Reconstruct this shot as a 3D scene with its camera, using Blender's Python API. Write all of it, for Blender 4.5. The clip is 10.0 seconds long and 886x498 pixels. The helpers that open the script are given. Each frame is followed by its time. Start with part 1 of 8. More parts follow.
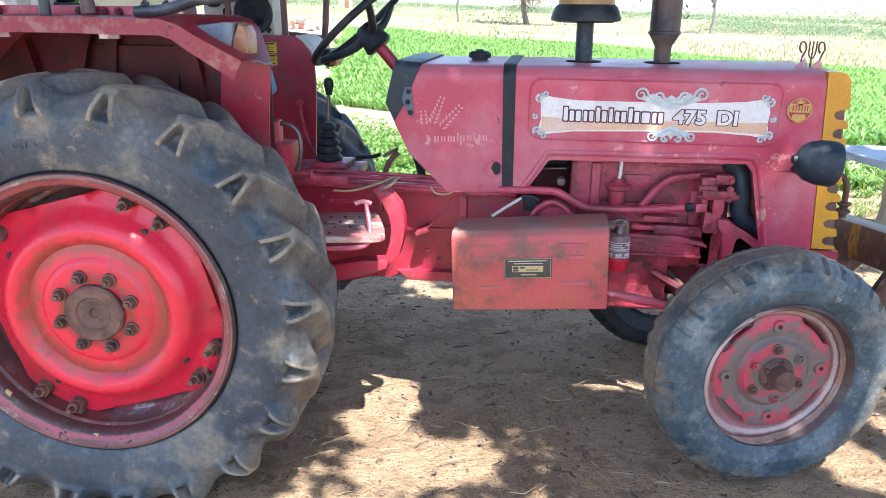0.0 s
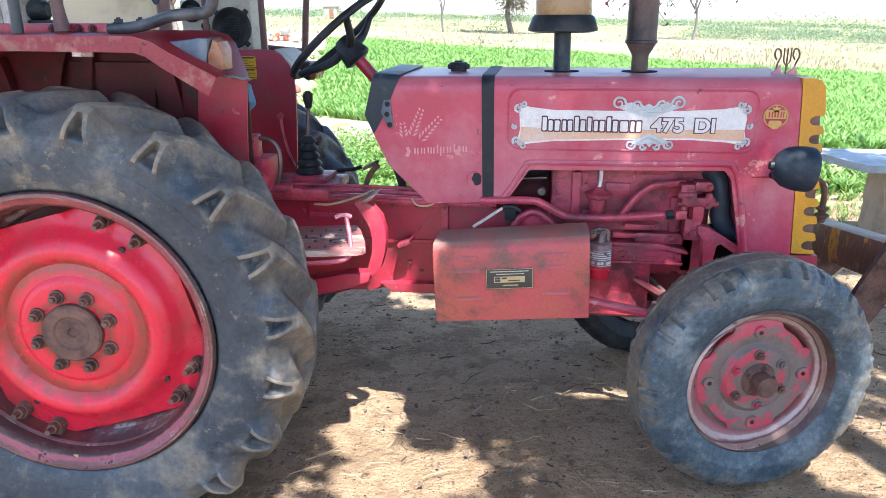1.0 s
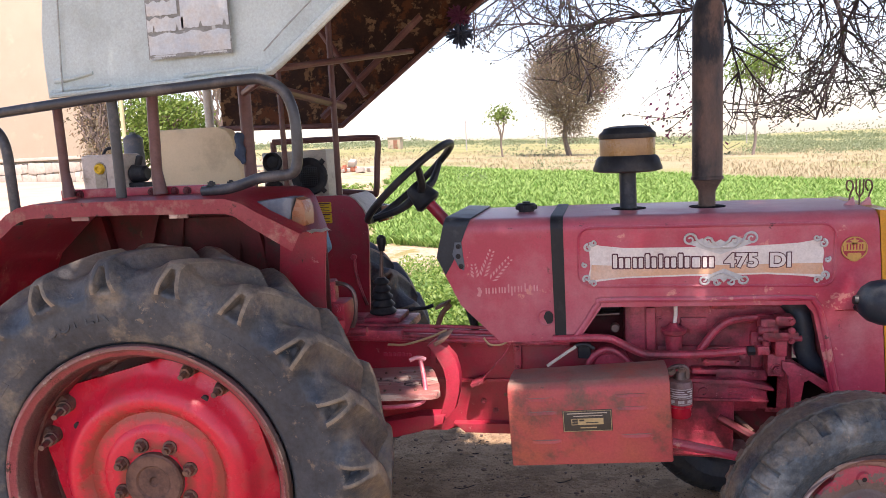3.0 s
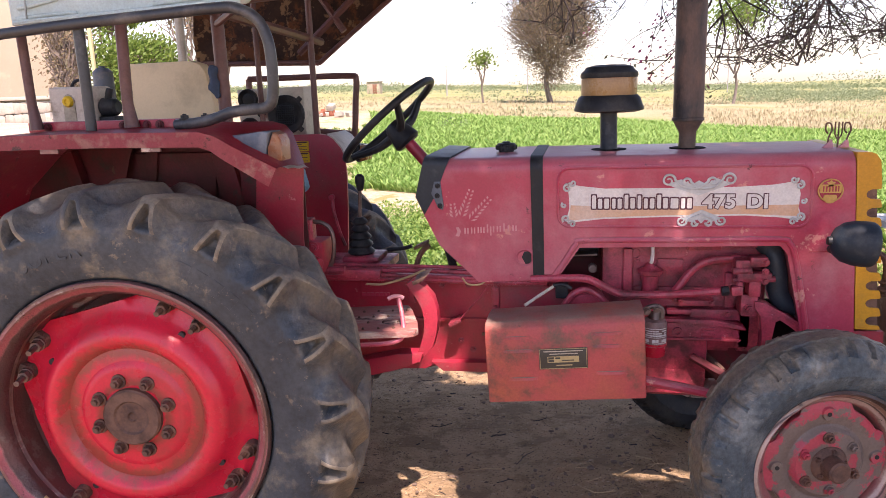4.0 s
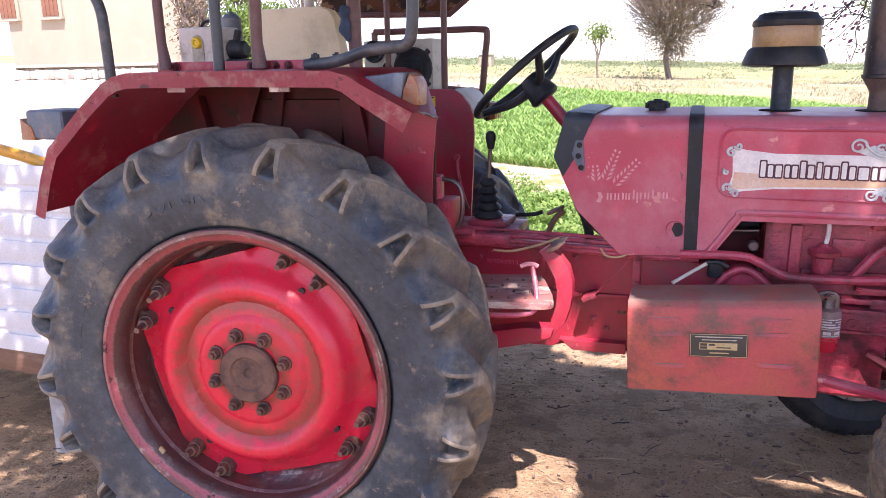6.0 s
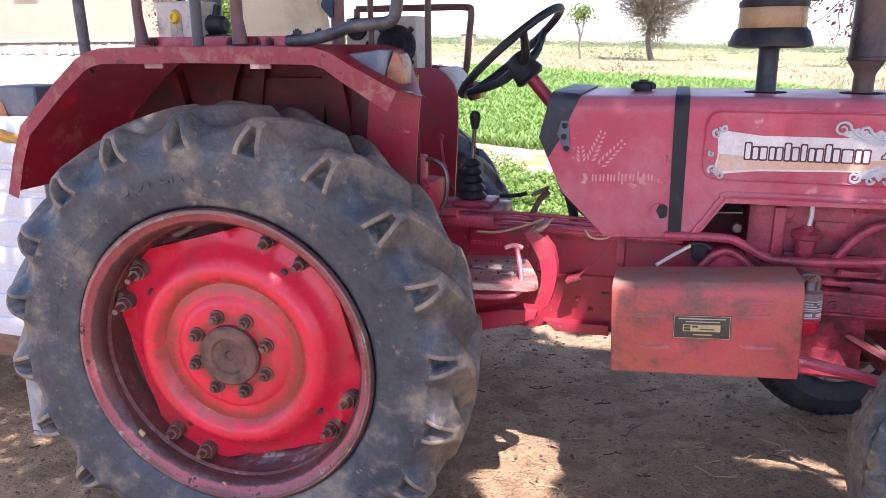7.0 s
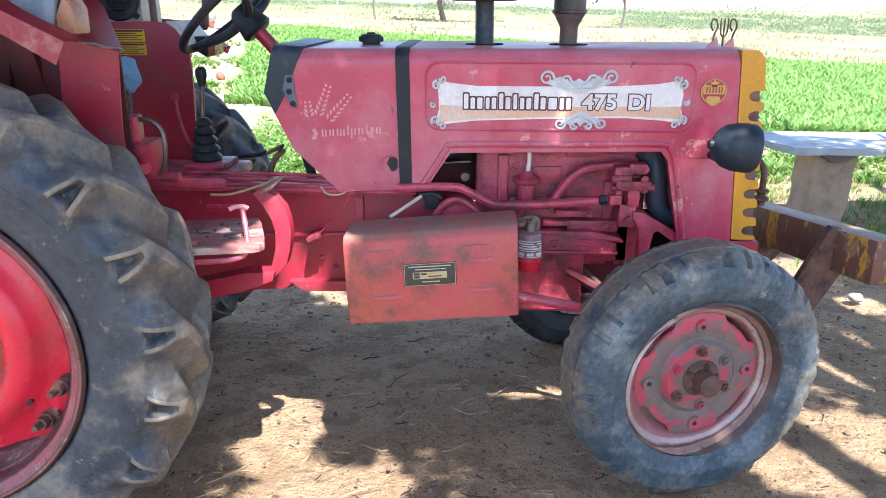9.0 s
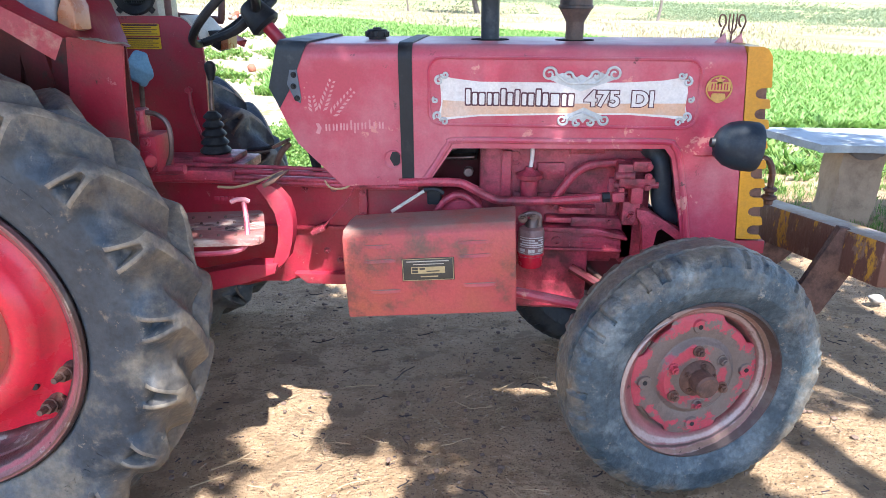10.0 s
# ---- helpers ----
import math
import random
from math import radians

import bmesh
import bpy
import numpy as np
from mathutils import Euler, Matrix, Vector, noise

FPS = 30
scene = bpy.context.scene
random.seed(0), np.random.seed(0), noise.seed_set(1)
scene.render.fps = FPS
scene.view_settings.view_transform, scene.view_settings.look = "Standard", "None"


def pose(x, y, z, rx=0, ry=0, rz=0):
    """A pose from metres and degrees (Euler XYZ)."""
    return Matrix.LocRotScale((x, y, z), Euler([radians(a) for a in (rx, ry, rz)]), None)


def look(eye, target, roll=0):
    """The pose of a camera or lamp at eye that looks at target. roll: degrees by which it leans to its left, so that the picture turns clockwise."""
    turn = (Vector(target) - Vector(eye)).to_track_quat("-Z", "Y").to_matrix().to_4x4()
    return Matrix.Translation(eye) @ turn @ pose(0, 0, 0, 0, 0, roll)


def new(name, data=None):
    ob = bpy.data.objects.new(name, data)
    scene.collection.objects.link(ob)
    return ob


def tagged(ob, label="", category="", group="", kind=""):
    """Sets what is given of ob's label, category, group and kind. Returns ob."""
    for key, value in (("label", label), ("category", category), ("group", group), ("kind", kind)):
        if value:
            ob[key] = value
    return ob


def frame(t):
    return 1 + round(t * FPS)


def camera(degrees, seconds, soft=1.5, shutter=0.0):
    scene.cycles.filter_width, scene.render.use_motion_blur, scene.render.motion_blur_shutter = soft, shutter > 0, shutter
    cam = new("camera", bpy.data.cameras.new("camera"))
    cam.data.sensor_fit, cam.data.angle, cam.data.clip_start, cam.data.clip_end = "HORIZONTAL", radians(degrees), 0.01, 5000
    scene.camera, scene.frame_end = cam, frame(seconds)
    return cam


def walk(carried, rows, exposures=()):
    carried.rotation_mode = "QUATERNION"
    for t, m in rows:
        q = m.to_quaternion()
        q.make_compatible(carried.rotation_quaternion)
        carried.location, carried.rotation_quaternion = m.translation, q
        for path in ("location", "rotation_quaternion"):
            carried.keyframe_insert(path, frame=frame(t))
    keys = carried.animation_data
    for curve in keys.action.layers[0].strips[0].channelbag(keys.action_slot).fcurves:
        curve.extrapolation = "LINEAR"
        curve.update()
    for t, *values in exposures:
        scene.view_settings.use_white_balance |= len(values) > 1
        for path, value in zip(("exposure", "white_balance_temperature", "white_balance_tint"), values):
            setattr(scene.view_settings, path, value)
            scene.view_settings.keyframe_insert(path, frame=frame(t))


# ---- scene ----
cam = camera(63.0, 10.0, 0.6)
PATH = [
    (0, (1.159, -2.442, 1.409), (0.874, -0.567, 0.774), 0.5),
    (0.5, (1.179, -2.431, 1.412), (0.974, -0.547, 0.776), 0.7),
    (1, (1.181, -2.432, 1.416), (0.924, -0.545, 0.804), -0.3),
    (1.5, (1.165, -2.431, 1.434), (0.824, -0.54, 0.88), -1.2),
    (2, (1.154, -2.436, 1.461), (0.701, -0.531, 1.055), -2.5),
    (2.5, (1.153, -2.44, 1.477), (0.701, -0.519, 1.153), -2.2),
    (2.7, (1.154, -2.443, 1.482), (0.712, -0.513, 1.198), -2.5),
    (3.8, (1.169, -2.439, 1.465), (0.767, -0.515, 1.096), -2.4),
    (4, (1.157, -2.436, 1.456), (0.779, -0.52, 1.025), -2.0),
    (4.5, (1.155, -2.428, 1.439), (0.784, -0.528, 0.936), -1.9),
    (5, (1.125, -2.384, 1.411), (0.656, -0.497, 0.943), -2.5),
    (5.5, (1.074, -2.333, 1.395), (0.523, -0.464, 0.943), -1.0),
    (5.7, (1.051, -2.308, 1.386), (0.4, -0.475, 0.923), -1.0),
    (6.8, (1.013, -2.273, 1.382), (0.4, -0.447, 0.845), -0.2),
    (7, (1.015, -2.272, 1.381), (0.42, -0.442, 0.838), -0.4),
    (7.5, (1.038, -2.26, 1.382), (0.565, -0.4, 0.819), 0.8),
    (8, (1.087, -2.258, 1.371), (0.836, -0.366, 0.773), 1.0),
    (8.5, (1.136, -2.236, 1.363), (0.962, -0.346, 0.732), 0.2),
    (9, (1.218, -2.213, 1.356), (1.133, -0.32, 0.716), 0.1),
    (9.5, (1.275, -2.205, 1.364), (1.139, -0.321, 0.706), -0.0),
    (10, (1.302, -2.213, 1.365), (1.132, -0.333, 0.706), 0.1),
]
EXPOSURES = [(0.0, 1.85, 5900, 9), (1.0, 1.78, 5850, 9), (1.5, 1.62, 6200, 14), (2.0, 1.33, 6800, 22), (2.7, 1.15, 7100, 26), (4.0, 1.22, 7350, 30), (4.5, 1.38, 7150, 30), (5.0, 1.44, 6850, 29), (5.5, 1.49, 6650, 31), (7.5, 1.60, 6250, 23), (8.5, 1.76, 5950, 12), (10.0, 1.84, 5950, 11)]
walk(cam, [(t, look(eye, target, roll)) for t, eye, target, roll in PATH], EXPOSURES)

# ---- world, sun, exposure ----
SUN_TO = Vector((0.23, -0.50, 1.0)).normalized()
SUN_ELEV = math.asin(SUN_TO.z)
SUN_AZ = math.atan2(SUN_TO.x, SUN_TO.y)
world = bpy.data.worlds.new("World")
scene.world = world
world.use_nodes = True
wn = world.node_tree
wn.nodes.clear()
sky = wn.nodes.new("ShaderNodeTexSky")
sky.sky_type = "NISHITA"
sky.sun_disc = False
sky.sun_elevation = SUN_ELEV
sky.sun_rotation = SUN_AZ
sky.air_density, sky.dust_density, sky.ozone_density = 0.9, 0.9, 0.8
wbg = wn.nodes.new("ShaderNodeBackground")
wbg.inputs["Strength"].default_value = 0.145
wout = wn.nodes.new("ShaderNodeOutputWorld")
wn.links.new(sky.outputs[0], wbg.inputs[0])
wn.links.new(wbg.outputs[0], wout.inputs[0])

sun_data = bpy.data.lights.new("sun", "SUN")
sun_data.energy, sun_data.angle, sun_data.color = 4.7, radians(0.55), (1.0, 0.95, 0.88)
sun_ob = new("sun", sun_data)
sun_ob.matrix_basis = look(SUN_TO * 30, (0, 0, 0))

# ---- materials ----
def surf(name, base, base2=None, rough=0.5, metal=0.0, scale=6.0, bump=0.15, bump_scale=60.0,
         dirt=None, dirt_at=0.55, dirt_soft=0.12, dirt_scale=9.0, dirt2=None, dirt2_at=0.62, dirt2_scale=30.0, spec=0.5, random_tint=0.0, stretch=(1, 1, 1), tread=None,
         dirt2_soft=0.03, chips=None, fine=0.11, fine_scale=150.0, bands=(), dust=None, bleached=None):
    """A surface: two base tones, two kinds of dirt or wear with edges of their own, fine relief."""
    m = bpy.data.materials.new(name)
    m.use_nodes = True
    n, l = m.node_tree.nodes, m.node_tree.links
    b = n["Principled BSDF"]
    b.inputs["Metallic"].default_value = metal
    b.inputs["Specular IOR Level"].default_value = spec
    co = n.new("ShaderNodeTexCoord")
    mp = n.new("ShaderNodeMapping")
    mp.inputs["Scale"].default_value = stretch
    l.new(co.outputs["Object"], mp.inputs[0])

    def noise_tex(s, detail=5.0, r=0.6):
        t = n.new("ShaderNodeTexNoise")
        t.inputs["Scale"].default_value, t.inputs["Detail"].default_value, t.inputs["Roughness"].default_value = s, detail, r
        l.new(mp.outputs[0], t.inputs["Vector"])
        return t.outputs["Fac"]

    def ramp(src, a, z):
        r = n.new("ShaderNodeMapRange")
        r.inputs["From Min"].default_value, r.inputs["From Max"].default_value = a, z
        l.new(src, r.inputs["Value"])
        return r.outputs[0]

    def mix(fac, a, z):
        x = n.new("ShaderNodeMix")
        x.data_type = "RGBA"
        for s, v in ((x.inputs[0], fac), (x.inputs[6], a), (x.inputs[7], z)):
            if isinstance(v, tuple):
                s.default_value = (*v, 1.0)
            else:
                l.new(v, s)
        return x.outputs[2]

    base2 = base2 or tuple(c * 0.75 for c in base)
    col = mix(ramp(noise_tex(scale), 0.3, 0.7), base, base2)
    rsum = None
    if dirt:
        f = ramp(noise_tex(dirt_scale, 7.0, 0.65), dirt_at - dirt_soft, dirt_at + dirt_soft)
        col = mix(f, col, dirt)
        rsum = f
    if dirt2:
        f2 = ramp(noise_tex(dirt2_scale, 6.0, 0.7), dirt2_at - dirt2_soft, dirt2_at + dirt2_soft)
        col = mix(f2, col, dirt2)

    def off_axle(cx, cz):
        off = n.new("ShaderNodeVectorMath")
        off.operation = "SUBTRACT"
        l.new(co.outputs["Object"], off.inputs[0])
        off.inputs[1].default_value = (cx, 0, cz)
        flat = n.new("ShaderNodeVectorMath")
        flat.operation = "MULTIPLY"
        l.new(off.outputs[0], flat.inputs[0])
        flat.inputs[1].default_value = (1, 0, 1)
        ln = n.new("ShaderNodeVectorMath")
        ln.operation = "LENGTH"
        l.new(flat.outputs[0], ln.inputs[0])
        return ln.outputs["Value"]

    def ragged(dist, amount, s):
        wob = n.new("ShaderNodeMath")
        wob.operation = "MULTIPLY_ADD"
        l.new(noise_tex(s, 6.0, 0.7), wob.inputs[0])
        wob.inputs[1].default_value = amount
        l.new(dist, wob.inputs[2])
        return wob

    def product(a, z):
        t = n.new("ShaderNodeMath")
        t.operation = "MULTIPLY"
        for s, v in ((t.inputs[0], a), (t.inputs[1], z)):
            if isinstance(v, float):
                s.default_value = v
            else:
                l.new(v, s)
        return t.outputs[0]

    # rings round an axle: worn paint, rust and grime, and painted-in dark of rim gaps
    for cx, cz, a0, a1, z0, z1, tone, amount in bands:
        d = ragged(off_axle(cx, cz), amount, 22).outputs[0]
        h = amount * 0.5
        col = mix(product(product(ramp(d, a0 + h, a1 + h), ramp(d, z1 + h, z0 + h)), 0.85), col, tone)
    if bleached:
        # mixes in another tone above a height, with a ragged edge
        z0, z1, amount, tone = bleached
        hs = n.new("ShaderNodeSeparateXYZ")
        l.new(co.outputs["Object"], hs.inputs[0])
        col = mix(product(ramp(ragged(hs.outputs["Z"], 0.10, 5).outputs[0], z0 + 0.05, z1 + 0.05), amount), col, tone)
    if chips:
        # small flakes with hard edges
        cs, ca, cc = chips
        col = mix(ramp(noise_tex(cs, 8.0, 0.75), ca - 0.012, ca + 0.012), col, cc)
    if tread:
        # dried mud on the running surface, past a radius from the axle
        cx, cz, r0, r1, mud = tread
        wob = ragged(off_axle(cx, cz), 0.30, 9)
        grade = ramp(wob.outputs[0], r0 + 0.15, r1 + 0.15)
        half = n.new("ShaderNodeMath")
        half.operation = "MULTIPLY"
        l.new(grade, half.inputs[0])
        half.inputs[1].default_value = 0.8
        col = mix(half.outputs[0], col, mud)
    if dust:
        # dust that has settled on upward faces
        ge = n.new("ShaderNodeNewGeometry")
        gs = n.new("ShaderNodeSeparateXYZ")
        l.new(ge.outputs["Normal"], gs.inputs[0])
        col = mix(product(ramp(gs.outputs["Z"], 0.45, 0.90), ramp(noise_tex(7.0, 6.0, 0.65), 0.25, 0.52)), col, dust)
    if fine:
        # fine grain
        hv = n.new("ShaderNodeHueSaturation")
        fr = n.new("ShaderNodeMapRange")
        fr.inputs["From Min"].default_value, fr.inputs["From Max"].default_value = 0.3, 0.7
        fr.inputs["To Min"].default_value, fr.inputs["To Max"].default_value = 1 - fine, 1 + fine
        l.new(noise_tex(fine_scale, 3.0, 0.7), fr.inputs["Value"])
        l.new(fr.outputs[0], hv.inputs["Value"])
        l.new(col, hv.inputs["Color"])
        col = hv.outputs[0]
    if random_tint:
        oi = n.new("ShaderNodeObjectInfo")
        hv = n.new("ShaderNodeHueSaturation")
        mr = n.new("ShaderNodeMapRange")
        mr.inputs["To Min"].default_value, mr.inputs["To Max"].default_value = 1 - random_tint, 1 + random_tint
        l.new(oi.outputs["Random"], mr.inputs["Value"])
        l.new(mr.outputs[0], hv.inputs["Value"])
        l.new(col, hv.inputs["Color"])
        col = hv.outputs[0]
    l.new(col, b.inputs["Base Color"])
    rr = n.new("ShaderNodeMapRange")
    rr.inputs["To Min"].default_value, rr.inputs["To Max"].default_value = max(rough - 0.08, 0.02), min(rough + 0.15, 1.0)
    l.new(rsum if rsum else noise_tex(scale * 3), rr.inputs["Value"])
    l.new(rr.outputs[0], b.inputs["Roughness"])
    if bump:
        bp = n.new("ShaderNodeBump")
        bp.inputs["Strength"].default_value, bp.inputs["Distance"].default_value = bump, 0.01
        l.new(noise_tex(bump_scale, 4.0), bp.inputs["Height"])
        l.new(bp.outputs[0], b.inputs["Normal"])
    return m


def leafy(name, a, z, scale=3.0, through_light=0.35):
    """Leaves: each island has its own tone, and light comes through."""
    m = bpy.data.materials.new(name)
    m.use_nodes = True
    n, l = m.node_tree.nodes, m.node_tree.links
    b = n["Principled BSDF"]
    g = n.new("ShaderNodeNewGeometry")
    x = n.new("ShaderNodeMix")
    x.data_type = "RGBA"
    x.inputs[6].default_value, x.inputs[7].default_value = (*a, 1), (*z, 1)
    l.new(g.outputs["Random Per Island"], x.inputs[0])
    l.new(x.outputs[2], b.inputs["Base Color"])
    b.inputs["Roughness"].default_value = 0.55
    t = n.new("ShaderNodeBsdfTranslucent")
    l.new(x.outputs[2], t.inputs["Color"])
    ms = n.new("ShaderNodeMixShader")
    ms.inputs[0].default_value = through_light
    l.new(b.outputs[0], ms.inputs[1])
    l.new(t.outputs[0], ms.inputs[2])
    l.new(ms.outputs[0], n["Material Output"].inputs["Surface"])
    return m


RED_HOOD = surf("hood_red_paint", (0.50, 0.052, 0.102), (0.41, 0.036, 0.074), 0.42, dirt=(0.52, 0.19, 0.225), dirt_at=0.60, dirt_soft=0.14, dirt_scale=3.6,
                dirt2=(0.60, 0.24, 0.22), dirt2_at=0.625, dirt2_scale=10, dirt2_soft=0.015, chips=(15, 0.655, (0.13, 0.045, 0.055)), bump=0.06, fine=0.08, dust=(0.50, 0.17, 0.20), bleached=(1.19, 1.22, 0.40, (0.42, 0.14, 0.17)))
RED_BODY = surf("body_red_paint", (0.42, 0.028, 0.058), (0.31, 0.020, 0.040), 0.45, dirt=(0.26, 0.06, 0.065), dirt_at=0.56, dirt_soft=0.1, dirt_scale=8,
                dirt2=(0.08, 0.03, 0.025), dirt2_at=0.68, dirt2_scale=30, chips=(24, 0.66, (0.46, 0.15, 0.15)), bump=0.12)
RED_CAST = surf("cast_iron_red_paint", (0.52, 0.068, 0.108), (0.36, 0.036, 0.064), 0.40, dirt=(0.13, 0.025, 0.033), dirt_at=0.54, dirt_soft=0.10, dirt_scale=11,
                dirt2=(0.09, 0.035, 0.03), dirt2_at=0.69, dirt2_scale=44, chips=(36, 0.66, (0.64, 0.27, 0.29)), bump=0.35, bump_scale=90, fine=0.22)
REAR_C = (-0.017, 0.632)
RED_WHEEL = surf("wheel_red_paint", (0.72, 0.024, 0.056), (0.62, 0.020, 0.044), 0.34, dirt=(0.40, 0.05, 0.05), dirt_at=0.62, dirt_soft=0.12, dirt_scale=6, bump=0.05, fine=0.08,
                 bands=((*REAR_C, 0.152, 0.176, 0.188, 0.212, (0.27, 0.062, 0.042), 0.10), (*REAR_C, 0.080, 0.086, 0.090, 0.112, (0.24, 0.05, 0.035), 0.04)),
                 chips=(20, 0.69, (0.20, 0.07, 0.05)))
RED_FENDER = surf("fender_red_paint", (0.42, 0.036, 0.062), (0.35, 0.028, 0.047), 0.42, dirt=(0.46, 0.14, 0.13), dirt_at=0.60, dirt_soft=0.05, dirt_scale=9,
                  dirt2=(0.13, 0.06, 0.045), dirt2_at=0.66, dirt2_scale=24, chips=(26, 0.64, (0.56, 0.26, 0.22)), bump=0.1)
RED_BOX = surf("toolbox_faded_red_paint", (0.45, 0.078, 0.076), (0.40, 0.056, 0.066), 0.5, dirt=(0.42, 0.105, 0.058), dirt_at=0.56, dirt_soft=0.12, dirt_scale=4,
               dirt2=(0.15, 0.070, 0.052), dirt2_at=0.575, dirt2_scale=6, dirt2_soft=0.06, chips=(20, 0.66, (0.10, 0.045, 0.032)), bump=0.2, bump_scale=120, dust=(0.25, 0.165, 0.135))
RUBBER = surf("dusty_tyre_rubber", (0.020, 0.030, 0.043), (0.084, 0.100, 0.114), 0.52, spec=0.4, scale=3.2, dirt=(0.185, 0.165, 0.132), dirt_at=0.585, dirt_soft=0.07, dirt_scale=6.5,
              dirt2=(0.19, 0.160, 0.125), dirt2_at=0.66, dirt2_scale=26, dirt2_soft=0.05, bump=0.30, bump_scale=60, fine=0.24, fine_scale=60, chips=(22, 0.635, (0.165, 0.148, 0.122)),
              tread=(-0.017, 0.632, 0.53, 0.64, (0.185, 0.148, 0.105)))
FRONT_RUBBER = surf("dusty_front_tyre_rubber", (0.018, 0.036, 0.052), (0.068, 0.096, 0.115), 0.52, spec=0.4, scale=7, dirt=(0.175, 0.205, 0.215), dirt_at=0.59, dirt_soft=0.10, dirt_scale=8,
                    dirt2=(0.18, 0.16, 0.13), dirt2_at=0.67, dirt2_scale=30, dirt2_soft=0.04, bump=0.45, bump_scale=70, fine=0.34, fine_scale=60, chips=(26, 0.632, (0.185, 0.178, 0.162)),
                    tread=(1.768, 0.487, 0.275, 0.335, (0.185, 0.150, 0.108)))
# darker copy of the tyre rubber, with the far wheel's shade in it
SHADED_RUBBER = surf("shade_darkened_tyre_rubber", (0.016, 0.018, 0.022), (0.028, 0.031, 0.036), 0.65, spec=0.3, scale=5, dirt=(0.06, 0.055, 0.048), dirt_at=0.62, bump=0.3)
SCUFFED = surf("scuffed_rubber_edge", (0.130, 0.120, 0.104), (0.060, 0.066, 0.074), 0.7, dirt=(0.26, 0.220, 0.165), dirt_at=0.50, dirt_soft=0.08, dirt_scale=9, bump=0.3, bump_scale=90, fine=0.2, fine_scale=60)
# red darkened for shade under guards and engine, with mud splashes on top
RED_SHADED_GRIMY = surf("shaded_muddy_red_paint", (0.145, 0.011, 0.020), (0.085, 0.008, 0.013), 0.6, dirt=(0.075, 0.022, 0.022), dirt_at=0.52, dirt_soft=0.08, dirt_scale=6, dirt2=(0.05, 0.028, 0.024), dirt2_at=0.60, dirt2_scale=13, dirt2_soft=0.05, bump=0.15)
# darkest rings paint in the shade of the tyre gap and inner step
RUST = surf("rusty_rim", (0.17, 0.082, 0.075), (0.28, 0.150, 0.140), 0.45, 0.2, dirt=(0.36, 0.115, 0.125), dirt_at=0.54, dirt_soft=0.1, dirt_scale=6,
            dirt2=(0.38, 0.32, 0.28), dirt2_at=0.61, dirt2_scale=15, bump=0.3, chips=(24, 0.62, (0.055, 0.030, 0.026)),
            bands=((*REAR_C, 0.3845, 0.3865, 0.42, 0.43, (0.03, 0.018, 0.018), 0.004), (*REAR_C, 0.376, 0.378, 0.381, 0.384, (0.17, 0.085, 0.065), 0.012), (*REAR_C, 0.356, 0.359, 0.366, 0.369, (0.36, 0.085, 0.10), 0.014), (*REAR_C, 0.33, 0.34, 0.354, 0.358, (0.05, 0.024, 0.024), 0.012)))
RUST_DARK = surf("brown_rust", (0.13, 0.066, 0.050), (0.20, 0.11, 0.08), 0.7, 0.2, dirt=(0.07, 0.04, 0.034), dirt_at=0.55, dirt_scale=20, bump=0.4)
FRONT_C = (1.768, 0.487)
FRONT_DISC = surf("worn_front_disc_paint", (0.115, 0.088, 0.078), (0.185, 0.150, 0.138), 0.5, dirt=(0.12, 0.08, 0.07), dirt_at=0.56, dirt_soft=0.08, dirt_scale=9,
                  dirt2=(0.40, 0.32, 0.29), dirt2_at=0.68, dirt2_scale=16, bump=0.2, chips=(9, 0.52, (0.155, 0.118, 0.105)),
                  bands=((*FRONT_C, 0.126, 0.130, 0.30, 0.31, (0.46, 0.045, 0.082), 0.10), (*FRONT_C, 0.048, 0.054, 0.080, 0.086, (0.44, 0.038, 0.072), 0.06)))
# rings: dark by the tyre and at a step, tan and pale pink between
WORN_STEEL = surf("bare_worn_steel", (0.20, 0.135, 0.108), (0.29, 0.21, 0.18), 0.45, 0.25, dirt=(0.32, 0.125, 0.125), dirt_at=0.55, dirt_scale=7, dirt2=(0.44, 0.38, 0.34), dirt2_at=0.58, dirt2_soft=0.07, dirt2_scale=10, chips=(26, 0.63, (0.08, 0.05, 0.04)), bump=0.2,
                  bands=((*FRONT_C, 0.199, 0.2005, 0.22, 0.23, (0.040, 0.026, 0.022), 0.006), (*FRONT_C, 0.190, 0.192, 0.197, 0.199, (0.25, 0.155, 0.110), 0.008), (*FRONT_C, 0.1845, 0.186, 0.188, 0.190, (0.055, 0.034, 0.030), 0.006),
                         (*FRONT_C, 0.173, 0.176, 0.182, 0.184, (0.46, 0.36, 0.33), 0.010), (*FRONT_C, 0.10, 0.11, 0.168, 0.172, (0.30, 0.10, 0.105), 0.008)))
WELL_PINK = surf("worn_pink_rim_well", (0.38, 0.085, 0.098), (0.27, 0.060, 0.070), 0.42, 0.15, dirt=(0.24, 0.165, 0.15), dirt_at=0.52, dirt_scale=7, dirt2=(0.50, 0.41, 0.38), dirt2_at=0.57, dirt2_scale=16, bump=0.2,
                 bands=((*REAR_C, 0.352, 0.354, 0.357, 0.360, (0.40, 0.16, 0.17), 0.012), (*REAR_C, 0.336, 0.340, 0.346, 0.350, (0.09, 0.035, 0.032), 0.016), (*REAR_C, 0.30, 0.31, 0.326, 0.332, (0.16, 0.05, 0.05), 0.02)))
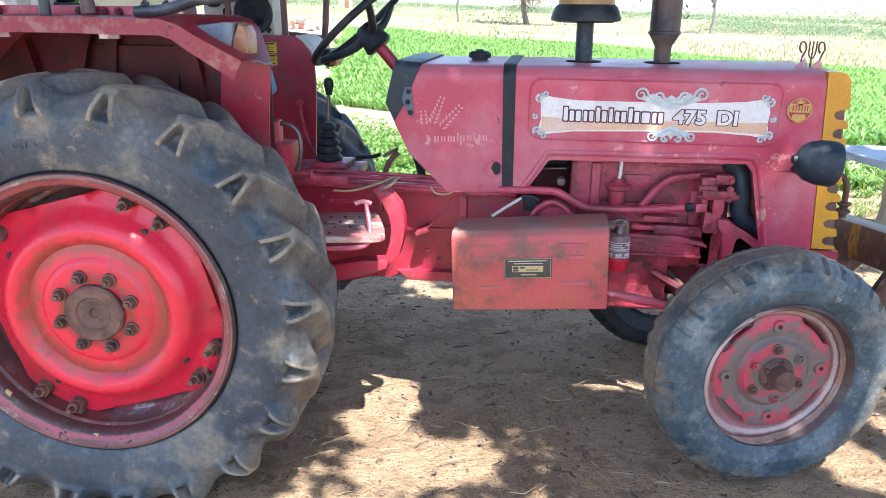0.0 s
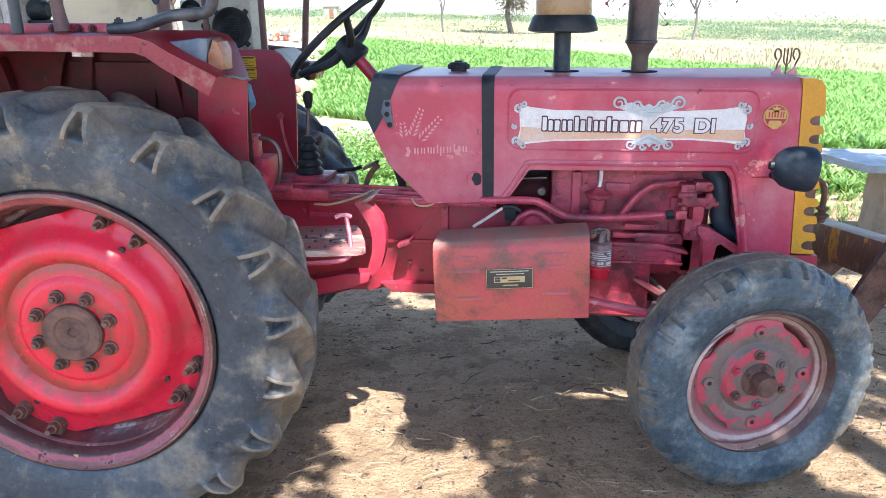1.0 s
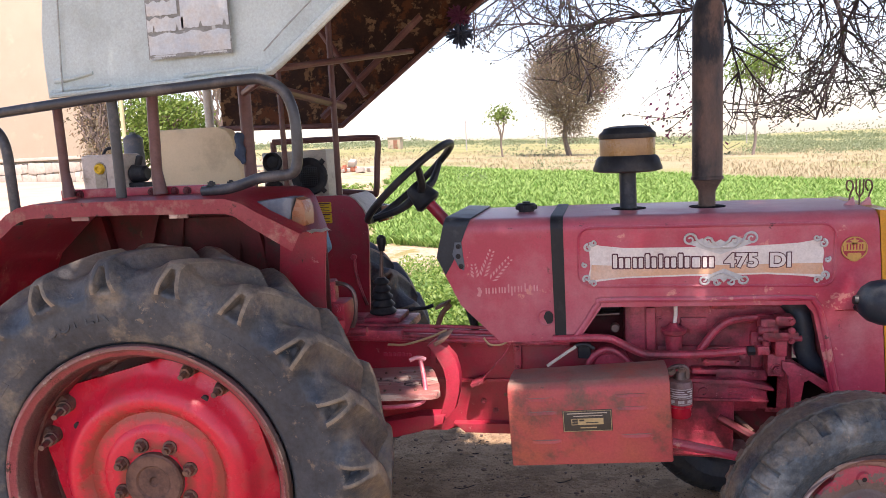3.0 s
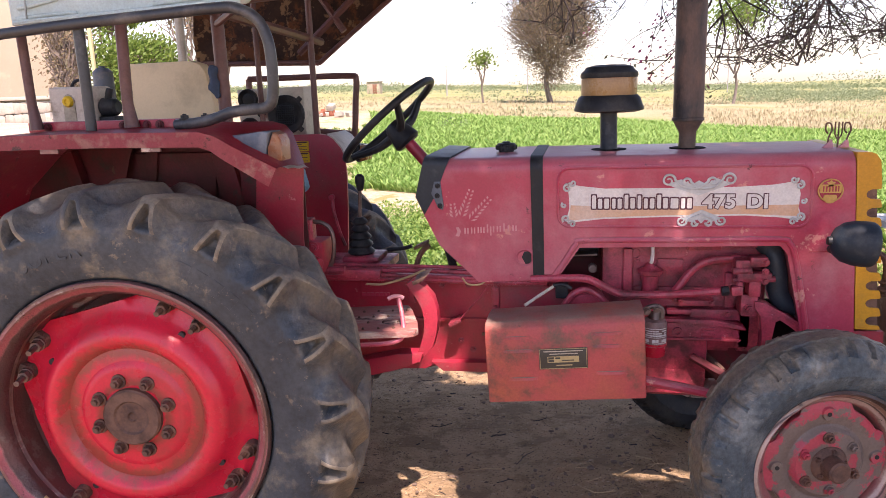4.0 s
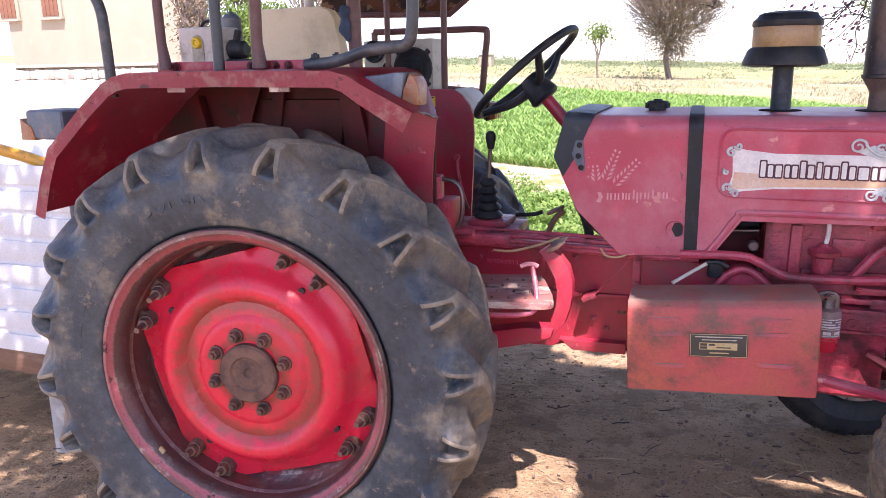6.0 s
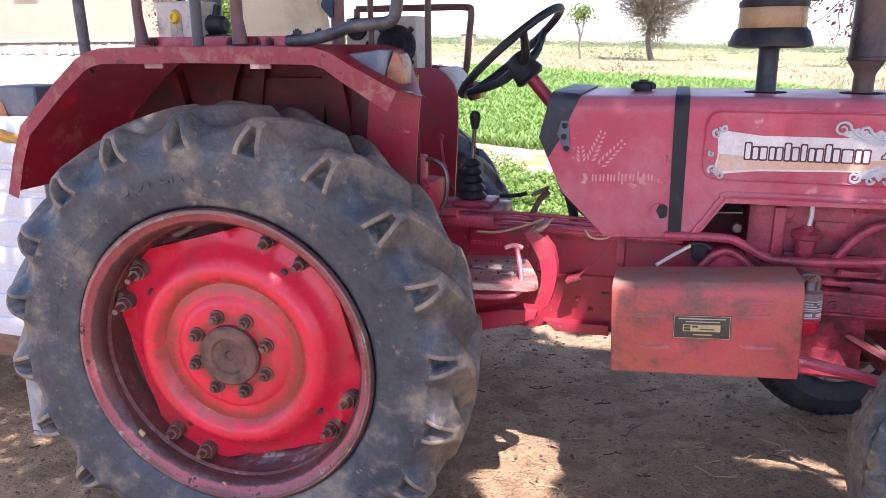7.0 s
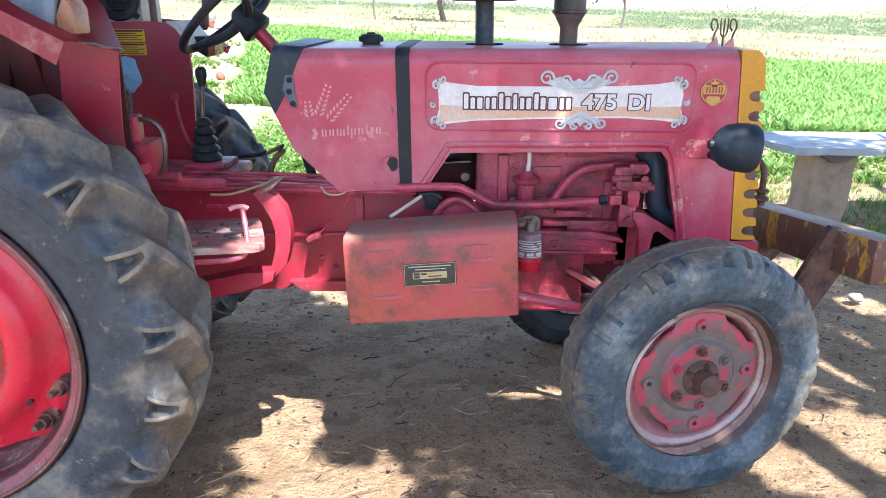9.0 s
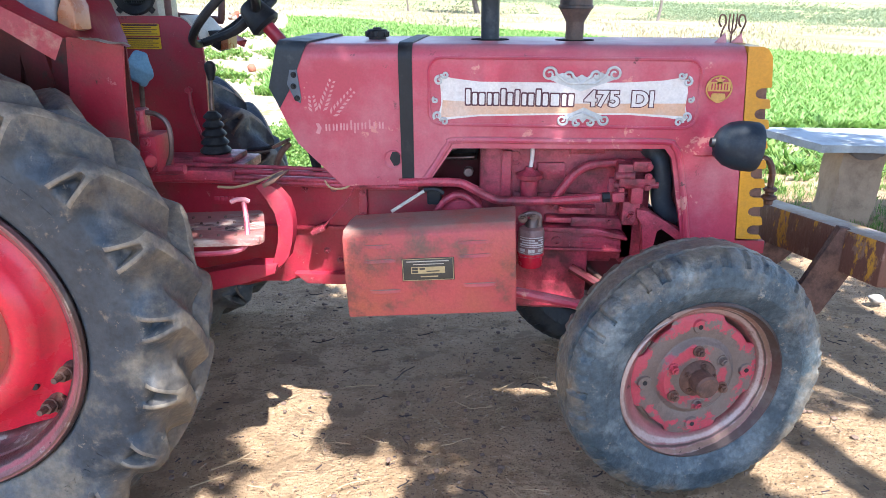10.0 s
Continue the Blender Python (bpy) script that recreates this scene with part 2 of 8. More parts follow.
WORN_EDGE = surf("chipped_pink_edge", (0.50, 0.105, 0.12), (0.44, 0.07, 0.09), 0.45, dirt=(0.52, 0.23, 0.20), dirt_at=0.56, dirt_soft=0.05, dirt_scale=16, dirt2=(0.11, 0.055, 0.045), dirt2_at=0.62, dirt2_scale=30, bump=0.15)
FLAKED = surf("flaking_painted_timber", (0.36, 0.15, 0.13), (0.26, 0.085, 0.078), 0.6, dirt=(0.44, 0.34, 0.29), dirt_at=0.57, dirt_soft=0.04, dirt_scale=14, dirt2=(0.07, 0.045, 0.035), dirt2_at=0.60, dirt2_scale=24, bump=0.35, stretch=(0.4, 1, 1))
STEEL = surf("greased_steel", (0.22, 0.17, 0.16), (0.12, 0.09, 0.085), 0.4, 0.7, scale=20, bump=0.2)
DARK_GREY = surf("dark_grey_enamel", (0.022, 0.033, 0.045), (0.034, 0.044, 0.056), 0.5, spec=0.3, dirt=(0.10, 0.105, 0.11), dirt_at=0.64, dirt_scale=14, bump=0.05)
BLACK = surf("black_plastic", (0.012, 0.014, 0.018), (0.020, 0.023, 0.028), 0.55, spec=0.3, dirt=(0.06, 0.058, 0.056), dirt_at=0.62, dirt_scale=12, bump=0.1)
# matt black that stands in for the darkness inside holes and gaps
HOLE_BLACK = surf("matt_hole_black", (0.010, 0.009, 0.009), (0.016, 0.012, 0.012), 0.95, spec=0.1, bump=0.0)
BLACK_TUBE = surf("dark_painted_tube", (0.032, 0.036, 0.042), (0.05, 0.054, 0.06), 0.42, dirt=(0.16, 0.15, 0.14), dirt_at=0.62, dirt_scale=10, bump=0.06)
BROWN_TUBE = surf("maroon_painted_tube", (0.14, 0.055, 0.05), (0.10, 0.04, 0.036), 0.5, dirt=(0.2, 0.11, 0.09), dirt_at=0.6, dirt_scale=9, bump=0.1)
MUFFLER = surf("heat_stained_muffler", (0.026, 0.030, 0.036), (0.050, 0.048, 0.050), 0.55, 0.3, scale=9, dirt=(0.165, 0.105, 0.085), dirt_at=0.51, dirt_soft=0.08, dirt_scale=4.3,
               dirt2=(0.022, 0.025, 0.032), dirt2_at=0.56, dirt2_scale=7, dirt2_soft=0.06, bump=0.15, stretch=(1, 1, 0.45), chips=(30, 0.66, (0.24, 0.18, 0.15)))
RUSTY_PIPE = surf("rust_brown_pipe", (0.17, 0.115, 0.090), (0.105, 0.075, 0.062), 0.7, 0.2, scale=14, dirt=(0.06, 0.05, 0.048), dirt_at=0.60, dirt_scale=12, bump=0.3)
FILTER_TAN = surf("amber_filter_bowl", (0.42, 0.27, 0.12), (0.36, 0.22, 0.10), 0.35, dirt=(0.28, 0.18, 0.1), dirt_at=0.6, bump=0.05)
YELLOW = surf("grille_yellow_paint", (0.62, 0.30, 0.018), (0.55, 0.25, 0.015), 0.42, dirt=(0.42, 0.22, 0.05), dirt_at=0.64, dirt_scale=10, dirt2=(0.2, 0.1, 0.05), dirt2_at=0.72, bump=0.05)
LAMP_NAVY = surf("matt_navy_lamp_paint", (0.012, 0.022, 0.035), (0.022, 0.034, 0.050), 0.55, spec=0.3, dirt=(0.07, 0.075, 0.08), dirt_at=0.64, dirt_scale=14, bump=0.05)
POST_CREAM = surf("cream_painted_post", (0.46, 0.42, 0.24), (0.40, 0.36, 0.2), 0.6)
CLAY = surf("red_fired_clay", (0.34, 0.12, 0.07), (0.26, 0.09, 0.055), 0.85, bump=0.3)
YELLOW_TAG = surf("yellow_sticker", (0.75, 0.50, 0.02), (0.68, 0.44, 0.02), 0.5, bump=0.02)
CREAM = surf("cream_painted_board", (0.72, 0.59, 0.39), (0.66, 0.53, 0.34), 0.6, fine=0.04, dirt=(0.42, 0.33, 0.22), dirt_at=0.66, dirt_scale=5, bump=0.08)
FILTER_GREY = surf("grimy_canister_paint", (0.36, 0.23, 0.215), (0.27, 0.17, 0.16), 0.45, 0.1, dirt=(0.14, 0.08, 0.075), dirt_at=0.6, dirt_scale=20, bump=0.1)
CREAM_GREY = surf("grimy_cream_paint", (0.56, 0.52, 0.44), (0.48, 0.44, 0.37), 0.55, dirt=(0.3, 0.27, 0.22), dirt_at=0.64, dirt_scale=14, bump=0.1)
PUMP_CREAM = surf("pale_pump_paint", (0.60, 0.54, 0.48), (0.52, 0.46, 0.40), 0.55, dirt=(0.28, 0.23, 0.18), dirt_at=0.63, dirt_scale=20, bump=0.12)
GRIMY = surf("grimy_cast_cream_paint", (0.42, 0.38, 0.30), (0.32, 0.285, 0.22), 0.55, dirt=(0.16, 0.14, 0.11), dirt_at=0.62, dirt_scale=16, bump=0.2)
CANVAS = surf("grey_white_canvas", (0.57, 0.68, 0.66), (0.50, 0.60, 0.585), 0.85, dirt=(0.38, 0.45, 0.42), dirt_at=0.62, dirt_scale=4, bump=0.25, bump_scale=25)
PATCH = surf("torn_paper_patch", (0.66, 0.72, 0.72), (0.50, 0.58, 0.62), 0.8, scale=11, dirt=(0.60, 0.58, 0.52), dirt_at=0.60, dirt_scale=14, bump=0.15)
PATCH_EDGE = surf("grubby_glue_residue", (0.20, 0.21, 0.19), (0.34, 0.37, 0.36), 0.9, scale=30, dirt=(0.50, 0.55, 0.54), dirt_at=0.58, dirt_soft=0.03, dirt_scale=40, bump=0.2)
SEAM = surf("grubby_canvas_seam", (0.30, 0.33, 0.31), (0.44, 0.50, 0.48), 0.9, scale=40, bump=0.2)
LINING = surf("brown_patterned_lining", (0.085, 0.042, 0.028), (0.035, 0.018, 0.014), 0.9, scale=11, dirt=(0.30, 0.19, 0.11), dirt_at=0.58, dirt_soft=0.02, dirt_scale=20, dirt2=(0.17, 0.065, 0.03), dirt2_at=0.54, dirt2_scale=9, bump=0.2)
DECAL = surf("white_decal_film", (0.72, 0.70, 0.68), (0.66, 0.63, 0.61), 0.45, dirt=(0.55, 0.46, 0.42), dirt_at=0.62, bump=0.02)
DECAL_AMBER = surf("faded_orange_decal_film", (0.62, 0.34, 0.20), (0.66, 0.42, 0.28), 0.45, dirt=(0.66, 0.58, 0.52), dirt_at=0.58, dirt_soft=0.15, dirt_scale=5, bump=0.02)
DECAL_GREY = surf("silver_decal_film", (0.42, 0.44, 0.45), (0.56, 0.58, 0.58), 0.45, scale=40, bump=0.02)
DECAL_DARK = surf("maroon_letter_film", (0.07, 0.02, 0.035), (0.10, 0.03, 0.045), 0.45, bump=0.0)
DECAL_PINK = surf("faded_white_print", (0.64, 0.33, 0.35), (0.54, 0.20, 0.23), 0.5, scale=30, bump=0.0)
GOLD = surf("gold_badge", (0.55, 0.33, 0.10), (0.5, 0.28, 0.08), 0.4, 0.2, bump=0.05)
PLATE = surf("black_data_plate", (0.03, 0.03, 0.028), (0.05, 0.048, 0.042), 0.4, bump=0.03)
BRASS = surf("worn_brass", (0.50, 0.42, 0.24), (0.42, 0.34, 0.18), 0.45, 0.3, bump=0.03)
ORANGE_LENS = surf("faded_orange_lens", (0.34, 0.12, 0.045), (0.28, 0.12, 0.06), 0.35, dirt=(0.34, 0.21, 0.13), dirt_at=0.55, dirt_scale=12, bump=0.05)
BLUE_GREY = surf("bleached_lamp_housing", (0.085, 0.11, 0.145), (0.12, 0.145, 0.175), 0.55, dirt=(0.22, 0.21, 0.20), dirt_at=0.64, dirt_scale=14, bump=0.06)
RAG_BLUE = surf("dull_blue_cloth", (0.06, 0.09, 0.14), (0.04, 0.06, 0.10), 0.9, bump=0.4)
BLUE_CLOTH = surf("light_blue_cloth", (0.20, 0.38, 0.52), (0.13, 0.28, 0.42), 0.9, bump=0.4)
WHITE_PAINT = surf("white_painted_sheet", (0.62, 0.65, 0.68), (0.54, 0.57, 0.60), 0.5, dirt=(0.5, 0.47, 0.42), dirt_at=0.70, dirt_scale=5, bump=0.06)
WOOD = surf("weathered_brown_timber", (0.20, 0.11, 0.07), (0.13, 0.07, 0.045), 0.8, scale=12, dirt=(0.3, 0.21, 0.15), dirt_at=0.6, bump=0.4, stretch=(0.3, 1, 1))
CONCRETE = surf("grey_concrete", (0.38, 0.38, 0.37), (0.30, 0.30, 0.29), 0.85, dirt=(0.22, 0.2, 0.18), dirt_at=0.62, dirt_scale=8, bump=0.35, bump_scale=40)
SLAB = surf("pale_slate_slab", (0.40, 0.43, 0.44), (0.34, 0.37, 0.38), 0.75, dirt=(0.25, 0.24, 0.22), dirt_at=0.62, dirt_scale=6, bump=0.2)
SANDSTONE = surf("tan_sandstone", (0.42, 0.30, 0.20), (0.36, 0.25, 0.165), 0.85, dirt=(0.24, 0.17, 0.12), dirt_at=0.64, dirt_scale=6, bump=0.4, bump_scale=30)
BUMPER = surf("rusty_yellow_bumper", (0.20, 0.095, 0.065), (0.14, 0.066, 0.048), 0.65, 0.1, dirt=(0.56, 0.30, 0.04), dirt_at=0.56, dirt_soft=0.02, dirt_scale=11,
               dirt2=(0.26, 0.16, 0.12), dirt2_at=0.60, dirt2_scale=30, bump=0.3, stretch=(1, 1, 0.5), dust=(0.34, 0.27, 0.21))
PLASTER = surf("cream_house_plaster", (0.36, 0.31, 0.235), (0.33, 0.28, 0.21), 0.85, scale=0.8, dirt=(0.5, 0.41, 0.3), dirt_at=0.7, dirt_scale=1.2, bump=0.2, bump_scale=12)
RUBBLE = surf("whitewashed_plinth_stone", (0.42, 0.39, 0.34), (0.33, 0.30, 0.26), 0.9, scale=1.6, dirt=(0.30, 0.26, 0.22), dirt_at=0.6, dirt_scale=4, bump=0.5, bump_scale=12, random_tint=0.25)
SHUTTER = surf("brown_window_shutter", (0.22, 0.10, 0.06), (0.17, 0.075, 0.045), 0.7, bump=0.2)
STRAW = surf("dry_straw", (0.50, 0.36, 0.21), (0.36, 0.25, 0.14), 0.9, scale=3, bump=0.0)
BARK = surf("grey_brown_bark", (0.20, 0.165, 0.145), (0.13, 0.105, 0.092), 0.9, scale=7, bump=0.6, bump_scale=30)
TWIG = surf("dark_twig_bark", (0.030, 0.024, 0.027), (0.050, 0.036, 0.038), 0.9, bump=0.1)
PEBBLE = surf("earth_pebble", (0.20, 0.135, 0.10), (0.13, 0.09, 0.07), 0.95, scale=2, bump=0.3)
SKIN_GLASS = surf("dark_glass", (0.03, 0.035, 0.04), (0.04, 0.045, 0.05), 0.08, bump=0.0)
CROP = leafy("green_crop_leaf", (0.10, 0.24, 0.035), (0.30, 0.44, 0.13), through_light=0.4)
WEED = leafy("weed_leaf", (0.075, 0.19, 0.028), (0.27, 0.38, 0.095), through_light=0.4)
DRYGRASS = leafy("dry_grass", (0.31, 0.26, 0.15), (0.43, 0.365, 0.235), through_light=0.25)
# leaf tones paled and greyed to stand in for distance haze
FAR_LEAF = leafy("hazed_scrub_leaf", (0.145, 0.20, 0.105), (0.245, 0.29, 0.165), through_light=0.3)
TREE_GREEN = leafy("tree_leaf_green", (0.10, 0.19, 0.03), (0.19, 0.27, 0.06), through_light=0.4)
TREE_BROWN = leafy("tree_leaf_brown", (0.15, 0.135, 0.075), (0.23, 0.16, 0.10), through_light=0.25)
SHADE_LEAF = leafy("small_shade_leaf", (0.05, 0.075, 0.03), (0.075, 0.06, 0.05), through_light=0.12)
FLOWER = leafy("purple_blossom", (0.22, 0.06, 0.13), (0.16, 0.04, 0.10), through_light=0.3)


def ground_material():
    """Trodden yard earth, green field floor and dry pasture, by their stretch of land."""
    m = bpy.data.materials.new("earth_and_pasture")
    m.use_nodes = True
    n, l = m.node_tree.nodes, m.node_tree.links
    b = n["Principled BSDF"]
    b.inputs["Roughness"].default_value = 0.95
    b.inputs["Specular IOR Level"].default_value = 0.15
    co = n.new("ShaderNodeTexCoord")

    def nz(s, d=6.0, r=0.65):
        t = n.new("ShaderNodeTexNoise")
        t.inputs["Scale"].default_value, t.inputs["Detail"].default_value, t.inputs["Roughness"].default_value = s, d, r
        l.new(co.outputs["Object"], t.inputs["Vector"])
        return t.outputs["Fac"]

    def rng(src, a, z):
        r = n.new("ShaderNodeMapRange")
        r.inputs["From Min"].default_value, r.inputs["From Max"].default_value = a, z
        l.new(src, r.inputs["Value"])
        return r.outputs[0]

    def mix(f, a, z):
        x = n.new("ShaderNodeMix")
        x.data_type = "RGBA"
        for s, v in ((x.inputs[0], f), (x.inputs[6], a), (x.inputs[7], z)):
            if isinstance(v, tuple):
                s.default_value = (*v, 1.0)
            else:
                l.new(v, s)
        return x.outputs[2]

    soil = mix(rng(nz(1.3), 0.35, 0.65), (0.495, 0.345, 0.212), (0.365, 0.245, 0.142))
    soil = mix(rng(nz(9), 0.5, 0.68), soil, (0.245, 0.162, 0.090))
    soil = mix(rng(nz(70, 3), 0.60, 0.68), soil, (0.52, 0.39, 0.27))
    soil = mix(rng(nz(120, 2), 0.60, 0.66), soil, (0.10, 0.068, 0.050))
    soil = mix(rng(nz(28, 5), 0.62, 0.66), soil, (0.15, 0.102, 0.072))
    soil = mix(rng(nz(4.2, 8, 0.7), 0.54, 0.60), soil, (0.285, 0.195, 0.118))
    green = mix(rng(nz(2.5), 0.35, 0.65), (0.06, 0.14, 0.02), (0.11, 0.19, 0.04))
    dry = mix(rng(nz(0.12), 0.35, 0.65), (0.33, 0.295, 0.19), (0.26, 0.245, 0.14))
    dry = mix(rng(nz(0.09, 7), 0.50, 0.58), dry, (0.215, 0.235, 0.105))
    dry = mix(rng(nz(0.7), 0.56, 0.7), dry, (0.38, 0.255, 0.165))
    sep = n.new("ShaderNodeSeparateXYZ")
    l.new(co.outputs["Object"], sep.inputs[0])
    wob = n.new("ShaderNodeMath")
    wob.operation = "MULTIPLY_ADD"
    l.new(nz(0.35, 3), wob.inputs[0])
    wob.inputs[1].default_value = 4.0
    l.new(sep.outputs["Y"], wob.inputs[2])
    y = wob.outputs[0]
    # the field's far edge comes nearer towards +x
    skew = n.new("ShaderNodeMath")
    skew.operation = "MULTIPLY_ADD"
    l.new(sep.outputs["X"], skew.inputs[0])
    skew.inputs[1].default_value = 0.8
    l.new(y, skew.inputs[2])
    pale = mix(rng(nz(0.6), 0.35, 0.65), (0.50, 0.42, 0.33), (0.42, 0.34, 0.26))
    wobx = n.new("ShaderNodeMath")
    wobx.operation = "MULTIPLY_ADD"
    l.new(nz(0.4, 3), wobx.inputs[0])
    wobx.inputs[1].default_value = -3.0
    l.new(sep.outputs["X"], wobx.inputs[2])
    verge = mix(rng(nz(1.6, 8), 0.54, 0.60), mix(rng(nz(11, 6), 0.42, 0.60), (0.52, 0.42, 0.30), (0.36, 0.28, 0.19)), (0.26, 0.24, 0.10))
    edge = mix(rng(y, 5.0, 7.0), soil, verge)
    col = mix(rng(y, 11.4, 12.4), edge, green)
    skew_x = n.new("ShaderNodeMath")
    skew_x.operation = "MULTIPLY_ADD"
    l.new(sep.outputs["Y"], skew_x.inputs[0])
    skew_x.inputs[1].default_value = 0.27
    l.new(sep.outputs["X"], skew_x.inputs[2])
    beside = n.new("ShaderNodeMath")
    beside.operation = "MULTIPLY"
    l.new(rng(skew_x.outputs[0], 0.4, -0.6), beside.inputs[0])
    l.new(rng(y, 6.0, 8.0), beside.inputs[1])
    col = mix(beside.outputs[0], col, verge)
    col = mix(rng(skew.outputs[0], 29.5, 32.0), col, dry)
    diag = n.new("ShaderNodeMath")
    diag.operation = "MULTIPLY_ADD"
    l.new(sep.outputs["Y"], diag.inputs[0])
    diag.inputs[1].default_value = 0.42
    l.new(wobx.outputs[0], diag.inputs[2])
    yard = rng(diag.outputs[0], -4.6, -7.5)
    col = mix(yard, col, pale)
    far = mix(rng(nz(0.02, 4), 0.4, 0.6), (0.22, 0.24, 0.10), (0.30, 0.27, 0.14))
    col = mix(rng(y, 58.0, 85.0), col, far)
    l.new(col, b.inputs["Base Color"])
    bp = n.new("ShaderNodeBump")
    bp.inputs["Strength"].default_value, bp.inputs["Distance"].default_value = 1.0, 0.03
    add = n.new("ShaderNodeMath")
    l.new(nz(38, 6), add.inputs[0])
    l.new(nz(6, 3), add.inputs[1])
    l.new(add.outputs[0], bp.inputs["Height"])
    l.new(bp.outputs[0], b.inputs["Normal"])
    return m


GROUND = ground_material()

# ---- building tools ----
rng = random.Random(7)


def thing(name, base, label, category, group="", kind=""):
    """An Empty at a thing's base."""
    e = new(name)
    e.empty_display_size = 0.05
    e.matrix_basis = Matrix.Translation(base)
    return tagged(e, label, category, group, kind)


def link_mesh(name, bm, material, smooth=35):
    me = bpy.data.meshes.new(name)
    bmesh.ops.recalc_face_normals(bm, faces=bm.faces)
    lim = radians(smooth)
    for e in bm.edges:
        e.smooth = len(e.link_faces) == 2 and e.calc_face_angle(0.0) < lim
    for f in bm.faces:
        f.smooth = True
    bm.to_mesh(me)
    bm.free()
    for m in (material if isinstance(material, (list, tuple)) else (material,)):
        me.materials.append(m)
    return new(name, me)


def part(name, bm, material, parent, label="", smooth=35):
    """One mesh object, in world coordinates, under a thing or a part."""
    ob = link_mesh(name, bm, material, smooth)
    ob.parent = parent
    if parent.parent is None:
        ob.matrix_parent_inverse = parent.matrix_basis.inverted()
    if label:
        ob["label"] = label
    return ob


def single(name, bm, material, label, category, group="", kind="", smooth=35):
    return tagged(link_mesh(name, bm, material, smooth), label, category, group, kind)


def box(bm, c, s, rot=(0, 0, 0), bevel=0.0, seg=2):
    """A box about c with sizes s, turned by degrees, with rounded edges."""
    g = bmesh.ops.create_cube(bm, size=1.0, matrix=pose(*c, *rot) @ Matrix.Diagonal((*s, 1)))
    if bevel:
        es = list({e for v in g["verts"] for e in v.link_edges})
        bmesh.ops.bevel(bm, geom=es, offset=bevel, segments=seg, profile=0.6, affect="EDGES")
    return bm


def ring_frame(d):
    d = Vector(d).normalized()
    u = d.cross(Vector((0, 0, 1)) if abs(d.z) < 0.9 else Vector((1, 0, 0))).normalized()
    return u, d.cross(u)


def cyl(bm, a, b, r0, r1=None, seg=16, bevel=0.0):
    """A capped rod from a to b."""
    r1 = r0 if r1 is None else r1
    a, b = Vector(a), Vector(b)
    d = (b - a).normalized()
    prof = [(0, a), (r0 - bevel, a), (r0, a + d * bevel), (r1, b - d * bevel), (r1 - bevel, b), (0, b)] if bevel else [(0, a), (r0, a), (r1, b), (0, b)]
    u, v = ring_frame(d)
    rings = []
    for r, p in prof:
        if r == 0:
            rings.append([bm.verts.new(p)])
        else:
            rings.append([bm.verts.new(p + r * (u * math.cos(k * math.tau / seg) + v * math.sin(k * math.tau / seg))) for k in range(seg)])
    skin(bm, rings, seg)
    return bm


def skin(bm, rings, seg, closed=True):
    for p, q in zip(rings, rings[1:]):
        n = seg if closed else seg - 1
        for k in range(n):
            j = (k + 1) % seg
            if len(p) == 1 and len(q) == 1:
                continue
            if len(p) == 1:
                bm.faces.new((p[0], q[k], q[j]))
            elif len(q) == 1:
                bm.faces.new((p[k], q[0], p[j]))
            else:
                bm.faces.new((p[k], q[k], q[j], p[j]))


def lathe(bm, profile, c, axis=(0, 1, 0), seg=48, up=None):
    """Turns a profile of (radius, distance along the axis) about c."""
    d = Vector(axis).normalized()
    u, v = ring_frame(d)
    c = Vector(c)
    rings = []
    for r, h in profile:
        if r <= 1e-6:
            rings.append([bm.verts.new(c + d * h)])
        else:
            rings.append([bm.verts.new(c + d * h + r * (u * math.cos(k * math.tau / seg) + v * math.sin(k * math.tau / seg))) for k in range(seg)])
    skin(bm, rings, seg)
    return bm


def smooth_line(pts, n=6):
    """A Catmull-Rom line through the points."""
    p = [Vector(q) for q in pts]
    p = [2 * p[0] - p[1]] + p + [2 * p[-1] - p[-2]]
    out = []
    for i in range(1, len(p) - 2):
        for k in range(n):
            t = k / n
            a, b, c, d = p[i - 1], p[i], p[i + 1], p[i + 2]
            out.append(0.5 * (2 * b + (c - a) * t + (2 * a - 5 * b + 4 * c - d) * t * t + (3 * b - a - 3 * c + d) * t ** 3))
    return out + [p[-2]]


def tube(bm, pts, r, seg=10, n=5, r_end=None):
    """A round tube along a smooth line."""
    line = smooth_line(pts, n) if n > 1 else [Vector(p) for p in pts]
    u = None
    rings = []
    for i, p in enumerate(line):
        d = (line[min(i + 1, len(line) - 1)] - line[max(i - 1, 0)]).normalized()
        if u is None:
            u, _ = ring_frame(d)
        u = (u - d * u.dot(d)).normalized()
        v = d.cross(u)
        rr = r if r_end is None else r + (r_end - r) * i / (len(line) - 1)
        rings.append([bm.verts.new(p + rr * (u * math.cos(k * math.tau / seg) + v * math.sin(k * math.tau / seg))) for k in range(seg)])
    skin(bm, rings, seg)
    bm.faces.new(rings[0])
    bm.faces.new(rings[-1])
    return bm


def prism(bm, pts, y0, y1, bevel=0.0, seg=2, rot=None):
    """A plate with an outline of (x, z), from y0 to y1."""
    lo = [bm.verts.new((x, y0, z)) for x, z in pts]
    hi = [bm.verts.new((x, y1, z)) for x, z in pts]
    f0, f1 = bm.faces.new(lo), bm.faces.new(hi)
    n = len(pts)
    for k in range(n):
        bm.faces.new((lo[k], lo[(k + 1) % n], hi[(k + 1) % n], hi[k]))
    if bevel:
        es = [e for e in f0.edges] + [e for e in f1.edges]
        bmesh.ops.bevel(bm, geom=list(set(es)), offset=bevel, segments=seg, profile=0.6, affect="EDGES")
    return bm


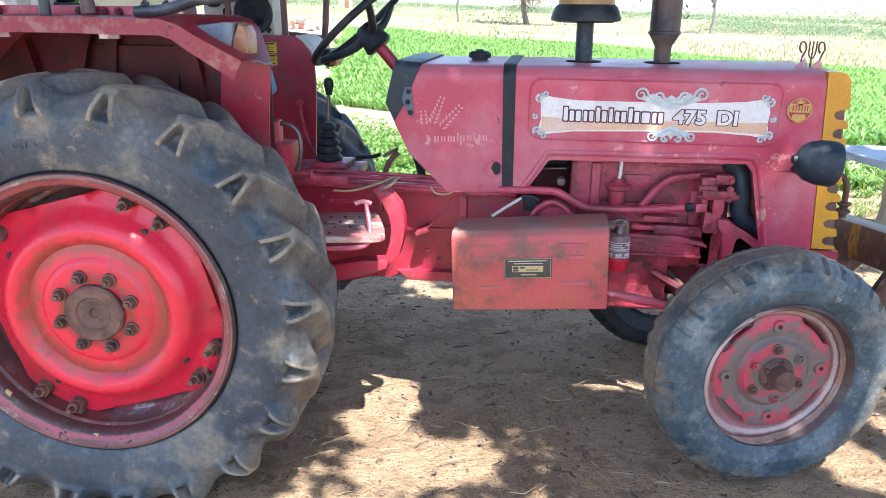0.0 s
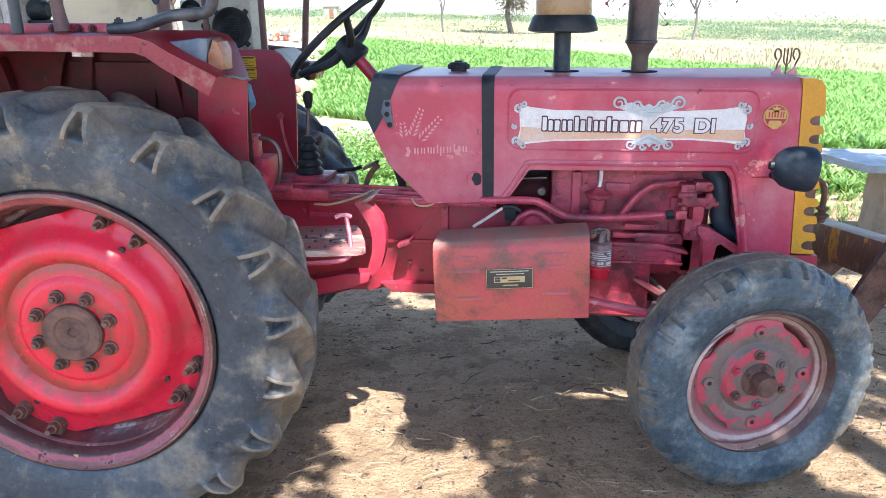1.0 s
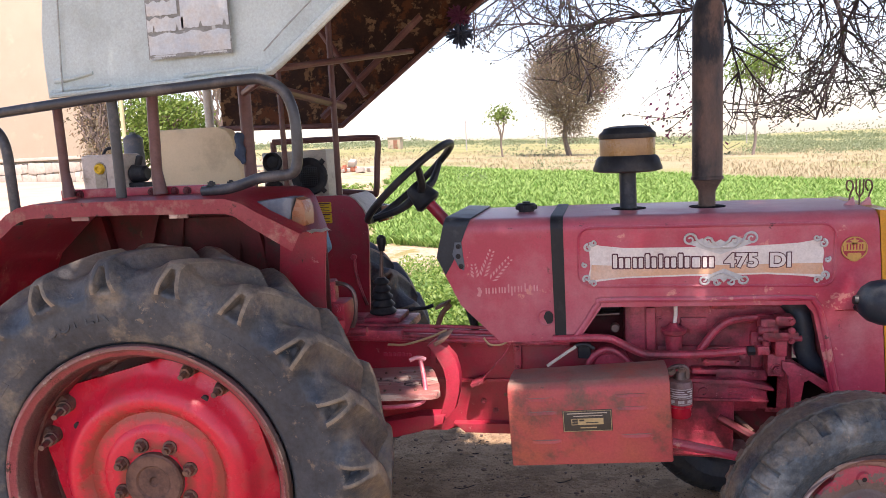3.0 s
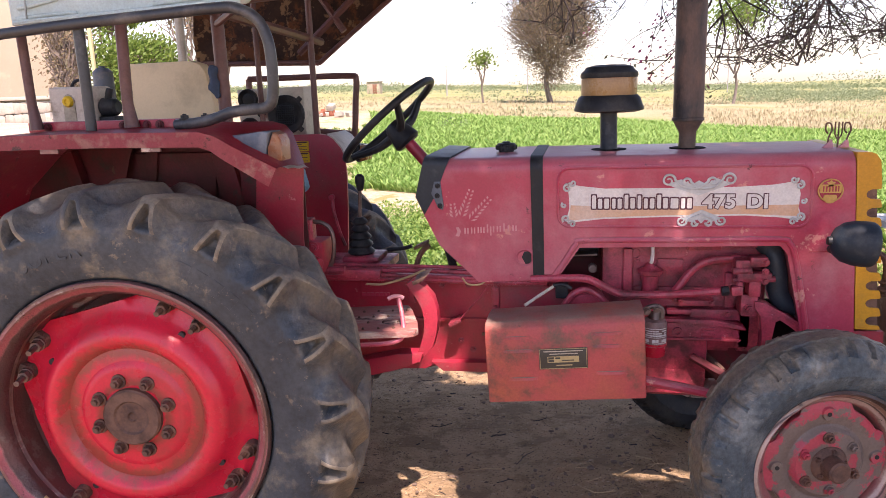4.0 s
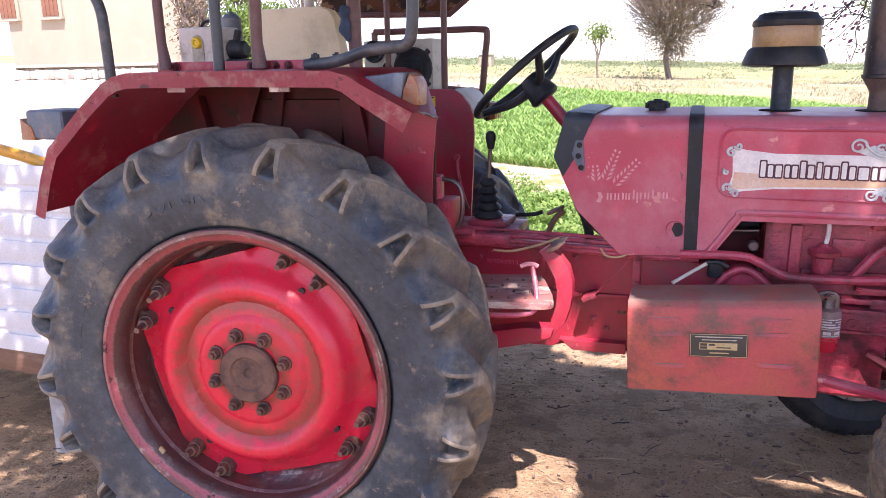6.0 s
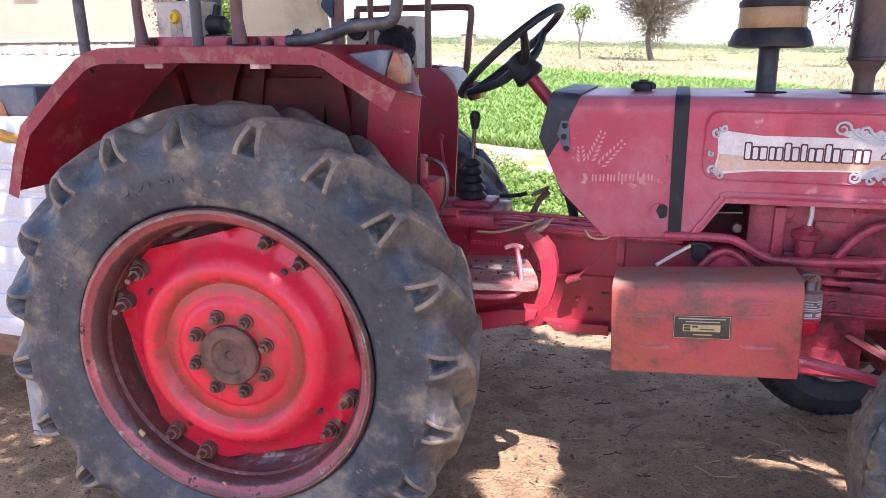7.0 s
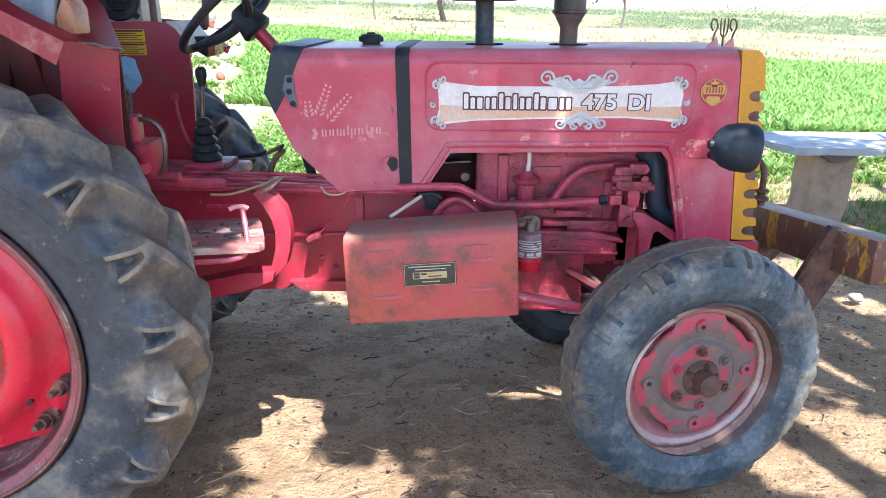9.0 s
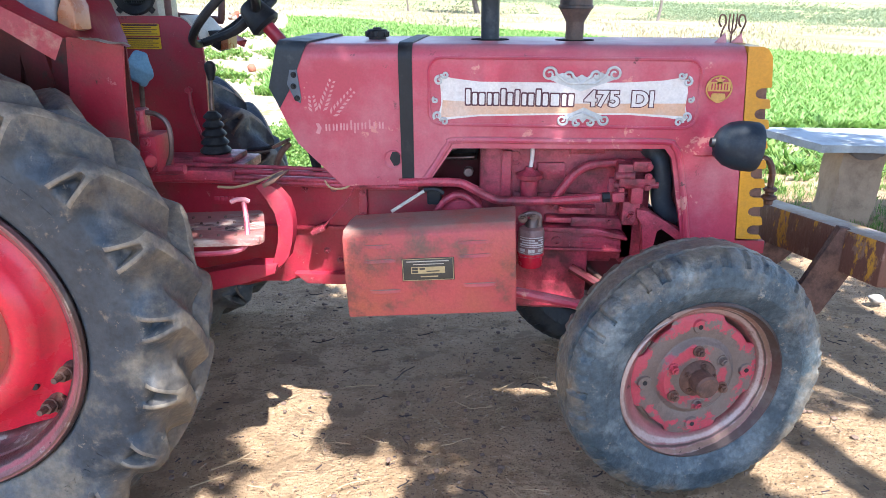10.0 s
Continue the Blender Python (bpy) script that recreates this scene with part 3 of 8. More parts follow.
def hexbolt(bm, c, axis, r, h):
    """A six-sided bolt head with a washer."""
    c, d = Vector(c), Vector(axis).normalized()
    cyl(bm, c, c + d * h * 0.25, r * 1.35, seg=14)
    cyl(bm, c + d * h * 0.25, c + d * h, r, r * 0.94, seg=6)
    cyl(bm, c + d * h, c + d * h * 1.35, r * 0.5, seg=8)
    return bm


def flat_loop(bm, pts, y, th=0.002):
    """A thin flush plate on the plane y, from an outline of (x, z), facing -y."""
    return prism(bm, pts, y, y - th)


def lettering(name, text, size, place, rot, material, parent, depth=0.0012, squeeze=1.0, bold=0.0):
    """Letters in the built-in font, as a mesh."""
    cu = bpy.data.curves.new(name, "FONT")
    cu.body, cu.size, cu.extrude, cu.offset = text, size, depth, bold
    cu.align_x, cu.align_y = "LEFT", "BOTTOM_BASELINE"
    tmp = bpy.data.objects.new("tmp_text", cu)
    scene.collection.objects.link(tmp)
    me = bpy.data.meshes.new_from_object(tmp.evaluated_get(bpy.context.evaluated_depsgraph_get()))
    bpy.data.objects.remove(tmp)
    me.transform(pose(*place, *rot) @ Matrix.Diagonal((squeeze, 1, 1, 1)))
    me.materials.clear()
    me.materials.append(material)
    ob = new(name, me)
    ob.parent = parent
    if parent.parent is None:
        ob.matrix_parent_inverse = parent.matrix_basis.inverted()
    return ob


def step(a, b, x):
    t = min(max((x - a) / (b - a), 0.0), 1.0)
    return t * t * (3 - 2 * t)


def gz(x, y):
    """The height of the land: the yard rises gently towards the tractor's nose, the fields fall the other way."""
    w = step(2.5, 16.0, y)
    near = 0.062 * min(max(x, -3.0), 4.0) - 0.085 * min(max(y, -3.0), 3.0) - 0.015
    return near * (1 - w) - 0.03 * min(max(x, -400), 400) * w

# ---- the land ----
def spread(a, b, fine, reach_lo, reach_hi, growth=1.28):
    xs = list(np.arange(a, b + 1e-6, fine))
    s, x = fine, a
    lo = []
    while x > reach_lo:
        s *= growth
        x -= s
        lo.append(x)
    s, x = fine, b
    hi = []
    while x < reach_hi:
        s *= growth
        x += s
        hi.append(x)
    return lo[::-1] + xs + hi


def land():
    xs, ys = spread(-2.2, 3.6, 0.022, -1600, 1600), spread(-1.6, 2.6, 0.022, -60, 2400)
    verts, faces = [], []
    for y in ys:
        for x in xs:
            z = gz(x, y)
            near = 1 - step(3.0, 9.0, max(abs(x), abs(y)))
            if near > 0:
                p = Vector((x, y, 0))
                z += near * (0.018 * noise.noise(p * 1.7) + 0.009 * noise.noise(p * 6.0) + 0.007 * noise.noise(p * 15.0) + 0.006 * max(0.0, noise.noise(p * 31.0)) - 0.013)
            z += (1 - near) * 0.12 * noise.noise(Vector((x * 0.12, y * 0.12, 3))) * step(6, 30, y)
            verts.append((x, y, z))
    w = len(xs)
    for j in range(len(ys) - 1):
        for i in range(w - 1):
            k = j * w + i
            faces.append((k, k + 1, k + w + 1, k + w))
    me = bpy.data.meshes.new("ground")
    me.from_pydata(verts, [], faces)
    me.polygons.foreach_set("use_smooth", [True] * len(faces))
    me.materials.append(GROUND)
    return tagged(new("ground", me), "trodden brown earth yard running into green and dry fields", "ground", kind="structure")


land()


def stuff_mesh(name, verts, faces, material, label, category):
    me = bpy.data.meshes.new(name)
    me.from_pydata(verts, [], faces)
    me.materials.append(material)
    return tagged(new(name, me), label, category, kind="stuff")


def blades(name, spots, material, label, category, leaves=4, lean=0.5, width=0.12, r=None):
    """Clumps of leaf blades: spots of (x, y, height)."""
    r = r or random.Random(3)
    verts, faces = [], []
    for x, y, h in spots:
        z = gz(x, y) - 0.01
        for k in range(leaves):
            a = r.uniform(0, math.tau)
            ca, sa = math.cos(a), math.sin(a)
            hh = h * r.uniform(0.6, 1.1)
            ln = hh * lean * r.uniform(0.4, 1.2)
            w = hh * width * r.uniform(0.7, 1.3)
            bx, by = x + r.uniform(-0.3, 0.3) * h, y + r.uniform(-0.3, 0.3) * h
            i = len(verts)
            verts += [(bx - sa * w * 0.4, by + ca * w * 0.4, z), (bx + sa * w * 0.4, by - ca * w * 0.4, z),
                      (bx + ca * ln * 0.45 + sa * w, by + sa * ln * 0.45 - ca * w, z + hh * 0.65), (bx + ca * ln * 0.45 - sa * w, by + sa * ln * 0.45 + ca * w, z + hh * 0.65),
                      (bx + ca * ln, by + sa * ln, z + hh)]
            faces += [(i, i + 1, i + 2, i + 3), (i + 3, i + 2, i + 4)]
    return stuff_mesh(name, verts, faces, material, label, category)


def field_far(x):
    return 28.6 - 0.8 * x if x < 9.5 else 21.0


def field_near(x):
    return 9.2 - 3.2 * step(0.0, 3.5, x)


r = random.Random(11)
spots = []
while len(spots) < 76000:
    y = 5.8 + 29 * r.random() ** 1.7
    x = r.uniform(-0.75, 1.05) * (y + 3) + 0.5
    if x < -0.27 * y - 0.15 + 0.5 * noise.noise(Vector((y * 0.6, 2, 0))) or y < field_near(x) + 0.9 * noise.noise(Vector((x * 0.5, 0, 0))) or y > field_far(x) + 2.5 * noise.noise(Vector((x * 0.2, 5, 0))):
        continue
    spots.append((x, y, r.uniform(0.075, 0.165) * (1 + 0.020 * y)))
blades("crop", spots, CROP, "dense green fodder crop in the field", "crop", 6, 1.0, 0.11, r)

# leafy weeds between yard and field
verts_spots = []
for k in range(5200):
    cx, cy, sp = r.choice(((-0.6, 6.0, 0.7), (-0.9, 6.2, 0.6), (-0.2, 5.2, 0.6), (0.6, 6.4, 0.7), (-2.0, 10.2, 0.7), (-4.2, 11.0, 0.8), (-5.6, 14.0, 1.2), (-7.5, 20.0, 1.8), (1.2, 6.6, 1.0), (3.2, 6.2, 1.4), (5.0, 6.4, 1.6), (3.9, 4.4, 0.9), (5.2, 4.8, 1.2), (-0.1, 4.2, 0.4), (-0.55, 5.0, 0.5), (-0.75, 5.3, 0.6), (-0.5, 5.9, 0.8)))
    x, y = r.gauss(cx, sp * 0.55), r.gauss(cy, sp * 0.5)
    if y > 3.2:
        verts_spots.append((x, y, r.uniform(0.025, 0.085) * (1.0 + 0.7 * (noise.noise(Vector((x * 3.1, y * 2.3, 4.0))) > 0.12))))
blades("weeds", verts_spots, WEED, "low yellowish-green leafy weeds at the field's edge", "weeds", 14, 1.2, 0.13, r)

# leafy bushes of weeds beside the yard
wv, wf = [], []
for k in range(46):
    cx, cy = r.choice(((-0.75, 5.7), (-0.35, 5.0), (-1.05, 6.2), (0.0, 5.5), (-0.25, 4.5), (-0.6, 5.2), (-1.4, 6.6), (0.5, 5.2)))
    x, y, wide, tall = r.gauss(cx, 0.25), r.gauss(cy, 0.3), r.uniform(0.16, 0.34), r.uniform(0.10, 0.30)
    for j in range(230):
        a, d = r.uniform(0, math.tau), r.random() ** 0.5
        p = Vector((x + wide * d * math.cos(a), y + wide * d * math.sin(a), gz(x, y) + tall * (1 - 0.8 * d * d) * r.random() ** 0.6))
        nrm = Vector((r.gauss(0, 0.8), r.gauss(-0.3, 0.8), r.gauss(0.7, 0.6))).normalized()
        u = nrm.orthogonal().normalized()
        u = (Matrix.Rotation(r.uniform(0, math.tau), 3, nrm) @ u) * r.uniform(0.012, 0.028)
        w = nrm.cross(u) * 0.6
        i = len(wv)
        wv += [tuple(p - u), tuple(p + w), tuple(p + u), tuple(p - w)]
        wf.append((i, i + 1, i + 2, i + 3))
stuff_mesh("weed_bushes", wv, wf, WEED, "bushy broad-leaved weeds beside the yard", "weeds")

# dry grass beyond the crop
spots = []
while len(spots) < 16000:
    y = 19 + 70 * r.random() ** 1.4
    x = r.uniform(-0.8, 1.1) * (y + 3)
    if y < field_far(x) + 1:
        continue
    if noise.noise(Vector((x * 0.15, y * 0.15, 1))) < -0.1:
        continue
    spots.append((x, y, r.uniform(0.08, 0.26)))
blades("dry_grass", spots, DRYGRASS, "pale dry grass on the open pasture", "grass", 4, 0.9, 0.07, r)
spots = []
for k in range(2200):
    a = r.uniform(0, math.tau)
    d = abs(r.gauss(0, 0.5))
    cx, cy = r.choice(((3.1, 2.6), (3.4, 3.4), (4.2, 3.0), (4.6, 3.8), (3.9, 4.2), (2.7, 3.8), (1.6, 4.0), (2.4, 4.4), (-0.8, 3.9), (3.8, 2.2)))
    spots.append((cx + d * math.cos(a), cy + d * math.sin(a), r.uniform(0.02, 0.075)))
blades("grass_tufts", spots, WEED, "short sparse grass at the yard's edge", "grass", 7, 0.9, 0.045, r)


# far scrub and low hills along the horizon
def scrub(name, places, material, label):
    rr = random.Random(5)
    verts, faces = [], []
    for x, y, w, h, n in places:
        z = gz(x, y)
        for k in range(n):
            a, d = rr.uniform(0, math.tau), rr.random() ** 0.5
            px, py = x + w * d * math.cos(a), y + w * 0.6 * d * math.sin(a)
            pz = z + h * rr.random() ** 1.3 * (1 - 0.9 * d * d)
            s = min(0.10 * (w + h) * (0.35 + 12 / (n + 12)), 0.0011 * y + 0.010 * h) * rr.uniform(0.5, 1.2)
            nrm = Vector((rr.gauss(0, 1), rr.gauss(0, 1), rr.gauss(0.4, 0.8))).normalized()
            u = nrm.orthogonal().normalized() * s
            v = nrm.cross(u)
            i = len(verts)
            c = Vector((px, py, pz))
            verts += [tuple(c - u), tuple(c + v * 0.7), tuple(c + u), tuple(c - v * 0.7)]
            faces.append((i, i + 1, i + 2, i + 3))
    return stuff_mesh(name, verts, faces, material, label, "scrub")


places = []
for k in range(760):
    y = r.uniform(130, 420)
    x = r.uniform(-0.9, 1.15) * y
    places.append((x, y, r.uniform(2.5, 6.5), r.uniform(0.8, 1.9) * (0.7 + y / 500), 90))
for k in range(560):
    y = r.uniform(58, 150)
    x = r.uniform(0.20, 1.1) * y
    places.append((x, y, r.uniform(0.7, 2.4), r.uniform(0.35, 0.95), 150))
for k in range(40):
    y = r.uniform(60, 125)
    x = r.uniform(-0.8, 1.1) * y
    places.append((x, y, r.uniform(0.6, 1.6), r.uniform(0.5, 1.2), 70))
for x, y, w, h in ((-4.5, 62, 2.3, 2.4), (2.0, 64, 1.6, 1.4), (-24, 90, 4, 2.5), (20, 44, 2.0, 1.2), (-3.2, 22, 0.8, 0.7), (-1.2, 34, 1.2, 0.9), (26, 36, 2.6, 1.2)):
    places.append((x, y, w, h, 260))
for k in range(36):
    x = 60 + 12 * k + r.uniform(-6, 6)
    places.append((x, 260 + r.uniform(-30, 30), 22, 4 + 2 * math.sin(k * 0.4), 420))
for k in range(90):
    y = r.uniform(230, 400)
    places.append((r.uniform(-0.9, 0.35) * y, y, r.uniform(6, 14), y * r.uniform(0.006, 0.0105), 170))
scrub("far_scrub", places, FAR_LEAF, "green scrub and low hills along the horizon, haze in the leaf colour")


# trees
def limbs(bm, base, height, spread_to, levels, rr, r0, up=0.75, kids=3, tips=None, bend=0.25):
    """Tapered trunk and limbs; collects the ends of twigs."""
    def grow(p, d, ln, rad, lev):
        q = p + d * ln
        mid = p.lerp(q, 0.5) + Vector((rr.gauss(0, 1), rr.gauss(0, 1), rr.gauss(0, 0.5))) * ln * 0.08
        tube(bm, [p, mid, q], rad, 6 if lev > 1 else 5 if lev else 4, 2, rad * 0.62)
        if lev == 0:
            tips.append((q, d))
            return
        for k in range(kids + (1 if lev == levels else 0)):
            a = k * math.tau / kids + rr.uniform(-0.6, 0.6)
            s = Vector((math.cos(a), math.sin(a), 0))
            nd = (d * (1 - spread_to) + s * spread_to * rr.uniform(0.6, 1.3) + Vector((0, 0, up * 0.35))).normalized()
            grow(p.lerp(q, rr.uniform(0.65, 1.0)), nd, ln * rr.uniform(0.6, 0.85), rad * 0.6, lev - 1)
    grow(Vector(base), Vector((rr.uniform(-0.1, 0.1), rr.uniform(-0.1, 0.1), 1)).normalized(), height, r0, levels)


def leaves(bm_verts, bm_faces, tips, per, size, reach, rr, droop=0.0):
    for p, d in tips:
        for k in range(per):
            c = p + Vector((rr.gauss(0, 1), rr.gauss(0, 1), rr.gauss(0, 0.9) - droop)) * reach
            nrm = Vector((rr.gauss(0, 1), rr.gauss(0, 1), rr.gauss(0, 1))).normalized()
            u = nrm.orthogonal().normalized() * size * rr.uniform(0.6, 1.3)
            v = nrm.cross(u) * 0.5
            i = len(bm_verts)
            bm_verts += [tuple(c - u), tuple(c + v), tuple(c + u), tuple(c - v)]
            bm_faces.append((i, i + 1, i + 2, i + 3))


def tree(x, y, trunk_h, levels, kids, spread_to, r0, per, size, reach, material, label, seed, height=0.0, width=0.0, full=None):
    rr = random.Random(seed)
    z = gz(x, y) - 0.1
    e = thing("tree", (x, y, z), label, "tree")
    bm, tips = bmesh.new(), []
    limbs(bm, (x, y, z), trunk_h, spread_to, levels, rr, r0, kids=kids, tips=tips)
    if height:
        base = Vector((x, y, z))
        top = max(p.z for p, d in tips) - z
        wide = sorted(math.hypot(p.x - x, p.y - y) for p, d in tips)[int(len(tips) * 0.95)]
        kz, kx = height / top, width / 2 / wide
        for q in bm.verts:
            o = q.co - base
            q.co = base + Vector((o.x * kx, o.y * kx, o.z * kz))
        tips = [(base + Vector(((p.x - x) * kx, (p.y - y) * kx, (p.z - z) * kz)), d) for p, d in tips]
    if full:
        # a full round crown: leafy twigs all through its height
        c0, rx, rz = Vector((x, y, z + full[0])), full[1], full[2]
        for k in range(full[3]):
            d = Vector((rr.gauss(0, 1), rr.gauss(0, 1), rr.gauss(0, 1))).normalized() * rr.uniform(0.45, 1.0)
            lump = 1 + 0.22 * noise.noise(d * 2.2 + Vector((seed, 0, 0)))
            wide_at = 0.42 + 0.58 * step(-1.0, 0.15, d.z)
            p = c0 + Vector((d.x * rx * wide_at, d.y * rx * wide_at, d.z * rz)) * lump
            q = p.lerp(Vector((x, y, z + full[0] - rz * 0.55)), 0.28)
            tube(bm, [q, p.lerp(q, 0.5) + Vector((rr.gauss(0, 0.1), rr.gauss(0, 0.1), 0.1)), p], 0.035, 3, 2, 0.012)
            tips.append((p, d))
    part("trunk", bm, BARK, e, smooth=60)
    v, f = [], []
    leaves(v, f, tips, per, size, reach, rr)
    me = bpy.data.meshes.new("crown")
    me.from_pydata(v, [], f)
    me.materials.append(material)
    c = new("crown", me)
    c.parent = e
    c.matrix_parent_inverse = e.matrix_basis.inverted()
    return e


tree(-1.5, 60, 2.3, 5, 4, 0.33, 0.15, 12, 0.075, 0.46, TREE_BROWN, "broad dry tree with fine brownish leaves standing alone in the pasture", 21, 10.0, 6.4, (5.9, 4.6, 4.6, 1900))
tree(-7.2, 60, 1.7, 2, 3, 0.30, 0.10, 40, 0.14, 0.40, TREE_GREEN, "young slender green tree in the pasture", 4, 4.0, 1.9)
tree(12.0, 55, 2.8, 4, 3, 0.36, 0.14, 22, 0.13, 0.6, TREE_GREEN, "green tree behind the overhanging branches", 9, 8.3, 4.6)
tree(-25.5, 36, 2.6, 4, 3, 0.36, 0.20, 60, 0.13, 0.6, TREE_GREEN, "leafy green tree beside the house", 14)
tree(-17.6, 31, 2.6, 4, 3, 0.34, 0.16, 14, 0.12, 0.5, TREE_BROWN, "half-bare tree behind the tractor", 15)
tree(-20.5, 40, 2.6, 4, 3, 0.36, 0.18, 34, 0.15, 0.6, TREE_GREEN, "leafy tree behind the yard", 16)

tree(-18.3, 27.8, 0.9, 3, 4, 0.42, 0.10, 26, 0.10, 0.30, TREE_GREEN, "broad low green bush beside the house", 31, 3.6, 4.2, (2.0, 2.0, 1.7, 420))
tree(-18.9, 23.7, 1.2, 4, 3, 0.30, 0.09, 7, 0.07, 0.30, TREE_BROWN, "thin dark shrub growing against the house", 33, 4.6, 1.9, (2.4, 0.8, 2.1, 160))
tree(-15.6, 28.5, 1.5, 4, 3, 0.34, 0.12, 9, 0.08, 0.40, TREE_BROWN, "pale half-bare tree behind the yard", 37, 5.4, 3.4)

# ---- the tractor ----
tractor = thing("tractor", (0.9, 0, gz(0.9, 0)), "old faded red farm tractor parked on a dusty earth yard", "tractor")


def polar(c, ang, r, w, out=-1, steer=0.0):
    """A point on a wheel at c: angle from +x upward, radius, and distance outward along the axle."""
    p = Vector((r * math.cos(ang), out * w, r * math.sin(ang)))
    return Vector(c) + Matrix.Rotation(steer, 3, "Z") @ p


def spun(bm, prof, c, out=-1, seg=72, steer=0.0, radius=None):
    """A wheel's ring or disc, turned from (radius, distance outward). radius(ang, i, r) may reshape a ring."""
    rings = []
    for i, (r, w) in enumerate(prof):
        if r <= 1e-6:
            rings.append([bm.verts.new(polar(c, 0, 0, w, out, steer))])
        else:
            rings.append([bm.verts.new(polar(c, k * math.tau / seg, radius(k * math.tau / seg, i, r) if radius else r, w, out, steer)) for k in range(seg)])
    skin(bm, rings, seg)
    return bm


def squared(limit, flat, at):
    """An outline that is round out to a limit, with four flats that face the angles at + n * 90 degrees."""
    def f(ang, i, r):
        d = (ang - at + math.pi / 4) % (math.pi / 2) - math.pi / 4
        return min(r, max(flat / math.cos(d), 0.0)) if r > flat * 0.98 else r
    return f


def arc_text(name, text, size, c, ang, r, w, out, material, parent, steer=0.0):
    """Raised letters on a tyre's wall, bent round the axle."""
    cu = bpy.data.curves.new(name, "FONT")
    cu.body, cu.size, cu.extrude = text, size, 0.0016
    cu.align_x = "CENTER"
    tmp = bpy.data.objects.new("tmp_text", cu)
    scene.collection.objects.link(tmp)
    me = bpy.data.meshes.new_from_object(tmp.evaluated_get(bpy.context.evaluated_depsgraph_get()))
    bpy.data.objects.remove(tmp)
    for v in me.vertices:
        rr = r + v.co.y
        a = ang - v.co.x / r
        lean = 0.35 * (v.co.y / size) * 0.012
        v.co = polar(c, a, rr, w - lean + v.co.z, out, steer)
    me.materials.append(material)
    ob = new(name, me)
    ob.parent = parent
    return ob


def lugged_tyre(prof, c, out, n_lug, steer):
    """A tyre with its bar tread: bars run from each wall over the shoulder to the middle, flared at the foot, with a hollow at each outer end.
    The rings of points follow the edges of bars and hollows. Face slot 1 is scuffed edges."""
    line = [(p.x, p.y) for p in smooth_line([(r, w, 0) for r, w in prof], 7)]
    pitch = math.tau / n_lug
    arcs, s = [0.0], 0.0
    for p, q in zip(line, line[1:]):
        s += math.hypot(q[0] - p[0], q[1] - p[1])
        arcs.append(s)
    at_r = min((a for a, (r, w) in zip(arcs, line) if r > 0.556))
    total = s
    bm = bmesh.new()
    rings, radii = [], []
    for i, (r, w) in enumerate(line):
        p, q = line[max(i - 1, 0)], line[min(i + 1, len(line) - 1)]
        t = Vector((q[0] - p[0], q[1] - p[1])).normalized()
        nr, nw = -t.y, t.x
        if nr * (r - 0.45) + nw * w < 0:
            nr, nw = -nr, -nw
        s = arcs[i] if w > 0 else total - arcs[i]
        run = max(0.0, s - at_r)
        mid = radians(4.8) - 2.0 * max(0.0, run - 0.05)
        side = r * pitch / 2
        v = (s - (at_r - 0.030)) / 0.056
        t = min(max(v, 0.0), 1.0)
        hw = 0.0165 * (1 - t) ** 0.8 + 0.0045
        half = hw + 0.0085 + 0.006 * step(0.75, 1.3, v) if v > 0 else min(0.0295 + 0.40 * (at_r - 0.030 - s), side * 0.66)
        deep = step(-0.15, 0.45, v) * (1 - step(0.86, 1.0, v))
        gap = side - half
        rise = 0.025 * step(0.500, 0.552, r) - 0.004 * step(0.02, 0.07, run)
        bowl = -0.016 * step(0.512, 0.550, r)
        cols = [(0.0, rise - 0.042 * deep), (hw * 0.5, rise - 0.042 * deep), (hw - 0.0025, rise - 0.038 * deep), (hw + 0.001, rise - 0.003 * deep), (half - 0.003, rise), (half + 0.003, rise * 0.90), (half + gap * 0.20, rise * 0.50),
                (half + gap * 0.42, rise * 0.10 + bowl * 0.3), (half + gap * 0.66, bowl * 0.8), (side, bowl)]
        cols = [(-o, d) for o, d in cols[:0:-1]] + cols[:-1]
        ring = []
        for k in range(n_lug):
            for o, d in cols:
                a = mid + k * pitch + o / r
                d += 0.0022 * noise.noise(Vector((r * math.cos(a), w, r * math.sin(a))) * 22) * step(0.48, 0.55, r)
                ring.append(bm.verts.new(polar(c, a, r + nr * d, w + nw * d, out, steer)))
        rings.append(ring)
        radii.append((r, v))
    n = len(rings[0])
    per = n // n_lug
    for i in range(len(rings) - 1):
        p, q = rings[i], rings[i + 1]
        for k in range(n):
            j = (k + 1) % n
            f = bm.faces.new((p[k], q[k], q[j], p[j]))
            col = k % per
            if radii[i][0] > 0.525 and (col in (4, 5, 12, 13) or (radii[i][1] > 0.95 and 5 < col < 12)):
                f.material_index = 1
    return bm


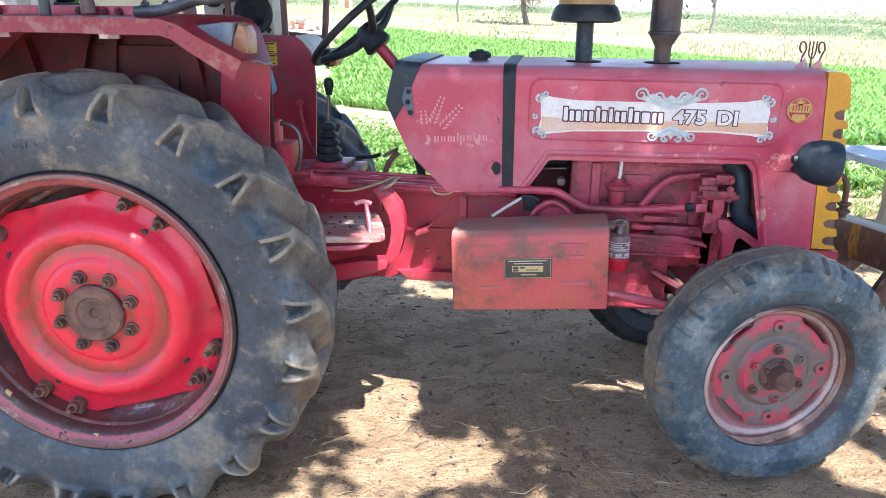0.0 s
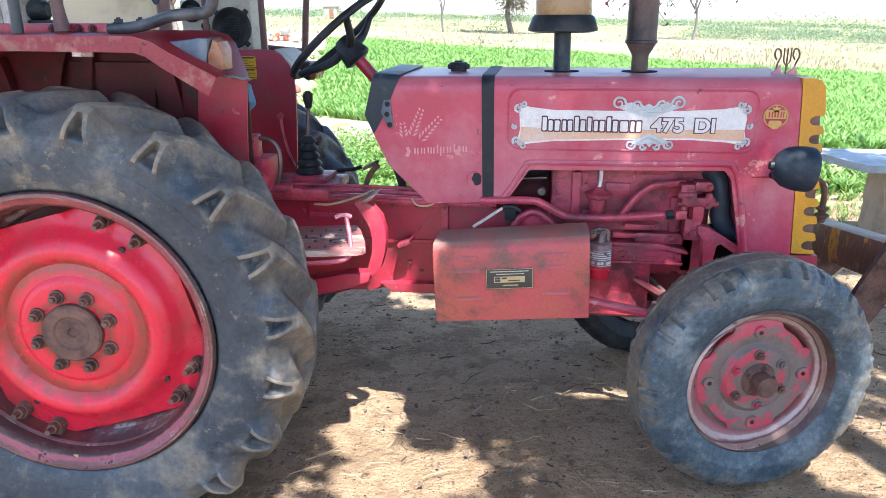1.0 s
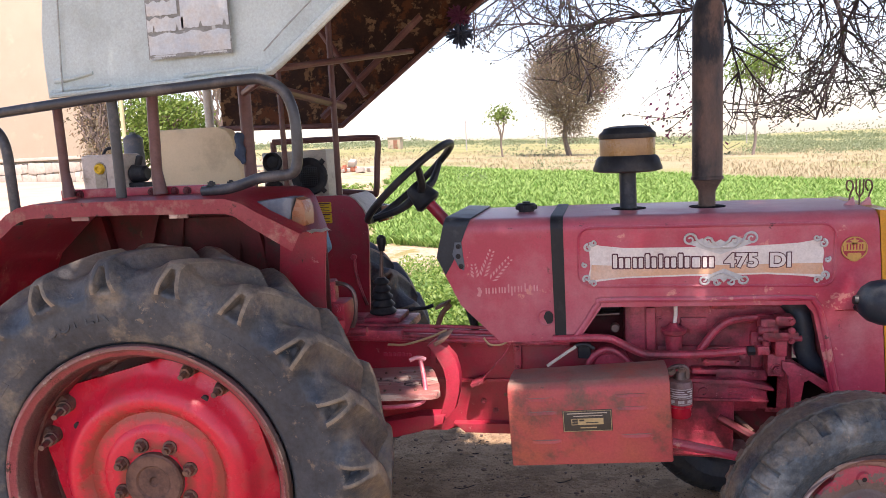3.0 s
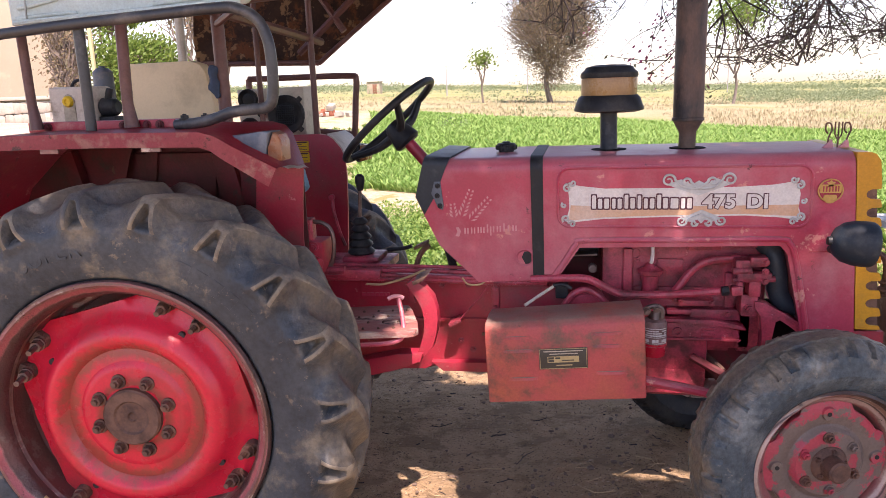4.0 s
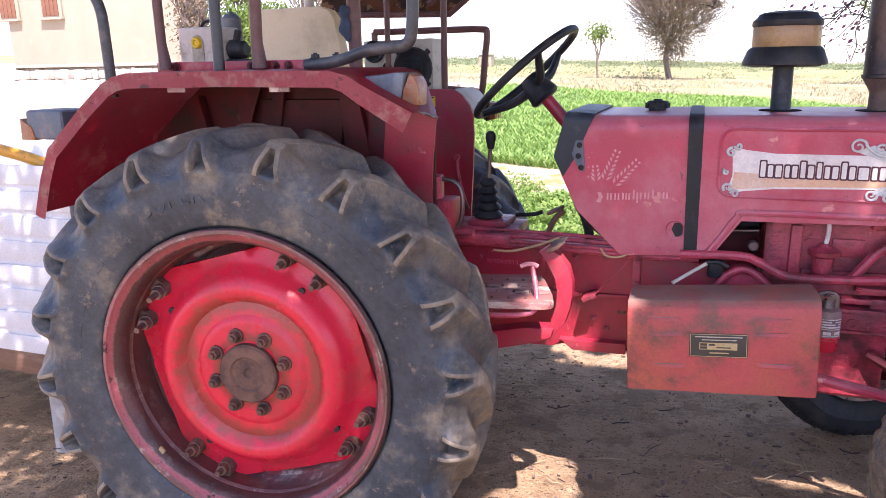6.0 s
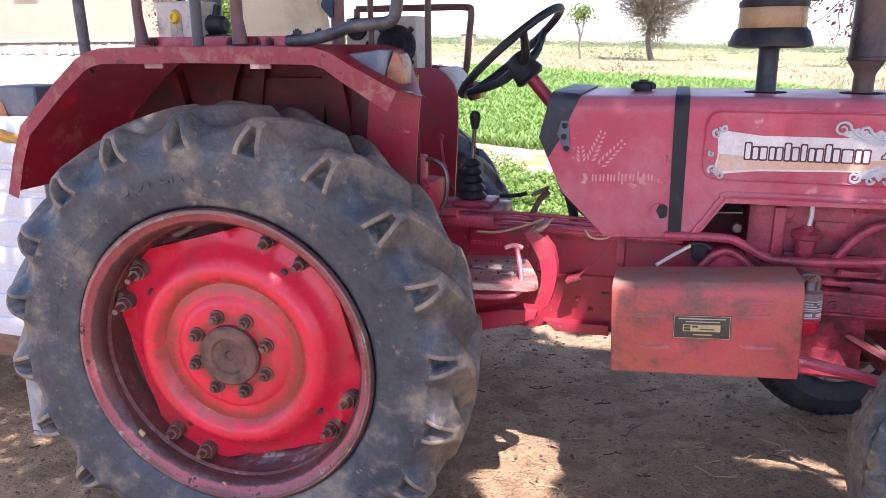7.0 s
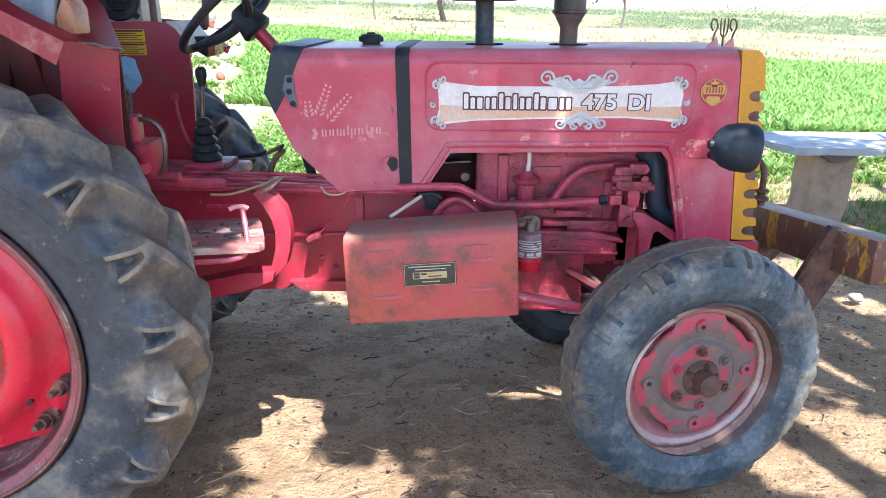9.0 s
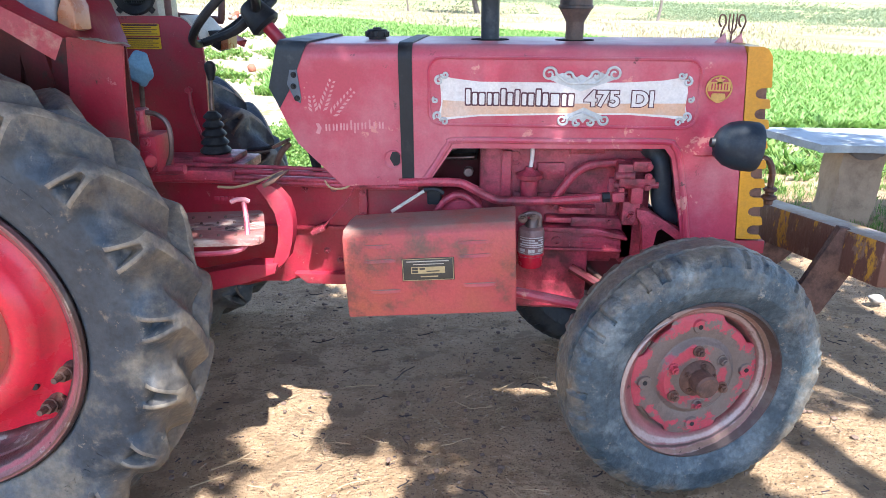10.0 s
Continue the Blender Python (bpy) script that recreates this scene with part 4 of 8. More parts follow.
def rear_wheel(c, out, near, steer):
    turn = Matrix.Rotation(steer, 3, "Z")
    disc_prof = [(0, 0.098), (0.130, 0.098), (0.143, 0.095), (0.154, 0.085), (0.164, 0.078), (0.175, 0.079), (0.186, 0.090), (0.203, 0.110), (0.220, 0.116), (0.238, 0.111), (0.257, 0.088), (0.272, 0.070), (0.287, 0.060), (0.31, 0.055), (0.34, 0.050), (0.352, 0.047),
                 (0.352, 0.039), (0.27, 0.050), (0.20, 0.09), (0, 0.08)]
    flats = radians(15)
    wheel = part("rear_wheel", spun(bmesh.new(), disc_prof, c, out, 96, steer, squared(0.36, 0.303, flats)), RED_WHEEL, tractor, "bright red pressed steel wheel disc")
    tyre_prof = [(0.352, 0.112), (0.372, 0.130), (0.389, 0.138), (0.399, 0.151), (0.44, 0.163), (0.49, 0.168), (0.538, 0.162), (0.568, 0.149), (0.586, 0.126), (0.597, 0.08), (0.600, 0.03), (0.600, 0.0)]
    prof = tyre_prof + [(r, -w * 0.70) for r, w in tyre_prof[-2::-1]]
    part("tyre", lugged_tyre(prof, c, out, 20, steer), [RUBBER, SCUFFED], wheel, "dust-streaked grey-black tractor tyre with worn bar tread", 60)
    rim = [(0.376, 0.158), (0.384, 0.157), (0.389, 0.151), (0.388, 0.141), (0.379, 0.131), (0.367, 0.126), (0.363, 0.121), (0.361, 0.112), (0.358, 0.106), (0.343, 0.106), (0.345, 0.118), (0.349, 0.130), (0.358, 0.140), (0.368, 0.147), (0.376, 0.158)]
    well = [(0.358, 0.112), (0.358, 0.096), (0.351, 0.090), (0.354, 0.078), (0.350, 0.060), (0.347, 0.030), (0.330, 0.010), (0.326, -0.05), (0.35, -0.07), (0.36, -0.13), (0.385, -0.15), (0.352, -0.135), (0.343, -0.08), (0.318, -0.055), (0.322, 0.008), (0.338, 0.026), (0.341, 0.058), (0.345, 0.076), (0.342, 0.092), (0.349, 0.100), (0.349, 0.112), (0.358, 0.112)]
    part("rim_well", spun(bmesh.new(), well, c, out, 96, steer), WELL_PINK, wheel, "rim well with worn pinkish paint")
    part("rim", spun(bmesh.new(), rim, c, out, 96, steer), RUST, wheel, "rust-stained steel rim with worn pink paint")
    hub = [(0, 0.105), (0.010, 0.106), (0.014, 0.112), (0.043, 0.113), (0.048, 0.118), (0.074, 0.118), (0.079, 0.113), (0.079, 0.093), (0, 0.093)]
    part("hub_plate", spun(bmesh.new(), hub, c, out, 40, steer), RUST_DARK, wheel, "rust-brown hub plate")
    axle = turn @ Vector((0, out, 0))
    for k in range(8):
        part("wheel_bolt", hexbolt(bmesh.new(), polar(c, radians(62.5 + 45 * k), 0.102, 0.097, out, steer), axle, 0.0145, 0.024), RUST_DARK, wheel)
    # clamps that hold the rim to the disc's corners, each with a long bolt
    for k in range(4):
        for da in (-9, 9):
            a = radians(60.5 + 90 * k + da)
            p = polar(c, a, 0.322, 0.052, out, steer)
            d = (axle * 0.95 - (p - Vector(c)).normalized() * 0.16).normalized()
            bm = bmesh.new()
            spoke = (p - Vector(c)).normalized()
            box(bm, p + spoke * 0.010 + axle * 0.006, (0.046, 0.030, 0.040), (0, -math.degrees(a), math.degrees(steer)), 0.008)
            cyl(bm, p, p + d * 0.030, 0.023, 0.018, 12, 0.003)
            clamp = part("rim_clamp", bm, RUST_DARK, wheel)
            bm = bmesh.new()
            cyl(bm, p + d * 0.028, p + d * 0.034, 0.019, seg=14)
            cyl(bm, p + d * 0.034, p + d * 0.052, 0.0165, 0.0155, 6)
            cyl(bm, p + d * 0.050, p + d * (0.088 if k == 1 else 0.076), 0.0085, 0.0075, 10)
            part("rim_bolt", bm, STEEL if k == 1 else RUST_DARK, clamp)
    # black plugs on the disc stand in for the dark of bolt holes
    for a in (56, 146, 236, 326):
        bm = bmesh.new()
        cyl(bm, polar(c, radians(a), 0.262, 0.074, out, steer), polar(c, radians(a), 0.262, 0.0835, out, steer), 0.0095, seg=12)
        part("bolt_hole", bm, BLACK, wheel)
    if near:
        arc_text("tyre_size", "13.6-28", 0.050, c, radians(-44), 0.468, 0.1685, out, RUBBER, wheel, steer)
        arc_text("tyre_word", "SUPER", 0.062, c, radians(106), 0.456, 0.1675, out, RUBBER, wheel, steer)
        for a0, a1, n in ((130, 178, 6), (38, 66, 5), (-100, -76, 4), (-140, -118, 4)):
            for k in range(n):
                u0, u1 = radians(a0 + (a1 - a0) * (k + 0.15) / n), radians(a0 + (a1 - a0) * (k + 0.80) / n)
                bm = bmesh.new()
                vs = [[bm.verts.new(polar(c, u0 + (u1 - u0) * i / 3, rr, ww, out, steer)) for rr, ww in ((0.440, 0.160), (0.443, 0.1648), (0.483, 0.1692), (0.487, 0.165))] for i in range(4)]
                skin(bm, vs, 4)
                bm.faces.new(vs[0])
                bm.faces.new(vs[-1])
                part("tyre_bar", bm, RUBBER, wheel)
        for a, rr, tilt in ((222, 0.362, 40), (262, 0.364, 86)):
            bm = box(bmesh.new(), polar(c, radians(a), rr, 0.130, out, steer), (0.018, 0.006, 0.05), (12, tilt, 0), 0.002)
            part("paper_tag", bm, BRASS, wheel, "small tan paper tag on the rim")
    return wheel


AXLE_TURN = radians(6.8)
REAR = (-0.029, -0.733, 0.632)
FAR_REAR = (-0.270, 0.775, 0.505)
FAR_FRONT = (1.62, 0.53, 0.372)
FRONT = (1.768, -0.547, 0.485)
rear_wheel(REAR, -1, True, AXLE_TURN)
rear_wheel(FAR_REAR, 1, False, AXLE_TURN)


def front_wheel(c, out, steer, rubber):
    def blocks(ang, i, r):
        k = ang * 38 / math.tau
        cutw = 0.20 + 0.09 * math.sin(int(k) * 2.3)
        return r - (0.0085 + 0.004 * math.sin(int(k) * 1.7) if r > 0.304 and r < 0.3295 and k % 1.0 < cutw else 0.0) + 0.0012 * math.sin(ang * 9 + 1.0) + 0.0016 * math.sin(ang * 53 + 2.0 * i)
    tyre_prof = [(0.190, 0.050), (0.201, 0.066), (0.216, 0.076), (0.247, 0.087), (0.253, 0.0895), (0.257, 0.0885), (0.279, 0.089), (0.300, 0.084), (0.305, 0.080), (0.322, 0.067), (0.328, 0.052), (0.331, 0.038), (0.325, 0.035), (0.325, 0.027), (0.332, 0.025), (0.334, 0.0)]
    prof = tyre_prof + [(r, -w) for r, w in tyre_prof[-2::-1]] + [(0.18, -0.04), (0.18, 0.04), tyre_prof[0]]
    # the dished disc lies deep in the rim, with four lobes that reach it
    disc = [(0, 0.052), (0.052, 0.052), (0.088, 0.051), (0.094, 0.046), (0.098, 0.039), (0.104, 0.036), (0.112, 0.038), (0.128, 0.041), (0.148, 0.039), (0.166, 0.034), (0.166, 0.027), (0.10, 0.028), (0, 0.042)]

    def lobed(ang, i, r):
        d = (ang - radians(47) + math.pi / 4) % (math.pi / 2) - math.pi / 4
        return min(r, 0.152 + 0.014 * step(0.30, 0.38, abs(d)))
    wheel = part("front_wheel", spun(bmesh.new(), disc, c, out, 120, steer, lobed), FRONT_DISC, tractor, "worn front wheel disc with patchy red paint")
    part("tyre", spun(bmesh.new(), prof, c, out, 304, steer, blocks), rubber, wheel, "worn bluish-grey front tyre" if out < 0 else "front tyre in shade-darkened rubber")
    rim = [(0.203, 0.080), (0.210, 0.074), (0.209, 0.064), (0.201, 0.061), (0.197, 0.060), (0.195, 0.051), (0.189, 0.049), (0.187, 0.041), (0.181, 0.040), (0.178, 0.033), (0.173, 0.031), (0.170, 0.018), (0.168, -0.012), (0.166, -0.06), (0.185, -0.07), (0.158, -0.065), (0.160, -0.012), (0.162, 0.018), (0.165, 0.034), (0.172, 0.044), (0.180, 0.050), (0.187, 0.058), (0.194, 0.070), (0.203, 0.080)]
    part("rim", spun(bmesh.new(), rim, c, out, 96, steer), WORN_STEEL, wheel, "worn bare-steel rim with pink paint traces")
    hub = [(0, 0.104), (0.024, 0.104), (0.029, 0.099), (0.030, 0.062), (0.044, 0.058), (0.049, 0.052), (0.052, 0.020), (0, 0.020)]
    part("hub_cap", spun(bmesh.new(), hub, c, out, 32, steer), RUST_DARK, wheel, "dull brown hub cap")
    ax = Matrix.Rotation(steer, 3, "Z") @ Vector((0, out, 0))
    for k in range(6):
        part("wheel_bolt", hexbolt(bmesh.new(), polar(c, radians(35 + 60 * k), 0.074, 0.051, out, steer), ax, 0.011, 0.015), RUST_DARK if k % 2 else FRONT_DISC, wheel)
    for k in range(5):
        part("hub_bolt", hexbolt(bmesh.new(), polar(c, radians(80 + 72 * k), 0.037, 0.057, out, steer), ax, 0.007, 0.010), RUST_DARK, wheel)
    for k in range(4):
        p = polar(c, radians(92 + 90 * k), 0.134, 0.039, out, steer)
        part("disc_stud", cyl(bmesh.new(), p, p + ax * 0.006, 0.019, 0.016, 16), FRONT_DISC, wheel)
        # small black disc in place of a dark hole in the stud
        part("stud_hole", cyl(bmesh.new(), p + ax * 0.0062, p + ax * 0.0075, 0.006, seg=10), BLACK, wheel)
    return wheel


STEER = radians(15.5)
front_wheel(FRONT, -1, STEER, FRONT_RUBBER)
front_wheel(FAR_FRONT, 1, STEER, SHADED_RUBBER)


def profile_shell(pts, half, top_z, round_top=0.045, round_rest=0.006):
    """A body of one side outline across the tractor, with softly rounded top edges."""
    bm = prism(bmesh.new(), pts, -half, half)
    es = [e for e in bm.edges if abs(e.verts[0].co.y - e.verts[1].co.y) < 1e-6]
    top = [e for e in es if min(e.verts[0].co.z, e.verts[1].co.z) > top_z]
    bmesh.ops.bevel(bm, geom=top, offset=round_top, segments=6, profile=0.55, affect="EDGES")
    es = [e for e in bm.edges if abs(e.verts[0].co.y - e.verts[1].co.y) < 1e-6 and abs(abs(e.verts[0].co.y) - half) < 1e-4 and max(e.verts[0].co.z, e.verts[1].co.z) < top_z]
    bmesh.ops.bevel(bm, geom=es, offset=round_rest, segments=2, profile=0.5, affect="EDGES")
    return bm


SIDE = -0.235
hood_line = [(1.028, 1.246), (1.905, 1.246), (1.940, 0.722), (1.806, 0.694), (1.750, 0.955), (1.726, 0.984), (1.146, 0.974), (1.074, 0.866), (1.028, 0.863)]
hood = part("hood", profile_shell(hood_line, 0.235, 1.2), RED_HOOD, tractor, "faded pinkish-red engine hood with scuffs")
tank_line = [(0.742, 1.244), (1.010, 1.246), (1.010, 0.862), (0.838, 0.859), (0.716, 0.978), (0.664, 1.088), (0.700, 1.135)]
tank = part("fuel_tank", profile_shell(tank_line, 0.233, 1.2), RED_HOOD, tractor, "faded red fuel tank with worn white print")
cowl_line = [(0.672, 1.254), (0.752, 1.250), (0.705, 1.134), (0.668, 1.082), (0.640, 1.128)]
part("rear_cowl", profile_shell(cowl_line, 0.236, 1.2, 0.03), DARK_GREY, tractor, "dark grey dashboard cowl")
strap_line = [(1.000, 1.250), (1.038, 1.250), (1.042, 0.860), (1.008, 0.859)]
part("tank_strap", profile_shell(strap_line, 0.2385, 1.2, 0.046, 0.001), BLACK, tractor, "black rubber sealing strap")
# pressed lip round the engine opening, and the raised frame of the name panel
bm = bmesh.new()
tube(bm, [(1.068, SIDE - 0.001, 0.872), (1.104, SIDE - 0.001, 0.925), (1.138, SIDE - 0.001, 0.978), (1.17, SIDE - 0.001, 0.992), (1.45, SIDE - 0.001, 0.994), (1.71, SIDE - 0.001, 0.998), (1.748, SIDE - 0.001, 0.985), (1.766, SIDE - 0.001, 0.945), (1.79, SIDE - 0.001, 0.83), (1.812, SIDE - 0.001, 0.71)], 0.009, 8, 4)
part("opening_lip", bm, RED_HOOD, hood)


def round_rect(x0, z0, x1, z1, r, n=5):
    out = []
    for cx, cz, a in ((x1 - r, z1 - r, 0), (x0 + r, z1 - r, 90), (x0 + r, z0 + r, 180), (x1 - r, z0 + r, 270)):
        out += [(cx + r * math.cos(radians(a + 90 * k / n)), cz + r * math.sin(radians(a + 90 * k / n))) for k in range(n + 1)]
    return out


frame_pts = round_rect(1.084, 1.034, 1.798, 1.212, 0.035)
bm = bmesh.new()
tube(bm, [(x, SIDE, z) for x, z in frame_pts + frame_pts[:1]], 0.005, 6, 1)
part("panel_ridge", bm, RED_HOOD, hood)
bm = bmesh.new()
tube(bm, [(1.80, SIDE, 0.962), (1.93, SIDE, 0.962)], 0.0022, 6, 1)
part("hood_seam", bm, RED_BODY, hood)
# black discs on the hood painted in for the dark round the pipes
for x in (1.24, 1.485):
    bm = bmesh.new()
    lathe(bm, [(0, 0.0), (0.056, 0.0), (0.056, 0.0025), (0, 0.0025)], (x, 0, 1.2455), (0, 0, 1), 28)
    part("pipe_opening", bm, HOLE_BLACK, hood)

# name panel
film = [(1.112, 1.158), (1.122, 1.164), (1.15, 1.158), (1.22, 1.150), (1.42, 1.150), (1.60, 1.152), (1.70, 1.158), (1.748, 1.166), (1.762, 1.160), (1.768, 1.130), (1.765, 1.095), (1.774, 1.062), (1.768, 1.054), (1.72, 1.062),
        (1.62, 1.068), (1.40, 1.064), (1.22, 1.058), (1.15, 1.050), (1.116, 1.044), (1.108, 1.052), (1.118, 1.09), (1.116, 1.13)]
part("name_decal", flat_loop(bmesh.new(), film, SIDE), DECAL, hood, "white name decal with curled ornaments")
amber = [(1.122, 1.100), (1.25, 1.094), (1.50, 1.096), (1.766, 1.100), (1.764, 1.088), (1.770, 1.066), (1.72, 1.068), (1.62, 1.073), (1.40, 1.069), (1.22, 1.063), (1.15, 1.056), (1.116, 1.052), (1.120, 1.085)]
part("decal_shade", flat_loop(bmesh.new(), amber, SIDE - 0.0018, 0.001), DECAL_AMBER, hood)


def curl(cx, cz, r, turns, start, flip=1, tail=None, y=SIDE - 0.004):
    pts = []
    n = int(14 * turns)
    for k in range(n + 1):
        t = k / n
        a = start + flip * t * turns * math.tau
        rr = r * (1 - 0.8 * t)
        pts.append((cx + rr * math.cos(a), y, cz + rr * math.sin(a)))
    if tail:
        pts = [(tx, y, tz) for tx, tz in tail] + pts
    return pts


for name, specs in (("decal_scroll", [(1.405, 1.172, 0.020, 1.4, 0, 1, [(1.49, 1.150), (1.455, 1.150)]), (1.575, 1.174, 0.020, 1.4, math.pi, -1, [(1.49, 1.150), (1.53, 1.150)]), (1.455, 1.166, 0.014, 1.2, 0, 1, [(1.49, 1.148)]), (1.528, 1.168, 0.014, 1.2, math.pi, -1, [(1.49, 1.148)])]),
                    ("decal_scroll", [(1.445, 1.052, 0.015, 1.3, 0, -1, [(1.50, 1.072), (1.48, 1.064)]), (1.555, 1.054, 0.015, 1.3, math.pi, 1, [(1.50, 1.072), (1.52, 1.064)]), (1.48, 1.046, 0.010, 1.1, 0, -1, None), (1.522, 1.047, 0.010, 1.1, math.pi, 1, None)]),
                    ("decal_scroll", [(1.112, 1.152, 0.012, 1.2, 1.5, 1, None), (1.128, 1.168, 0.010, 1.2, 3.0, 1, None), (1.108, 1.058, 0.012, 1.2, 4.0, -1, None), (1.126, 1.042, 0.011, 1.2, 3.0, -1, None), (1.102, 1.10, 0.008, 1.1, 2, 1, None)]),
                    ("decal_scroll", [(1.764, 1.156, 0.012, 1.2, 1.5, -1, None), (1.748, 1.172, 0.010, 1.2, 0.5, -1, None), (1.770, 1.066, 0.012, 1.2, 5.0, 1, None), (1.752, 1.050, 0.011, 1.2, 0.0, 1, None), (1.776, 1.11, 0.008, 1.1, 1, -1, None)])):
    for s in specs:
        part(name, tube(bmesh.new(), curl(*s), 0.0042, 5, 2, 0.0022), DECAL_GREY, hood, "silver scroll ornament")
for pts in ([(1.40, 1.160), (1.44, 1.176), (1.47, 1.160), (1.49, 1.172), (1.512, 1.160), (1.54, 1.178), (1.58, 1.161), (1.54, 1.146), (1.49, 1.128), (1.44, 1.145)], [(1.44, 1.058), (1.47, 1.072), (1.50, 1.086), (1.53, 1.073), (1.56, 1.060), (1.53, 1.050), (1.51, 1.056), (1.50, 1.044), (1.49, 1.056), (1.47, 1.049)]):
    part("decal_fan", flat_loop(bmesh.new(), pts, SIDE - 0.0024, 0.001), DECAL_GREY, hood, "silver fan ornament")
# the maker's word as plain upright bars, white on a dark edge
for x0, x1, z1, n in ((1.183, 1.237, 1.131, 3), (1.242, 1.274, 1.121, 2), (1.278, 1.312, 1.132, 2), (1.316, 1.330, 1.130, 1), (1.334, 1.368, 1.121, 2), (1.372, 1.406, 1.132, 2), (1.410, 1.436, 1.121, 1), (1.440, 1.474, 1.121, 2)):
    z0 = 1.089
    wide = (x1 - x0) / n
    for k in range(n):
        xa, xb = x0 + k * wide, x0 + (k + 1) * wide - (0.002 if k < n - 1 else 0.0)
        zt = z1 - (0.010 if k and z1 > 1.125 else 0.0)
        part("name_bar", flat_loop(bmesh.new(), round_rect(xa - 0.0015, z0 - 0.003, xb + 0.0015, zt + 0.003, 0.004, 3), SIDE - 0.0030, 0.001), DECAL_DARK, hood)
        part("name_bar", flat_loop(bmesh.new(), round_rect(xa + 0.002, z0 + 0.001, xb - 0.002, zt - 0.001, 0.003, 3), SIDE - 0.0042, 0.001), DECAL, hood)
for txt, x in (("475", 1.502), ("DI", 1.622)):
    lettering("model_number", txt, 0.056, (x, SIDE - 0.0036, 1.091), (90, 0, 0), DECAL_DARK, hood, 0.0006, 1.10, 0.0042)
    lettering("model_number", txt, 0.056, (x, SIDE - 0.0052, 1.091), (90, 0, 0), DECAL, hood, 0.0006, 1.10, 0.0016)
bm = bmesh.new()
lathe(bm, [(0, 0.0), (0.033, 0.0), (0.033, 0.004), (0.030, 0.005), (0, 0.004)], (1.845, SIDE, 1.140), (0, -1, 0), 30)
badge = part("badge", bm, RED_BODY, hood, "round red and gold badge")
part("badge_ring", tube(bmesh.new(), [(1.845 + 0.032 * math.cos(k * math.tau / 28), SIDE - 0.005, 1.140 + 0.032 * math.sin(k * math.tau / 28)) for k in range(29)], 0.0022, 6, 1), GOLD, hood, "gold ring of the badge")
bm = bmesh.new()
for pts in (round_rect(1.817, 1.133, 1.873, 1.157, 0.003, 2), [(1.845 + 0.0 + r * math.cos(a), 1.160 + r * math.sin(a)) for k in range(10) for r, a in [((0.013 if k % 2 == 0 else 0.006), radians(90 + 36 * k))]]):
    flat_loop(bm, pts, SIDE - 0.005, 0.0015)
flat_loop(bm, [(1.845 + 0.018 * math.cos(a) if math.sin(a) < 0.4 else 1.845 + 0.018 * math.cos(a), 1.120 + 0.017 * min(math.sin(a), 0.45)) for a in [k * math.tau / 20 for k in range(20)]], SIDE - 0.005, 0.0015)
part("badge_relief", bm, GOLD, hood, "gold relief of the badge")
for x in (1.826, 1.834, 1.842, 1.850, 1.858, 1.865):
    part("badge_bar", flat_loop(bmesh.new(), [(x - 0.0016, 1.137), (x + 0.0016, 1.137), (x + 0.0016, 1.153), (x - 0.0016, 1.153)], SIDE - 0.0068, 0.0008), RED_BODY, hood)

# print on the tank: ears of grain and a word that is worn away
bm = bmesh.new()
for sx, sz, ang, n, ln in ((0.778, 1.050, 68, 7, 0.095), (0.80, 1.04, 48, 7, 0.10), (0.764, 1.045, 96, 4, 0.05)):
    for k in range(n):
        for s in (-1, 1):
            t = (k + 1) / n
            a = radians(ang)
            px, pz = sx + ln * t * math.cos(a), sz + ln * t * math.sin(a)
            b = a + s * 0.6
            l1, w1 = 0.0175 * (1.25 - 0.7 * t), 0.0036
            px += 0.006 * math.cos(b)
            pz += 0.006 * math.sin(b)
            flat_loop(bm, [(px, pz), (px + l1 * 0.5 * math.cos(b) - w1 * math.sin(b), pz + l1 * 0.5 * math.sin(b) + w1 * math.cos(b)), (px + l1 * math.cos(b), pz + l1 * math.sin(b)), (px + l1 * 0.5 * math.cos(b) + w1 * math.sin(b), pz + l1 * 0.5 * math.sin(b) - w1 * math.cos(b))], -0.233, 0.0012)
part("grain_print", bm, DECAL_PINK, tank, "faded white print of grain ears")
x = 0.792
for wd, h, lo, n in ((0.018, 0.019, 0, 2), (0.018, 0.019, 0, 2), (0.026, 0.019, 0, 3), (0.007, 0.026, 0, 1), (0.018, 0.019, 0.010, 2), (0.018, 0.019, 0, 2), (0.010, 0.026, 0, 1), (0.012, 0.019, 0, 1), (0.018, 0.019, 0, 2)):
    zz = 1.010 + (x - 0.792) * 0.06
    for k in range(n):
        xa = x + 0.001 + k * wd / n
        bm = flat_loop(bmesh.new(), round_rect(xa, zz - (lo if k == 0 else 0), xa + min(0.0045, wd / n - 0.002), zz + h, 0.001, 2), -0.233, 0.0012)
        part("print_bar", bm, DECAL_PINK, tank)
    x += wd + 0.003
bm = flat_loop(bmesh.new(), [(0.764, 1.003), (0.776, 1.001), (0.782, 1.018), (0.775, 1.032), (0.766, 1.030), (0.771, 1.018)], -0.233, 0.0012)
part("print_bar", bm, DECAL_PINK, tank)
bm = prism(bmesh.new(), [(0.702, 1.176), (0.722, 1.176), (0.730, 1.10), (0.727, 1.086), (0.712, 1.094), (0.692, 1.138)], -0.233, -0.239, 0.002)
hinge = part("hinge_plate", bm, BLUE_GREY, tank, "grey steel hinge plate")
for x, z in ((0.713, 1.163), (0.711, 1.132), (0.719, 1.10)):
    part("hinge_bolt", hexbolt(bmesh.new(), (x, -0.239, z), (0, -1, 0), 0.006, 0.007), BLACK, tank)
bm = bmesh.new()
